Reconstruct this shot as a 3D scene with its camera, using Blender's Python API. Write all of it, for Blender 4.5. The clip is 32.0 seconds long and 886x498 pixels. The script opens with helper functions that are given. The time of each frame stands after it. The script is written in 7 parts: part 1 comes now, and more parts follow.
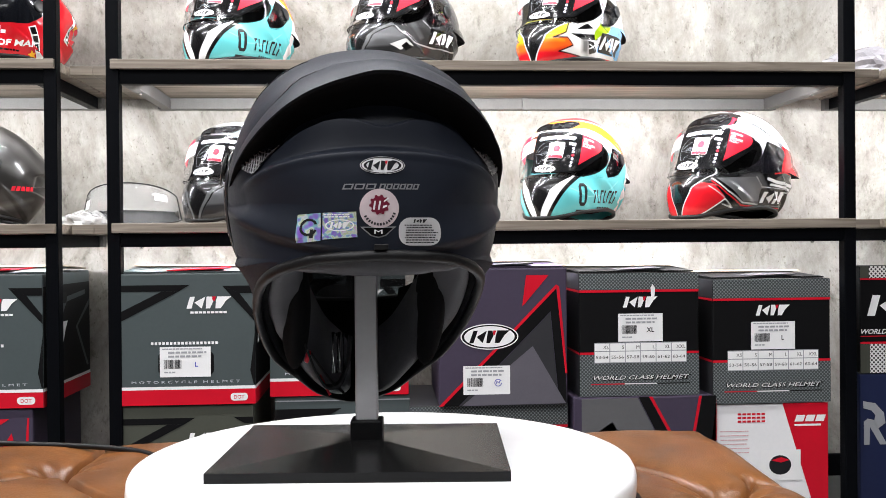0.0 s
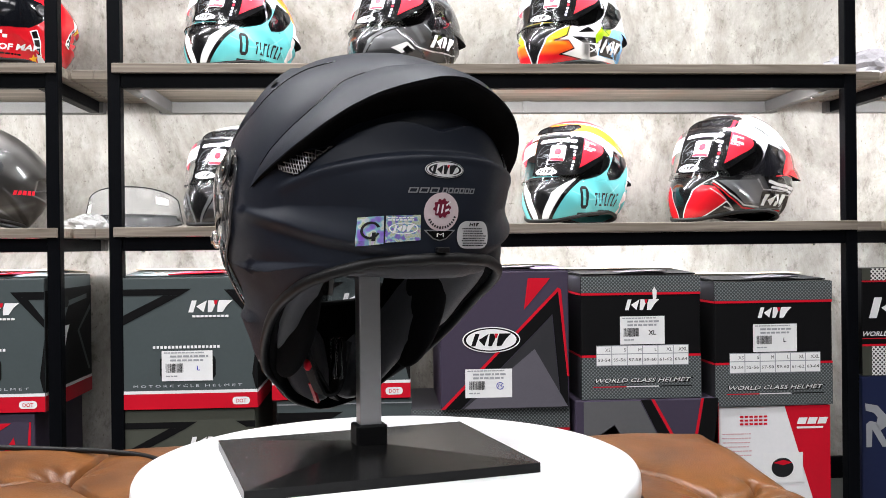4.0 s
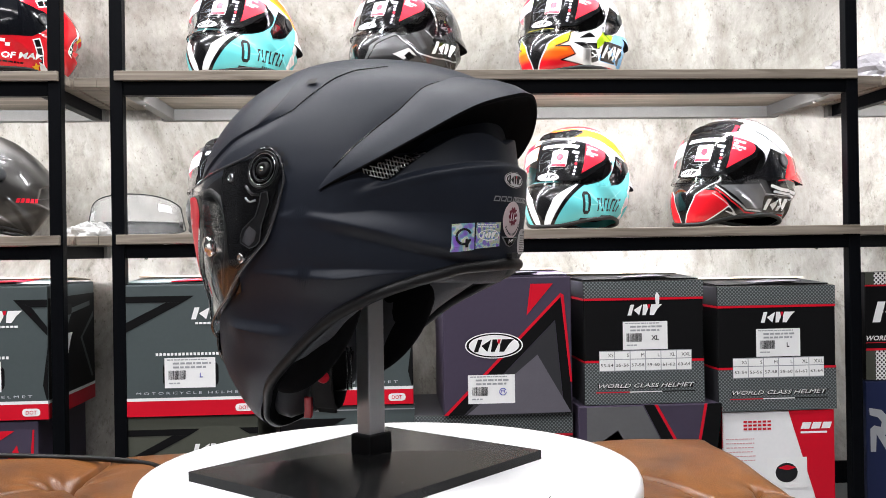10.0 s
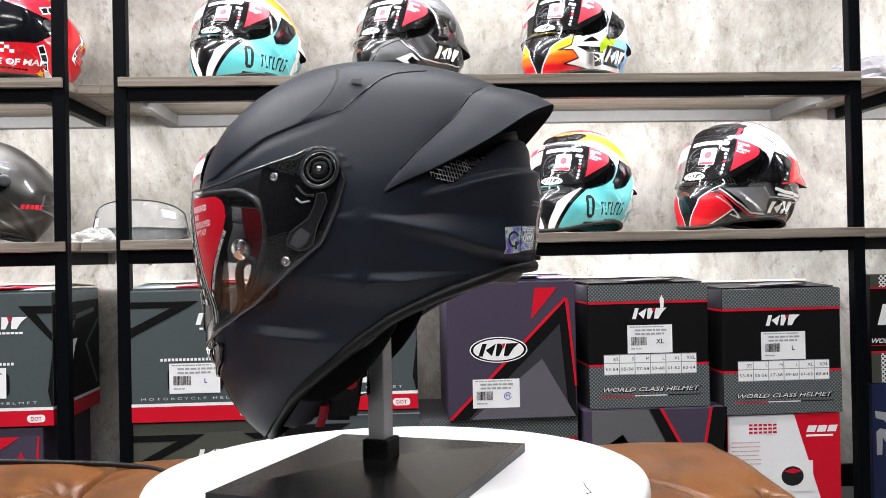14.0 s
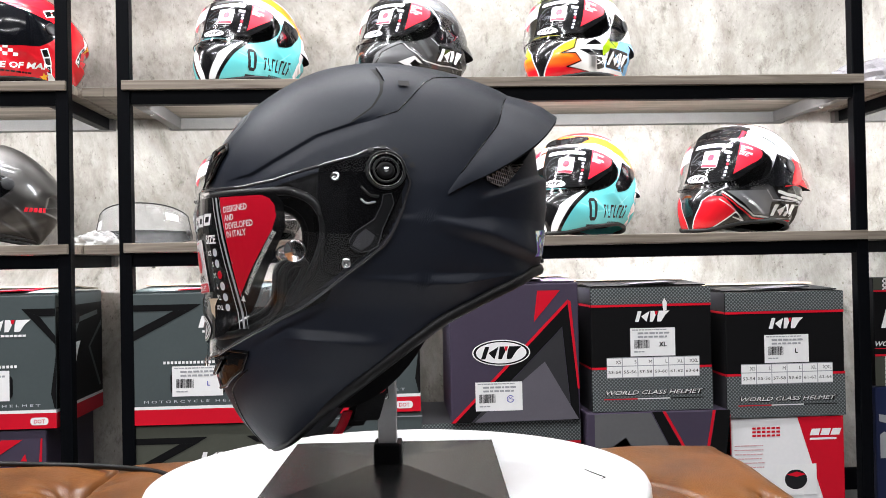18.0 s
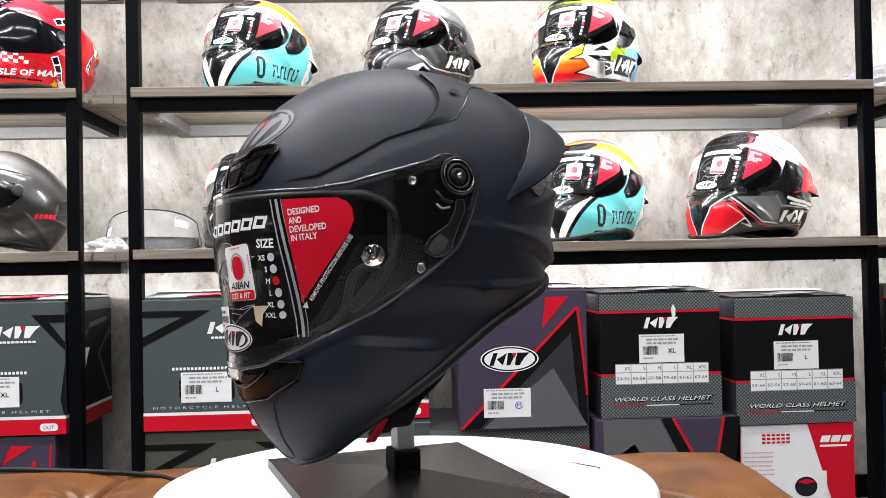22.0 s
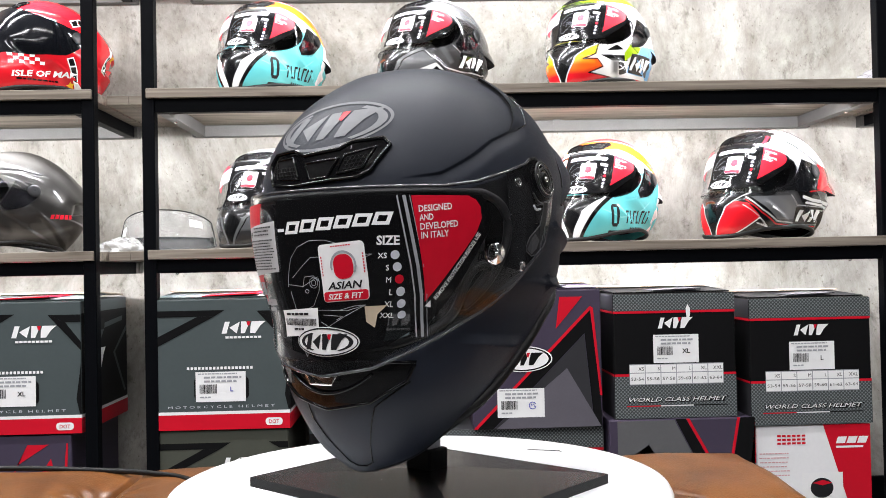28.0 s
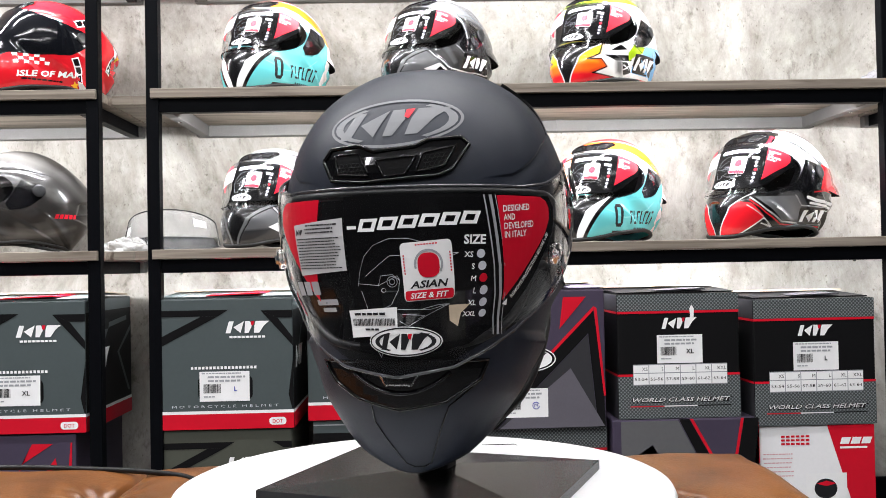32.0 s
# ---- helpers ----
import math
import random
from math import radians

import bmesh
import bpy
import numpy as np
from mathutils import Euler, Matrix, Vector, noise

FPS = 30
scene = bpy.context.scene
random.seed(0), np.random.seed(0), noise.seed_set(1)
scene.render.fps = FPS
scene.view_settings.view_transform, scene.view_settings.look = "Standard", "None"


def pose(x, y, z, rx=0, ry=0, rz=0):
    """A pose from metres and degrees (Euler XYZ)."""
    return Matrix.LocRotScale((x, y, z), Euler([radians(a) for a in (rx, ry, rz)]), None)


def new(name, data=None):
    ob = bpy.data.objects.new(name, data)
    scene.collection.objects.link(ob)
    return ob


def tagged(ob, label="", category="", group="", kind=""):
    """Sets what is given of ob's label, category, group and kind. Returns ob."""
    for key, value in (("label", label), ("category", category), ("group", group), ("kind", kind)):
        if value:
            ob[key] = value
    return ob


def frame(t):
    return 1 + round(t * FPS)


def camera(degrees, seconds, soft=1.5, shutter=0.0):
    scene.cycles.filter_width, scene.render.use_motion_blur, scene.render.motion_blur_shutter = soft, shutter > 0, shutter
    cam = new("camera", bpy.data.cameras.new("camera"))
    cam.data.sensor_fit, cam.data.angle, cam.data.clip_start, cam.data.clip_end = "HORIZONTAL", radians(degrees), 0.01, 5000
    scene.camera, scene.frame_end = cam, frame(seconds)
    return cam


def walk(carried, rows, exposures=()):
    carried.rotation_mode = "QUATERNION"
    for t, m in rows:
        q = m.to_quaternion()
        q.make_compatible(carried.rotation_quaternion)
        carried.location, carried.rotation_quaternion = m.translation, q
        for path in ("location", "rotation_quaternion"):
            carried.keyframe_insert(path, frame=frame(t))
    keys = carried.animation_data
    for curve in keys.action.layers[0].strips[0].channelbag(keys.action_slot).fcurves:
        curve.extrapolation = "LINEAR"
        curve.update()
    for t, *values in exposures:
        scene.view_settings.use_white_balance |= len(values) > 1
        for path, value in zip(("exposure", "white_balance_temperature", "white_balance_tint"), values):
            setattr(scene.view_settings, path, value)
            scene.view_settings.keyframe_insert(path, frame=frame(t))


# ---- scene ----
# The camera stands on one spot and pans a little: (seconds, pitch, yaw, roll, x, y, z).
PATH = [
    (0, -0.36, -3.74, 0.50, 0.0000, -0.8500, 0.6979),
    (1, -0.32, -3.79, 0.53, -0.0023, -0.8495, 0.6982),
    (2, -0.28, -3.80, 0.56, -0.0042, -0.8492, 0.6985),
    (3, -0.22, -3.78, 0.59, -0.0045, -0.8497, 0.6983),
    (3.5, -0.20, -3.75, 0.61, -0.0041, -0.8498, 0.6984),
    (5.5, -0.07, -3.68, 0.69, -0.0016, -0.8506, 0.6982),
    (6, -0.05, -3.66, 0.72, -0.0012, -0.8508, 0.6982),
    (7, -0.00, -3.64, 0.76, -0.0013, -0.8506, 0.6985),
    (8, 0.03, -3.64, 0.78, -0.0016, -0.8506, 0.6989),
    (9, 0.08, -3.60, 0.82, -0.0016, -0.8506, 0.6995),
    (10, 0.17, -3.54, 0.87, -0.0016, -0.8505, 0.6996),
    (11, 0.27, -3.46, 0.95, -0.0016, -0.8505, 0.6994),
    (12, 0.37, -3.41, 1.01, -0.0019, -0.8503, 0.6985),
    (13, 0.41, -3.37, 1.04, -0.0021, -0.8503, 0.6981),
    (14, 0.49, -3.34, 1.13, -0.0034, -0.8503, 0.6980),
    (14.5, 0.49, -3.35, 1.13, -0.0038, -0.8502, 0.6979),
    (16.5, 0.63, -3.22, 1.14, -0.0027, -0.8497, 0.6978),
    (17, 0.67, -3.16, 1.15, -0.0024, -0.8500, 0.6978),
    (18, 0.67, -3.13, 1.13, -0.0016, -0.8506, 0.6981),
    (19, 0.82, -3.00, 1.15, -0.0010, -0.8511, 0.6980),
    (20, 0.99, -2.87, 1.14, -0.0007, -0.8513, 0.6980),
    (21, 1.06, -2.74, 1.14, -0.0007, -0.8511, 0.6979),
    (22, 1.08, -2.61, 1.16, -0.0011, -0.8513, 0.6978),
    (23, 1.08, -2.47, 1.15, -0.0013, -0.8515, 0.6980),
    (24, 1.07, -2.31, 1.13, -0.0009, -0.8512, 0.6983),
    (25, 1.08, -2.17, 1.13, -0.0008, -0.8509, 0.6985),
    (25.5, 1.09, -2.10, 1.15, -0.0007, -0.8511, 0.6983),
    (27.5, 1.10, -1.82, 1.15, -0.0003, -0.8516, 0.6980),
    (28, 1.09, -1.74, 1.17, -0.0003, -0.8517, 0.6981),
    (29, 1.10, -1.60, 1.11, 0.0000, -0.8513, 0.6979),
    (30, 1.10, -1.50, 1.12, 0.0003, -0.8511, 0.6979),
    (31, 1.10, -1.51, 1.11, -0.0002, -0.8514, 0.6980),
    (32, 1.09, -1.51, 1.11, -0.0004, -0.8526, 0.6983),
]
cam = camera(51.75, 32.0, soft=0.7)
walk(cam, [(t, pose(x, y, z, 90 + pitch, 0, yaw) @ pose(0, 0, 0, 0, 0, -roll))
           for t, pitch, yaw, roll, x, y, z in PATH], exposures=[(0, -0.05, 6500, 12.5), (32, -0.05, 6500, 12.5)])

# ---- light ----
world = bpy.data.worlds.new("room_air")
scene.world = world
world.use_nodes = True
world.node_tree.nodes["Background"].inputs[0].default_value = (0.9, 0.95, 1.0, 1)
world.node_tree.nodes["Background"].inputs[1].default_value = 0.05


def lamp(name, m, sx, sy, watts, color=(0.97, 0.985, 1.0)):
    data = bpy.data.lights.new(name, "AREA")
    data.shape, data.size, data.size_y = "RECTANGLE", sx, sy
    data.energy, data.color = watts, color
    ob = new(name, data)
    ob.matrix_world = m
    return ob


CEIL = 2.75
LINES = [(-1.5, -0.55), (0.0, -0.55), (1.5, -0.55), (-1.5, 0.75), (0.0, 0.75), (1.5, 0.75), (-1.5, -2.0), (0.0, -2.0), (1.5, -2.0)]
for lx, ly in LINES:
    lamp("ceiling_lamp", pose(lx, ly, CEIL - 0.075), 1.25, 0.10, {0.75: 33, -0.55: 21, -2.0: 28}[ly] * {-1.5: 1.5, 0.0: 0.97, 1.5: 0.46}[lx])
# strips under the shelves, behind the front beam, that wash the wall
for sz, sw in ((1.52, 17), (1.135, 19), (0.751, 20)):
    for sx, sl in ((0.26, 1.7), (-1.65, 1.7), (2.2, 1.7)):
        lamp("shelf_strip_lamp", pose(sx, 1.40, sz - 0.07, 42, 0, 0), sl, 0.012, sw * (0.45 if sx > 2 and sz < 0.8 else 1.0))

# ---- materials ----


def mat(name, color, rough=0.5, metal=0.0, vary=0.08, scale=30.0, bump=0.0, bscale=400.0, coat=0.0, spec=0.28, emit=0.0, rvary=0.0):
    """A surface with a soft and a fine variation of its colour, and fine relief."""
    m = bpy.data.materials.new(name)
    m.use_nodes = True
    t = m.node_tree
    b = t.nodes["Principled BSDF"]
    b.inputs["Base Color"].default_value = (*color, 1)
    b.inputs["Roughness"].default_value, b.inputs["Metallic"].default_value = rough, metal
    b.inputs["Coat Weight"].default_value, b.inputs["Coat Roughness"].default_value = coat, 0.04
    b.inputs["Specular IOR Level"].default_value = spec
    if emit:
        b.inputs["Emission Color"].default_value, b.inputs["Emission Strength"].default_value = (*color, 1), emit
    co = t.nodes.new("ShaderNodeTexCoord")
    if vary:
        big, fine = t.nodes.new("ShaderNodeTexNoise"), t.nodes.new("ShaderNodeTexNoise")
        big.inputs["Scale"].default_value, fine.inputs["Scale"].default_value = scale, scale * 9
        add, ramp, mix = t.nodes.new("ShaderNodeMath"), t.nodes.new("ShaderNodeMapRange"), t.nodes.new("ShaderNodeMix")
        add.operation, mix.data_type, mix.blend_type = "ADD", "RGBA", "MULTIPLY"
        for n in (big, fine):
            t.links.new(co.outputs["Object"], n.inputs["Vector"])
            n.inputs["Detail"].default_value = 3
        t.links.new(big.outputs["Fac"], add.inputs[0])
        t.links.new(fine.outputs["Fac"], add.inputs[1])
        ramp.inputs["From Min"].default_value, ramp.inputs["From Max"].default_value = 0.6, 1.4
        ramp.inputs["To Min"].default_value, ramp.inputs["To Max"].default_value = 1 - vary, 1 + vary
        t.links.new(add.outputs[0], ramp.inputs["Value"])
        mix.inputs["Factor"].default_value = 1.0
        mix.inputs["A"].default_value = (*color, 1)
        t.links.new(ramp.outputs[0], mix.inputs["B"])
        t.links.new(mix.outputs["Result"], b.inputs["Base Color"])
        if rvary:
            rr = t.nodes.new("ShaderNodeMapRange")
            rr.inputs["From Min"].default_value, rr.inputs["From Max"].default_value = 0.6, 1.4
            rr.inputs["To Min"].default_value, rr.inputs["To Max"].default_value = max(0.02, rough - rvary), rough + rvary
            t.links.new(add.outputs[0], rr.inputs["Value"])
            t.links.new(rr.outputs[0], b.inputs["Roughness"])
    if bump:
        n, bp = t.nodes.new("ShaderNodeTexNoise"), t.nodes.new("ShaderNodeBump")
        n.inputs["Scale"].default_value, n.inputs["Detail"].default_value = bscale, 4
        bp.inputs["Strength"].default_value, bp.inputs["Distance"].default_value = bump, 0.002
        t.links.new(co.outputs["Object"], n.inputs["Vector"])
        t.links.new(n.outputs["Fac"], bp.inputs["Height"])
        t.links.new(bp.outputs["Normal"], b.inputs["Normal"])
    return m


def glass(name, tint=(1, 1, 1), rough=0.01, ior=1.45):
    m = mat(name, tint, rough, vary=0)
    b = m.node_tree.nodes["Principled BSDF"]
    b.inputs["Transmission Weight"].default_value, b.inputs["IOR"].default_value = 1.0, ior
    return m


def concrete():
    """Mottled light grey plaster: clouds, brushed blotches and dark pits."""
    m = mat("concrete_plaster", (0.5, 0.48, 0.45), 0.85, vary=0, bump=0.25, bscale=60)
    t = m.node_tree
    b, co = t.nodes["Principled BSDF"], t.nodes.new("ShaderNodeTexCoord")
    mp = t.nodes.new("ShaderNodeMapping")
    mp.inputs["Scale"].default_value = (1.0, 1.0, 0.62)
    t.links.new(co.outputs["Object"], mp.inputs["Vector"])

    def cloud(scale, detail, lo, hi, c0, c1, rough=0.65, dist=0.6):
        n, r = t.nodes.new("ShaderNodeTexNoise"), t.nodes.new("ShaderNodeValToRGB")
        n.inputs["Scale"].default_value, n.inputs["Detail"].default_value = scale, detail
        n.inputs["Roughness"].default_value, n.inputs["Distortion"].default_value = rough, dist
        t.links.new(mp.outputs[0], n.inputs["Vector"])
        t.links.new(n.outputs["Fac"], r.inputs["Fac"])
        e = r.color_ramp.elements
        e[0].position, e[0].color, e[1].position, e[1].color = lo, (*c0, 1), hi, (*c1, 1)
        return r.outputs["Color"]

    def times(a, c):
        x = t.nodes.new("ShaderNodeMix")
        x.data_type, x.blend_type = "RGBA", "MULTIPLY"
        x.inputs["Factor"].default_value = 1.0
        t.links.new(a, x.inputs["A"])
        t.links.new(c, x.inputs["B"])
        return x.outputs["Result"]
    base = cloud(2.2, 9, 0.36, 0.62, (0.22, 0.203, 0.18), (0.53, 0.512, 0.478), 0.74)
    blot = cloud(7.0, 9, 0.30, 0.66, (0.55, 0.53, 0.50), (1, 1, 1), 0.8, 0.4)
    pits = cloud(26.0, 6, 0.26, 0.46, (0.45, 0.44, 0.42), (1, 1, 1), 0.75, 0.2)
    flecks = cloud(95.0, 3, 0.29, 0.37, (0.55, 0.53, 0.50), (1, 1, 1), 0.7, 0.0)
    t.links.new(times(times(times(base, blot), pits), flecks), b.inputs["Base Color"])
    return m


def grained(name, dark, light, scale=(1.2, 26, 26), rough=0.55):
    """Wood laminate with long streaks along x."""
    m = mat(name, light, rough, vary=0, bump=0.08, bscale=200)
    t = m.node_tree
    b, co, mp = t.nodes["Principled BSDF"], t.nodes.new("ShaderNodeTexCoord"), t.nodes.new("ShaderNodeMapping")
    mp.inputs["Scale"].default_value = scale
    n, r = t.nodes.new("ShaderNodeTexNoise"), t.nodes.new("ShaderNodeValToRGB")
    n.inputs["Scale"].default_value, n.inputs["Detail"].default_value, n.inputs["Distortion"].default_value = 3.0, 8, 0.8
    t.links.new(co.outputs["Object"], mp.inputs["Vector"])
    t.links.new(mp.outputs[0], n.inputs["Vector"])
    t.links.new(n.outputs["Fac"], r.inputs["Fac"])
    e = r.color_ramp.elements
    e[0].position, e[0].color, e[1].position, e[1].color = 0.3, (*dark, 1), 0.7, (*light, 1)
    t.links.new(r.outputs["Color"], b.inputs["Base Color"])
    return m


def leather():
    m = mat("tan_leather", (0.30, 0.125, 0.045), 0.30, spec=0.42, vary=0, bump=0.0, rvary=0)
    t = m.node_tree
    b, co = t.nodes["Principled BSDF"], t.nodes.new("ShaderNodeTexCoord")
    n, r = t.nodes.new("ShaderNodeTexNoise"), t.nodes.new("ShaderNodeValToRGB")
    n.inputs["Scale"].default_value, n.inputs["Detail"].default_value, n.inputs["Distortion"].default_value, n.inputs["Roughness"].default_value = 9.0, 10, 0.9, 0.72
    t.links.new(co.outputs["Object"], n.inputs["Vector"])
    t.links.new(n.outputs["Fac"], r.inputs["Fac"])
    e = r.color_ramp.elements
    e[0].position, e[0].color, e[1].position, e[1].color = 0.30, (0.078, 0.026, 0.0070, 1), 0.72, (0.245, 0.094, 0.0250, 1)
    t.links.new(r.outputs["Color"], b.inputs["Base Color"])
    v, v2, bp = t.nodes.new("ShaderNodeTexVoronoi"), t.nodes.new("ShaderNodeTexNoise"), t.nodes.new("ShaderNodeBump")
    v.inputs["Scale"].default_value, v2.inputs["Scale"].default_value = 420, 38
    ad = t.nodes.new("ShaderNodeMath")
    ad.operation = "ADD"
    for q in (v, v2):
        t.links.new(co.outputs["Object"], q.inputs["Vector"])
    t.links.new(v.outputs["Distance"], ad.inputs[0])
    t.links.new(v2.outputs["Fac"], ad.inputs[1])
    t.links.new(ad.outputs[0], bp.inputs["Height"])
    bp.inputs["Strength"].default_value, bp.inputs["Distance"].default_value = 0.12, 0.002
    t.links.new(bp.outputs["Normal"], b.inputs["Normal"])
    return m


def dotted(name, ground, dot, scale=165.0, size=0.30):
    """Printed dot screen on card: a diamond lattice of small dots."""
    m = mat(name, ground, 0.55, vary=0)
    t = m.node_tree
    b, co, mp = t.nodes["Principled BSDF"], t.nodes.new("ShaderNodeTexCoord"), t.nodes.new("ShaderNodeMapping")
    mp.inputs["Rotation"].default_value = (0, radians(45), 0)
    mp.inputs["Scale"].default_value = (scale, 0.001, scale)
    v, r = t.nodes.new("ShaderNodeTexVoronoi"), t.nodes.new("ShaderNodeValToRGB")
    v.inputs["Scale"].default_value, v.inputs["Randomness"].default_value = 1.0, 0.0
    t.links.new(co.outputs["Object"], mp.inputs["Vector"])
    t.links.new(mp.outputs[0], v.inputs["Vector"])
    t.links.new(v.outputs["Distance"], r.inputs["Fac"])
    e = r.color_ramp.elements
    e[0].position, e[0].color, e[1].position, e[1].color = size, (*dot, 1), size + 0.08, (*ground, 1)
    t.links.new(r.outputs["Color"], b.inputs["Base Color"])
    return m


def hologram(name, scale):
    """Holographic foil: fine bands of spectral colour."""
    m = mat(name, (0.7, 0.7, 0.75), 0.22, metal=0.35, vary=0, spec=0.5)
    t = m.node_tree
    b, co, w, r = t.nodes["Principled BSDF"], t.nodes.new("ShaderNodeTexCoord"), t.nodes.new("ShaderNodeTexNoise"), t.nodes.new("ShaderNodeValToRGB")
    w.inputs["Scale"].default_value, w.inputs["Detail"].default_value = scale, 1
    t.links.new(co.outputs["Object"], w.inputs["Vector"])
    t.links.new(w.outputs["Fac"], r.inputs["Fac"])
    e = r.color_ramp.elements
    e[0].position, e[0].color, e[1].position, e[1].color = 0.25, (0.33, 0.14, 0.75, 1), 0.8, (0.85, 0.78, 0.45, 1)
    for p, c in ((0.4, (0.35, 0.30, 0.80, 1)), (0.46, (0.30, 0.70, 0.72, 1)), (0.52, (0.85, 0.85, 0.9, 1)), (0.58, (0.60, 0.75, 0.35, 1)), (0.64, (0.8, 0.8, 0.85, 1)), (0.72, (0.70, 0.30, 0.70, 1))):
        e.new(p).color = c
    t.links.new(r.outputs["Color"], b.inputs["Base Color"])
    return m


WALL = concrete()
WOOD = grained("grey_brown_laminate", (0.12, 0.098, 0.076), (0.29, 0.25, 0.205))
STEEL = mat("black_powder_coat", (0.0020, 0.0024, 0.0034), 0.5, vary=0.15, bump=0.1, bscale=900, spec=0.05)
ZINC = mat("grey_galvanised_rail", (0.125, 0.122, 0.118), 0.5, 0.25, vary=0.12)
LEATHER = leather()
WHITE = mat("white_gloss_plastic", (0.86, 0.87, 0.88), 0.28, vary=0.02, scale=6)
MATT = mat("matt_black_lacquer", (0.0108, 0.0140, 0.0228), 0.49, vary=0.05, scale=14, bump=0.10, bscale=2600, spec=0.26)
GLOSS = mat("gloss_black_plastic", (0.003, 0.003, 0.0035), 0.08, vary=0)
DARK = mat("matt_black_plastic", (0.004, 0.004, 0.0045), 0.5, vary=0.1, spec=0.15)
RUBBER = mat("black_rubber", (0.0045, 0.0045, 0.005), 0.5, vary=0.1, bump=0.1, spec=0.3)
# one black for the lining and for the shade painted under the spoiler
LINING_SHADE = mat("black_lining_fabric", (0.0035, 0.0035, 0.004), 0.95, vary=0.2, scale=60, bump=0.15, bscale=2500, spec=0.1)
SKIN = mat("dark_grey_leatherette", (0.055, 0.056, 0.062), 0.55, vary=0.12, scale=40, bump=0.3, bscale=900)
ALU = mat("brushed_aluminium", (0.50, 0.50, 0.51), 0.38, 0.9, vary=0.04, scale=20, bump=0.05, bscale=1200)
CHROME = mat("chrome", (0.75, 0.75, 0.76), 0.12, 1.0, vary=0)
STAND = mat("satin_black_board", (0.0088, 0.0088, 0.0090), 0.24, vary=0.12, scale=18, spec=0.17)
VISOR = glass("clear_visor", (0.97, 0.97, 0.98))
INK_W = mat("white_print", (0.82, 0.82, 0.82), 0.4, vary=0.02)
INK_G = mat("grey_print", (0.33, 0.34, 0.36), 0.45, vary=0.03)
INK_D = mat("dark_print", (0.012, 0.012, 0.014), 0.45, vary=0.05)
INK_K = mat("black_film", (0.003, 0.003, 0.0035), 0.16, vary=0, spec=0.3)
INK_R = mat("red_print", (0.58, 0.003, 0.020), 0.4, vary=0.03)
INK_B = mat("blue_ink", (0.05, 0.06, 0.40), 0.5, vary=0)
SILVER = mat("silver_print", (0.27, 0.275, 0.285), 0.35, 0.3, vary=0.03)
PAPER = mat("white_paper_label", (0.80, 0.80, 0.80), 0.55, vary=0.03, scale=50)
FLOOR = mat("grey_floor_tile", (0.12, 0.12, 0.118), 0.3, vary=0.12, scale=5)
SLATE = mat("dark_grey_wall_paint", (0.045, 0.046, 0.048), 0.8, vary=0.05, scale=3)
PAINT = mat("white_wall_paint", (0.74, 0.74, 0.73), 0.8, vary=0.03, scale=3)
GLOW = mat("lamp_diffuser", (1.0, 0.97, 0.93), 0.5, vary=0, emit=9.0)
HOLO1, HOLO2 = hologram("violet_hologram_foil", 130), hologram("silver_hologram_foil", 260)
FILM = mat("clear_protective_film", (0.010, 0.010, 0.011), 0.10, vary=0, spec=0.2)
FILM.node_tree.nodes["Principled BSDF"].inputs["Alpha"].default_value = 0.35
BACKED = mat("dark_protective_film", (0.005, 0.005, 0.0055), 0.12, vary=0, spec=0.2)
BACKED.node_tree.nodes["Principled BSDF"].inputs["Alpha"].default_value = 0.93
HAZE = mat("hazy_clear_plastic", (0.62, 0.62, 0.61), 0.12, vary=0.2, scale=50, spec=0.6)
HAZE.node_tree.nodes["Principled BSDF"].inputs["Alpha"].default_value = 0.45
BLISTER = glass("clear_plastic_wrap", (0.96, 0.97, 0.98), 0.06)

# ---- building helpers ----


def obj(name, bm, material, parent=None, label="", smooth=False, m=None):
    me = bpy.data.meshes.new(name)
    if isinstance(bm, tuple):
        me.from_pydata(bm[0], [], bm[1])
    else:
        bm.to_mesh(me)
        bm.free()
    for k in (material if isinstance(material, (list, tuple)) else [material]):
        me.materials.append(k)
    if smooth:
        me.polygons.foreach_set("use_smooth", [True] * len(me.polygons))
    ob = new(name, me)
    if parent is not None:
        ob.parent = parent
    if m is not None:
        ob.matrix_basis = m
    if label:
        ob["label"] = label
    return ob


def part(name, bm, material, parent, label="", smooth=False, m=None):
    return obj(name, bm, material, parent, label, smooth, m)


def thing(name, m, label, category, group="", kind=""):
    e = new(name)
    e.matrix_basis = m
    return tagged(e, label, category, group, kind)


def box_bm(x0, x1, y0, y1, z0, z1, bevel=0.0, seg=2):
    bm = bmesh.new()
    bmesh.ops.create_cube(bm, size=1.0)
    for v in bm.verts:
        v.co = Vector(((x0 + x1) / 2 + v.co.x * (x1 - x0), (y0 + y1) / 2 + v.co.y * (y1 - y0), (z0 + z1) / 2 + v.co.z * (z1 - z0)))
    if bevel:
        bmesh.ops.bevel(bm, geom=bm.edges[:], offset=bevel, segments=seg, affect="EDGES", profile=0.5)
    return bm


def lathe(profile, seg=64):
    """Turns (r, z) points about the z axis."""
    vs, fs = [], []
    n = len(profile)
    for k in range(seg):
        a = 2 * math.pi * k / seg
        vs += [(r * math.cos(a), r * math.sin(a), z) for r, z in profile]
    for k in range(seg):
        q = (k + 1) % seg
        fs += [(k * n + i, q * n + i, q * n + i + 1, k * n + i + 1) for i in range(n - 1)]
    return vs, fs


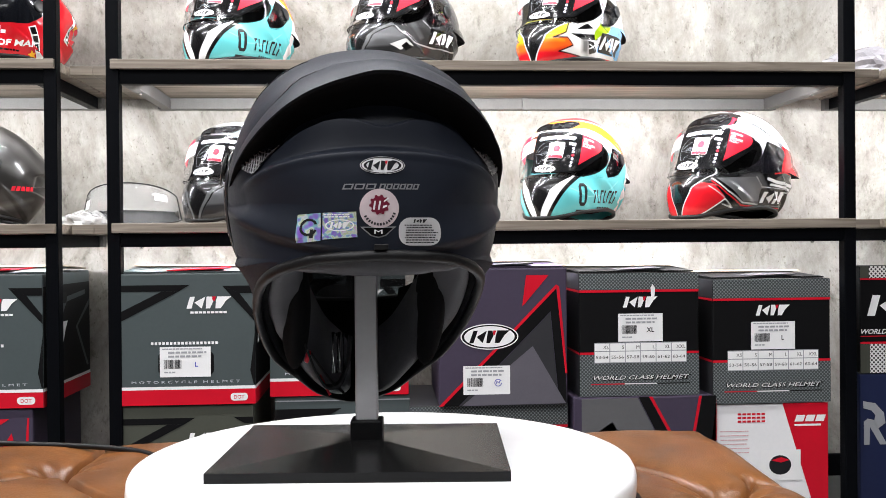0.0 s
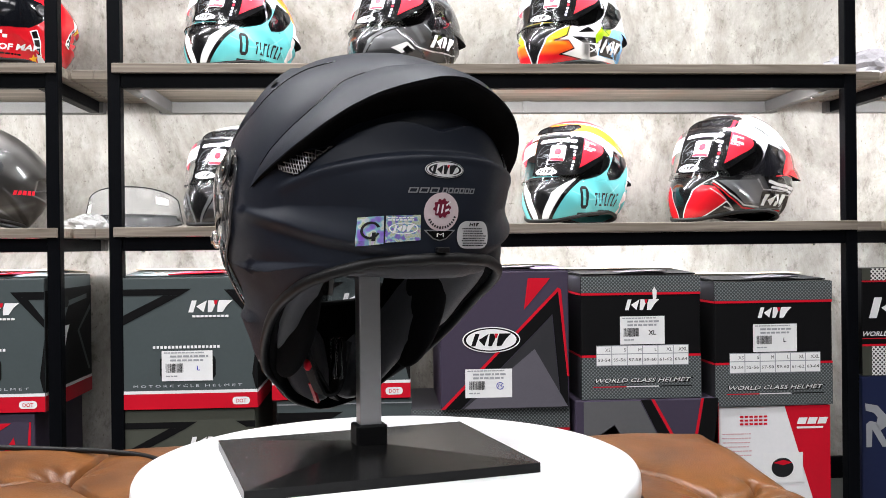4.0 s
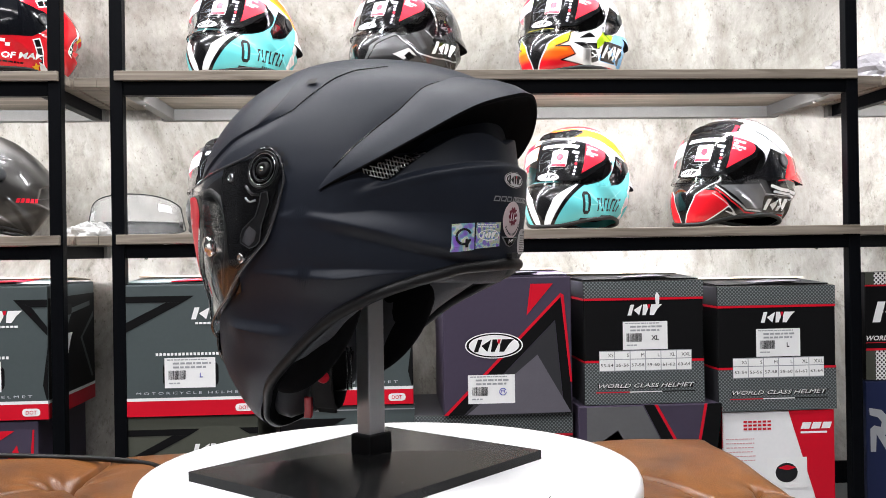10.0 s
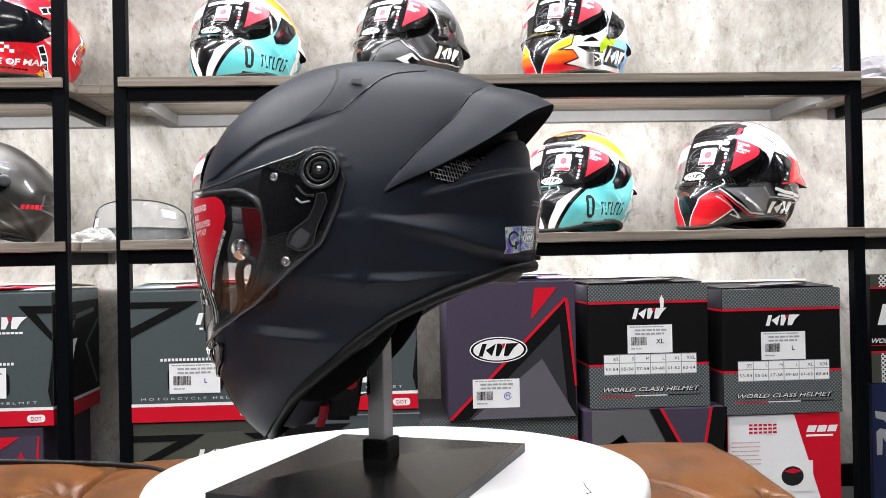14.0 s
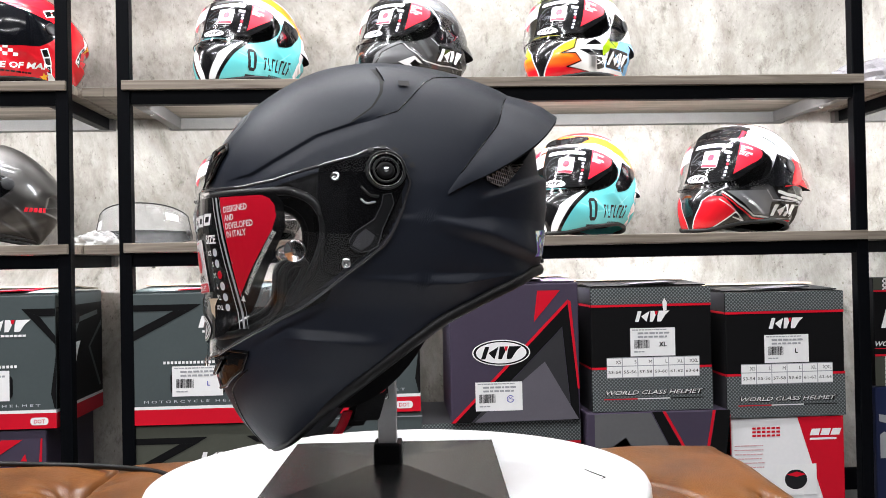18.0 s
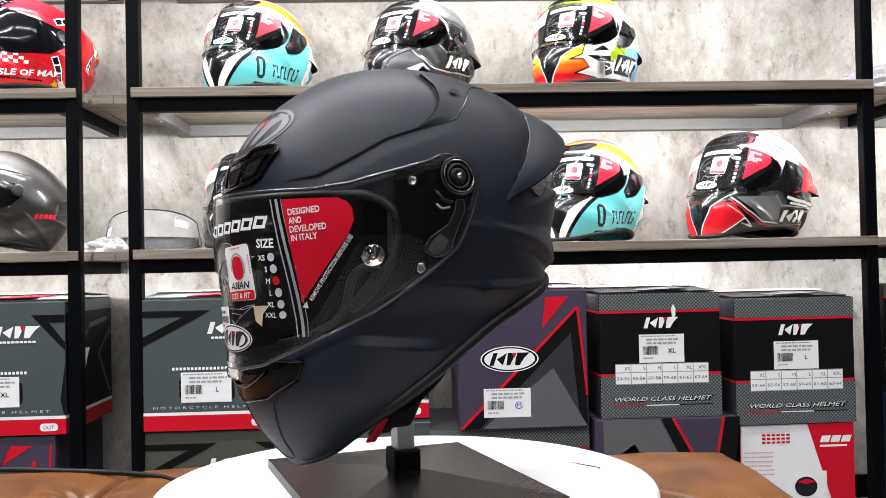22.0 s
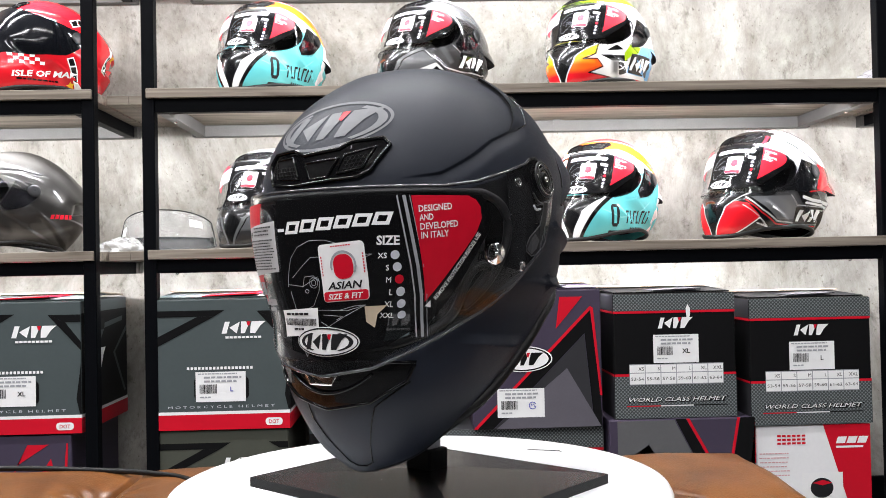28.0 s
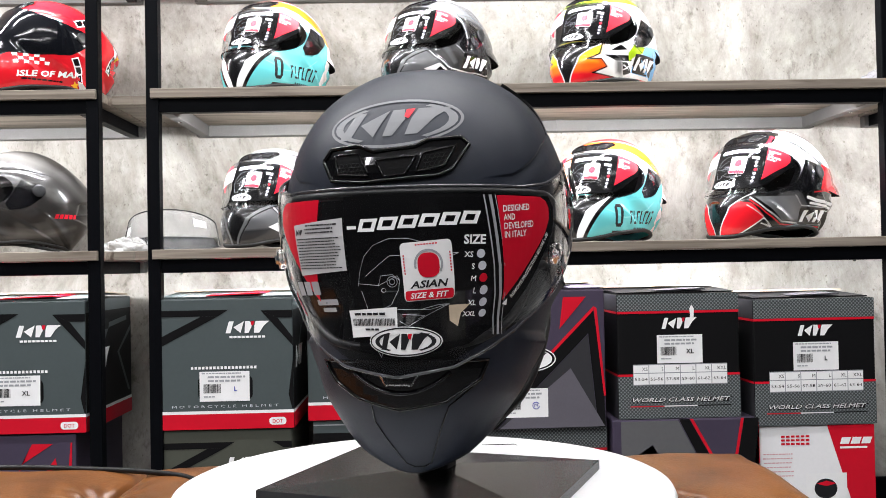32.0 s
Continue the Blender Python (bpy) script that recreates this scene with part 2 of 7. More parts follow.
def tube(points, r, closed=False, seg=8, flat=1.0, up=(0, 0, 1)):
    """A round or flattened bar along a line of points."""
    p = np.array([tuple(q) for q in points], float)
    n = len(p)
    tan = np.roll(p, -1, 0) - np.roll(p, 1, 0)
    if not closed:
        tan[0], tan[-1] = p[1] - p[0], p[-1] - p[-2]
    tan /= np.linalg.norm(tan, axis=1)[:, None] + 1e-12
    ref = np.tile(np.array(up, float), (n, 1))
    bad = np.abs((tan * ref).sum(1)) > 0.95
    ref[bad] = (0.9, 0.3, 0.1)
    s = np.cross(tan, ref)
    s /= np.linalg.norm(s, axis=1)[:, None]
    u = np.cross(s, tan)
    ang = np.linspace(0, 2 * math.pi, seg, endpoint=False)
    ring = p[:, None] + r * (np.cos(ang)[None, :, None] * s[:, None] + flat * np.sin(ang)[None, :, None] * u[:, None])
    vs = [tuple(v) for v in ring.reshape(-1, 3)]
    fs = []
    for i in range(n if closed else n - 1):
        j = (i + 1) % n
        fs += [(i * seg + k, i * seg + (k + 1) % seg, j * seg + (k + 1) % seg, j * seg + k) for k in range(seg)]
    if not closed:
        fs += [tuple(range(seg))[::-1], tuple((n - 1) * seg + k for k in range(seg))]
    return vs, fs


def grid(P, wrap=False, keep=None, flip=False):
    """Quads over an array of points, rows by columns."""
    R, C = P.shape[:2]
    vs = [tuple(v) for v in P.reshape(-1, 3)]
    fs = []
    for i in range(R - 1):
        for j in range(C if wrap else C - 1):
            q = (j + 1) % C
            if keep is None or keep[i, j]:
                f = (i * C + j, i * C + q, (i + 1) * C + q, (i + 1) * C + j)
                fs.append(f[::-1] if flip else f)
    return vs, fs


def joined(*meshes):
    vs, fs = [], []
    for v, f in meshes:
        k = len(vs)
        vs += list(v)
        fs += [tuple(i + k for i in q) for q in f]
    return vs, fs


def flat_bm(polys, texts=()):
    """Flat outlines (lists of (u, v)) and laid-out writing, in one bmesh in the u, v plane."""
    bm = bmesh.new()
    for poly in polys:
        f = bm.faces.new([bm.verts.new((u, v, 0)) for u, v in poly])
        if f.normal.length == 0:
            f.normal_update()
    for vs, fs in texts:
        made = [bm.verts.new((u, v, 0)) for u, v in vs]
        for f in fs:
            try:
                bm.faces.new([made[i] for i in f])
            except ValueError:
                pass
    bm.normal_update()
    bmesh.ops.triangulate(bm, faces=bm.faces[:])
    for f in bm.faces:
        if f.normal.z < 0:
            f.normal_flip()
    return bm


def dice(bm, step):
    us, vs = [v.co.x for v in bm.verts], [v.co.y for v in bm.verts]
    for axis, lo, hi in ((0, min(us), max(us)), (1, min(vs), max(vs))):
        k = math.ceil(lo / step)
        while k * step < hi:
            co, no = [0, 0, 0], [0, 0, 0]
            co[axis], no[axis] = k * step, 1
            bmesh.ops.bisect_plane(bm, geom=bm.verts[:] + bm.edges[:] + bm.faces[:], plane_co=co, plane_no=no)
            k += 1
    return bm


def print_on(name, polys, mapper, material, parent, label="", texts=(), step=None, m=None):
    """A print or sticker: flat outlines laid by mapper(u, v) onto a surface."""
    bm = flat_bm(polys, texts)
    if step:
        dice(bm, step)
    for v in bm.verts:
        v.co = Vector(mapper(v.co.x, v.co.y))
    return part(name, bm, material, parent, label, m=m)


WORDS = {}


def word(s, bold=0.0, shear=0.0):
    """The outline mesh of a piece of writing, one unit high."""
    key = (s, bold, shear)
    if key not in WORDS:
        cu = bpy.data.curves.new("word", "FONT")
        cu.body, cu.size, cu.shear, cu.offset, cu.resolution_u = s, 1.0, shear, bold, 2
        o = new("word", cu)
        me = bpy.data.meshes.new_from_object(o.evaluated_get(bpy.context.evaluated_depsgraph_get()))
        vs = [(v.co.x, v.co.y) for v in me.vertices]
        fs = [tuple(f.vertices) for f in me.polygons]
        bpy.data.objects.remove(o)
        bpy.data.curves.remove(cu)
        bpy.data.meshes.remove(me)
        WORDS[key] = (vs, fs)
    return WORDS[key]


def write(s, u, v, width=None, height=0.01, bold=0.0, shear=0.0, turn=0.0, align="c"):
    """Writing placed at (u, v): cap height, and width if given; turned by degrees."""
    vs, fs = word(s, bold, shear)
    x0, x1 = min(p[0] for p in vs), max(p[0] for p in vs)
    ky = height / 0.72
    kx = width / (x1 - x0) if width else ky
    ox = {"c": (x0 + x1) / 2, "l": x0, "r": x1}[align]
    c, sn = math.cos(radians(turn)), math.sin(radians(turn))
    out = []
    for x, y in vs:
        a, b = (x - ox) * kx, (y - 0.36) * ky
        out.append((u + c * a - sn * b, v + sn * a + c * b))
    return out, fs


def rect(u0, v0, u1, v1):
    return [(u0, v0), (u1, v0), (u1, v1), (u0, v1)]


def oval(u, v, a, b, n=28, turn=0.0):
    c, s = math.cos(radians(turn)), math.sin(radians(turn))
    return [(u + c * a * math.cos(2 * math.pi * k / n) - s * b * math.sin(2 * math.pi * k / n),
             v + s * a * math.cos(2 * math.pi * k / n) + c * b * math.sin(2 * math.pi * k / n)) for k in range(n)]


def rounded(u0, v0, u1, v1, r, n=5):
    out = []
    for cx, cy, a0 in ((u1 - r, v1 - r, 0), (u0 + r, v1 - r, 90), (u0 + r, v0 + r, 180), (u1 - r, v0 + r, 270)):
        out += [(cx + r * math.cos(radians(a0 + 90 * k / n)), cy + r * math.sin(radians(a0 + 90 * k / n))) for k in range(n + 1)]
    return out


def emblem(u, v, w, h, slant=0.28):
    """The maker's mark as plain slanted blocks: (light shapes, red shape)."""
    def q(pts):
        return [(u + (x - 0.5) * w + slant * (y - 0.5) * h, v + (y - 0.5) * h) for x, y in pts]
    light = [q([(0.0, 0), (0.12, 0), (0.12, 1), (0.0, 1)]), q([(0.15, 0.5), (0.37, 0), (0.37, 1)]),
             q([(0.40, 1), (0.52, 1), (0.60, 0.60), (0.57, 0), (0.47, 0)]), q([(0.70, 0), (0.83, 0), (0.90, 0.62), (1.0, 1), (0.66, 1), (0.66, 0.62)])]
    return light, [q([(0.57, 0.70), (0.63, 0.62), (0.63, 1), (0.54, 1)])]


def bars(u0, v0, u1, v1, n, gap=0.45, seed=1):
    """Rows of unreadable small print: each row is a run of plain bars as long as words."""
    rnd = random.Random(seed)
    h, out = (v1 - v0) / n, []
    for k in range(n):
        a, b = v0 + (k + gap / 2) * h, v0 + (k + 1 - gap / 2) * h
        u, end = u0 + rnd.uniform(0, 0.06) * (u1 - u0), u1 - rnd.uniform(0, 0.16) * (u1 - u0)
        while u < end - 0.4 * h:
            w = min(rnd.uniform(1.2, 3.6) * (b - a), end - u)
            out.append(rect(u, a, u + w, b))
            u += w + 0.55 * (b - a)
    return out


def stripes(u0, v0, u1, v1, n=16, seed=3):
    rnd = random.Random(seed)
    out, u = [], u0
    while u < u1:
        w = (u1 - u0) / n * rnd.uniform(0.25, 0.9)
        out.append(rect(u, v0, min(u + w, u1), v1))
        u += w + (u1 - u0) / n * rnd.uniform(0.25, 0.6)
    return out

# ---- room ----
DISC = 0.50                       # height of the turntable's top
FRONT, BACK = 1.34, 1.78          # front plane of the shelves, the wall behind them
tagged(obj("floor", box_bm(-3, 3, -4, BACK + 0.1, -0.1, 0), FLOOR), "grey polished floor tiles", "floor", kind="structure")
tagged(obj("wall_north", box_bm(-3, 3, BACK, BACK + 0.12, 0, CEIL), WALL), "mottled light grey concrete-look wall behind the shelves", "wall", kind="structure")
for nm, b in (("wall_south", (-3, 3, -4.12, -4, 0, CEIL)), ("wall_west", (-3.12, -3, -4, BACK + 0.1, 0, CEIL)), ("wall_east", (3, 3.12, -4, BACK + 0.1, 0, CEIL))):
    tagged(obj(nm, box_bm(*b), SLATE), "plain dark grey painted wall", "wall", kind="structure")
tagged(obj("ceiling", box_bm(-3, 3, -4, BACK + 0.1, CEIL, CEIL + 0.1), PAINT), "plain white ceiling", "ceiling", kind="structure")
tagged(obj("baseboard", box_bm(-3, 3, BACK - 0.014, BACK, 0.0, 0.065, 0.003), STEEL), "dark skirting board along the wall", "baseboard", kind="structure")
for lx, ly in LINES:
    e = thing("ceiling_light", pose(lx, ly, CEIL), "white linear ceiling light", "ceiling light", "ceiling lights")
    part("housing", box_bm(-0.65, 0.65, -0.065, 0.065, -0.06, 0, 0.004), PAINT, e)
    part("diffuser", box_bm(-0.63, 0.63, -0.052, 0.052, -0.068, -0.06), GLOW, e, "glowing white diffuser")


def shelf_unit(x0, x1, label):
    """A black steel frame against the wall with three laminate boards."""
    e = thing("shelf_unit", pose(0, 0, 0), label, "shelf", "shelf units")
    for x in (x0, x1 - 0.03):
        part("post", box_bm(x, x + 0.03, FRONT - 0.004, FRONT + 0.026, 0, 2.3, 0.002), STEEL, e)
    for z in (0.751, 1.135, 1.52, 1.905):
        part("board", box_bm(x0 + 0.012, x1 - 0.004, FRONT - 0.012, BACK - 0.006, z - 0.023, z, 0.0015), WOOD, e, "grey-brown wood laminate board")
        part("front_beam", box_bm(x0 + 0.03, x1 - 0.03, FRONT, FRONT + 0.026, z - 0.056, z - 0.024, 0.0015), STEEL, e)
        part("rear_rail", box_bm(x0 + 0.02, x1 - 0.02, BACK - 0.032, BACK - 0.004, z - 0.056, z - 0.024, 0.0015), ZINC, e, "grey metal rail")
        for x, kx in ((x0 + 0.03, 1), (x1 - 0.056, -1)):
            part("side_rail", box_bm(x, x + 0.026, FRONT + 0.027, BACK - 0.033, z - 0.056, z - 0.024, 0.0015), STEEL if (kx < 0 and x1 < 0) or (kx > 0 and x0 > 1) else ZINC, e)
            part("screw", lathe([(0.0, 0.004), (0.004, 0.003), (0.005, 0.0)], 10), CHROME, e, "", True, pose(x + 0.013, FRONT + 0.14, z - 0.0565, 180, 0, 0))
        if x1 - x0 > 1:
            part("bracket", box_bm((x0 + x1) / 2 + 0.14, (x0 + x1) / 2 + 0.162, BACK - 0.036, BACK - 0.032, z - 0.056, z - 0.022), ZINC, e)
    return e


shelf_unit(-0.645, 1.167, "black steel shelf unit with grey-brown laminate boards")
shelf_unit(-2.55, -0.757, "black steel shelf unit with boards, beside a narrow gap")
shelf_unit(1.275, 2.9, "black steel shelf unit standing past a narrow gap")
for gx0, gx1 in ((-0.752, -0.700), (-0.699, -0.632), (1.171, 1.272)):
    for z in (0.751, 1.135, 1.52):
        tagged(obj("filler_board", box_bm(gx0, gx1, FRONT + 0.075, BACK - 0.006, z - 0.023, z - 0.0005, 0.001), WOOD), "laminate filler board bridging the gap between shelf units", "board", "filler boards")

# ---- tufted ottoman and turntable ----
BUTTONS = [(-0.376, 0.23), (0.345, 0.055), (-0.70, 0.23), (-0.86, 0.02), (-0.54, 0.02), (-0.215, 0.02), (0.10, 0.02), (-0.05, 0.23), (0.20, 0.26), (-0.376, -0.19), (-0.05, -0.19), (0.25, -0.19), (-0.70, -0.19)]
CREASES = [(-0.376, 0.23, -0.358, 0.375), (-0.376, 0.23, -0.215, 0.02), (-0.376, 0.23, -0.54, 0.02), (0.345, 0.055, 0.20, 0.26), (0.345, 0.055, 0.395, 0.121), (0.395, 0.121, 0.445, 0.099), (-0.70, 0.23, -0.715, 0.375), (-0.70, 0.23, -0.54, 0.02),
           (-0.70, 0.23, -0.86, 0.02), (-0.05, 0.23, -0.215, 0.02), (-0.05, 0.23, 0.10, 0.02), (0.20, 0.26, 0.10, 0.02), (-0.376, -0.19, -0.54, 0.02), (-0.376, -0.19, -0.215, 0.02), (-0.05, -0.19, 0.10, 0.02), (-0.05, -0.19, -0.215, 0.02), (0.25, -0.19, 0.345, 0.055), (0.25, -0.19, 0.10, 0.02), (-0.70, -0.19, -0.54, 0.02), (-0.70, -0.19, -0.86, 0.02)]


def ottoman():
    x0, x1, y0, y1, top = -0.95, 0.445, -0.29, 0.375, 0.445
    nx, ny = 560, 320
    X, Y = np.meshgrid(np.linspace(0, 1, nx), np.linspace(0, 1, ny))
    R = 0.05
    # rounded plan corners
    px, py = x0 + (x1 - x0) * X, y0 + (y1 - y0) * Y
    ex = np.minimum(px - x0, x1 - px)
    ey = np.minimum(py - y0, y1 - py)
    d = np.minimum(ex, ey)
    Z = np.full_like(px, top) - np.where(d < R, R - np.sqrt(np.maximum(0, R * R - (R - d) ** 2)), 0)
    for bx, by in BUTTONS:
        r = np.hypot(px - bx, py - by)
        g = np.arctan2(py - by, px - bx)
        Z -= 0.016 * np.exp(-(r / 0.016) ** 2) + 0.010 * np.exp(-r / 0.045) + 0.0016 * np.sin(g * 9 + bx * 40) * np.exp(-((r - 0.032) / 0.022) ** 2)
    for ax, ay, bx, by in CREASES:
        L = math.hypot(bx - ax, by - ay)
        ux, uy = (bx - ax) / L, (by - ay) / L
        s = (px - ax) * ux + (py - ay) * uy
        bow = 0.012 * np.sin(np.clip(s / L, 0, 1) * math.pi)
        q = np.abs((px - ax) * -uy + (py - ay) * ux + bow)
        q = np.hypot(q, np.maximum(0, np.maximum(-s, s - L)))
        Z -= 0.0095 * np.exp(-(q / 0.0036) ** 2) + 0.0075 * np.exp(-q / 0.020)
    Z += 0.0016 * np.sin(px * 31 + 4 * py) * np.sin(py * 37 - 3 * px) + 0.004
    e = thing("ottoman", pose(0, 0, 0), "tufted tan brown leather ottoman under the turntable", "ottoman")
    part("cushion", grid(np.stack([px, py, Z], -1)), LEATHER, e, "buttoned glossy tan leather top", True)
    part("side_panel", box_bm(x0 + 0.004, x1 - 0.004, y0 + 0.004, y1 - 0.004, 0.09, top - R + 0.004, 0.01), LEATHER, e)
    for bx, by in BUTTONS:
        part("button", lathe([(0.0, 0.005), (0.006, 0.004), (0.010, 0.0), (0.010, -0.003)], 16), LEATHER, e, "", True, pose(bx, by, top - 0.027))
    for fx in (x0 + 0.07, x1 - 0.07):
        for fy in (y0 + 0.07, y1 - 0.07):
            part("foot", lathe([(0.0, 0.0), (0.02, 0.0), (0.028, 0.09), (0.0, 0.09)], 16), STEEL, e, "", True, pose(fx, fy, 0))
    return e


ottoman()
turntable = thing("turntable", pose(0, 0, 0.443), "round motorised turntable with a white disc", "turntable")
part("base", lathe([(0.0, 0.0), (0.225, 0.0), (0.236, 0.004), (0.236, 0.020), (0.226, 0.026), (0.0, 0.026)], 96), DARK, turntable, "black base ring", True)
disc = part("disc", lathe([(0.0, -0.030), (0.222, -0.030), (0.2265, -0.027), (0.2285, -0.022), (0.2292, -0.014), (0.2285, -0.006), (0.2262, -0.0015), (0.223, 0.0), (0.0, 0.0)], 128), WHITE, turntable, "glossy white plastic disc", True, pose(0, 0, 0.057))
HAIR0, HAIR1 = (-0.008, -0.173), (-0.042, -0.1835)
part("hair", tube([(HAIR0[0], HAIR0[1], 0), ((HAIR0[0] + HAIR1[0]) / 2 + 0.003, (HAIR0[1] + HAIR1[1]) / 2 + 0.002, 0.0004), (HAIR1[0], HAIR1[1], 0.0004), (HAIR1[0] - 0.004, HAIR1[1] + 0.004, 0)], 0.0004, seg=5), DARK, disc, "fine dark hair on the disc")
cable = [(-0.95, 0.25, 0.455), (-0.75, 0.30, 0.452), (-0.55, 0.335, 0.452), (-0.42, 0.325, 0.449), (-0.34, 0.30, 0.449), (-0.28, 0.26, 0.449), (-0.24, 0.18, 0.449)]
pts = []
for i in range(len(cable) - 1):
    a0, a1, a2, a3 = (np.array(cable[max(0, min(len(cable) - 1, i + k))]) for k in (-1, 0, 1, 2))
    for k in range(8):
        t = k / 8
        pts.append(0.5 * (2 * a1 + (a2 - a0) * t + (2 * a0 - 5 * a1 + 4 * a2 - a3) * t * t + (3 * a1 - a0 - 3 * a2 + a3) * t ** 3))
tagged(obj("power_cable", tube(pts, 0.0035), RUBBER, smooth=True), "black power cable lying on the leather ottoman", "cable")

# ---- display stand ----
POLE = (-0.0165, 0.0098)
stand = thing("display_stand", pose(0, 0, DISC), "black display stand with a square aluminium pole", "stand")
on_pole = pose(POLE[0], POLE[1], 0, 0, 0, -3.8)


def pyramid_plate():
    a, b = 0.1275, 0.1015
    vs = [(-a, -b, 0), (a, -b, 0), (a, b, 0), (-a, b, 0), (-a, -b, 0.0085), (a, -b, 0.0085), (a, b, 0.0085), (-a, b, 0.0085),
          (-0.016, -0.016, 0.0165), (0.016, -0.016, 0.0165), (0.016, 0.016, 0.0165), (-0.016, 0.016, 0.0165)]
    fs = [(0, 3, 2, 1), (0, 1, 5, 4), (1, 2, 6, 5), (2, 3, 7, 6), (3, 0, 4, 7), (4, 5, 9, 8), (5, 6, 10, 9), (6, 7, 11, 10), (7, 4, 8, 11), (8, 9, 10, 11)]
    bm = bmesh.new()
    made = [bm.verts.new(v) for v in vs]
    for f in fs:
        bm.faces.new([made[i] for i in f])
    bmesh.ops.bevel(bm, geom=[e for e in bm.edges if e.calc_face_angle(0) > 0.6], offset=0.0008, segments=2, affect="EDGES")
    return bm


part("base_plate", pyramid_plate(), STAND, stand, "low pyramid base plate, satin black", m=on_pole)
part("socket", box_bm(-0.0148, 0.0148, -0.0125, 0.0125, 0.012, 0.0345, 0.002), DARK, stand, "black plastic socket", m=on_pole)
part("pole", box_bm(-0.0102, 0.0102, -0.0082, 0.0082, 0.03, 0.30, 0.0012), ALU, stand, "square brushed aluminium pole", m=on_pole)
part("head_rest", lathe([(0.0, 0.035), (0.03, 0.031), (0.05, 0.018), (0.055, 0.0), (0.0, 0.0)], 32), DARK, stand, "black head rest", True, on_pole @ pose(0, 0, 0.30))

# ---- the helmet's shell as a surface: rows from the crown down (z, front, rear, half width, middle, roundness) ----
TABLE = np.array([
    (0.3745, 0.005, 0.005, 0.000, 0.005, 2.0), (0.3732, 0.026, -0.018, 0.022, 0.005, 2.0), (0.3692, 0.047, -0.050, 0.041, 0.004, 2.0),
    (0.3625, 0.069, -0.079, 0.058, 0.003, 2.0), (0.3485, 0.0935, -0.114, 0.0795, 0.002, 2.05), (0.3345, 0.1125, -0.129, 0.0940, 0.001, 2.1),
    (0.3175, 0.1295, -0.138, 0.1050, 0.000, 2.15), (0.3000, 0.1415, -0.144, 0.1130, 0.000, 2.2), (0.2800, 0.1505, -0.146, 0.1195, 0.000, 2.2),
    (0.2580, 0.1545, -0.149, 0.1240, 0.000, 2.2), (0.2320, 0.1555, -0.148, 0.1245, 0.000, 2.15), (0.2070, 0.1540, -0.145, 0.1220, 0.000, 2.1),
    (0.1850, 0.1520, -0.142, 0.1175, 0.000, 2.05), (0.1600, 0.1500, -0.139, 0.1060, 0.000, 2.0), (0.1330, 0.1490, -0.134, 0.0990, 0.015, 2.0),
    (0.1130, 0.1490, -0.110, 0.0925, 0.032, 1.95), (0.0930, 0.1450, -0.080, 0.0830, 0.048, 1.9), (0.0670, 0.1325, -0.050, 0.0640, 0.064, 1.9),
    (0.0490, 0.1190, -0.030, 0.0470, 0.076, 1.9), (0.0360, 0.1080, 0.000, 0.0250, 0.080, 1.9), (0.0250, 0.0980, 0.020, 0.0100, 0.085, 1.9)])


def dense(tab, k=16):
    out = []
    n = len(tab)
    for i in range(n - 1):
        p0, p1, p2, p3 = tab[max(i - 1, 0)], tab[i], tab[i + 1], tab[min(i + 2, n - 1)]
        for j in range(k):
            t = j / k
            out.append(0.5 * (2 * p1 + (p2 - p0) * t + (2 * p0 - 5 * p1 + 4 * p2 - p3) * t * t + (3 * p1 - p0 - 3 * p2 + p3) * t ** 3))
    out.append(tab[-1])
    return np.array(out)


PROFILE = dense(TABLE)
PROFILE[:, 3] = np.maximum(PROFILE[:, 3], 0)
SAMPLE = np.linspace(0, 1, len(PROFILE))
EDGE_Y = np.array([-0.16, -0.146, -0.124, -0.098, -0.07, -0.03, 0.0, 0.02, 0.053, 0.08, 0.095, 0.108, 0.13])
EDGE_Z = np.array([0.192, 0.1920, 0.188, 0.180, 0.170, 0.151, 0.130, 0.114, 0.088, 0.060, 0.044, 0.034, 0.028])


def smooth(x, lo, hi):
    t = np.clip((x - lo) / (hi - lo), 0, 1)
    return t * t * (3 - 2 * t)


FULL_FRONT, FULL_REAR = 0.14, -0.10       # the brow is flatter, the nape rounder


def base(a, s):
    z, yf, yr, w, yc, n = (np.interp(s, SAMPLE, PROFILE[:, k]) for k in range(6))
    ca, sa = np.cos(a), np.sin(a)
    e = 2 / (n + np.where(ca >= 0, FULL_FRONT, FULL_REAR))
    x = w * np.sign(sa) * np.abs(sa) ** e
    y = yc + np.where(ca >= 0, yf - yc, yc - yr) * np.sign(ca) * np.abs(ca) ** e
    return np.stack([x, y, z], -1)


def normal(a, s):
    h = 1e-3
    d1 = base(a + h, s) - base(a - h, s)
    d2 = base(a, np.minimum(s + h, 1)) - base(a, np.maximum(s - h, 0.0))
    n = np.cross(d1, d2)
    ln = np.linalg.norm(n, axis=-1, keepdims=True)
    return np.where(ln > 1e-12, n / np.maximum(ln, 1e-12), np.array([0, 0, 1.0]))


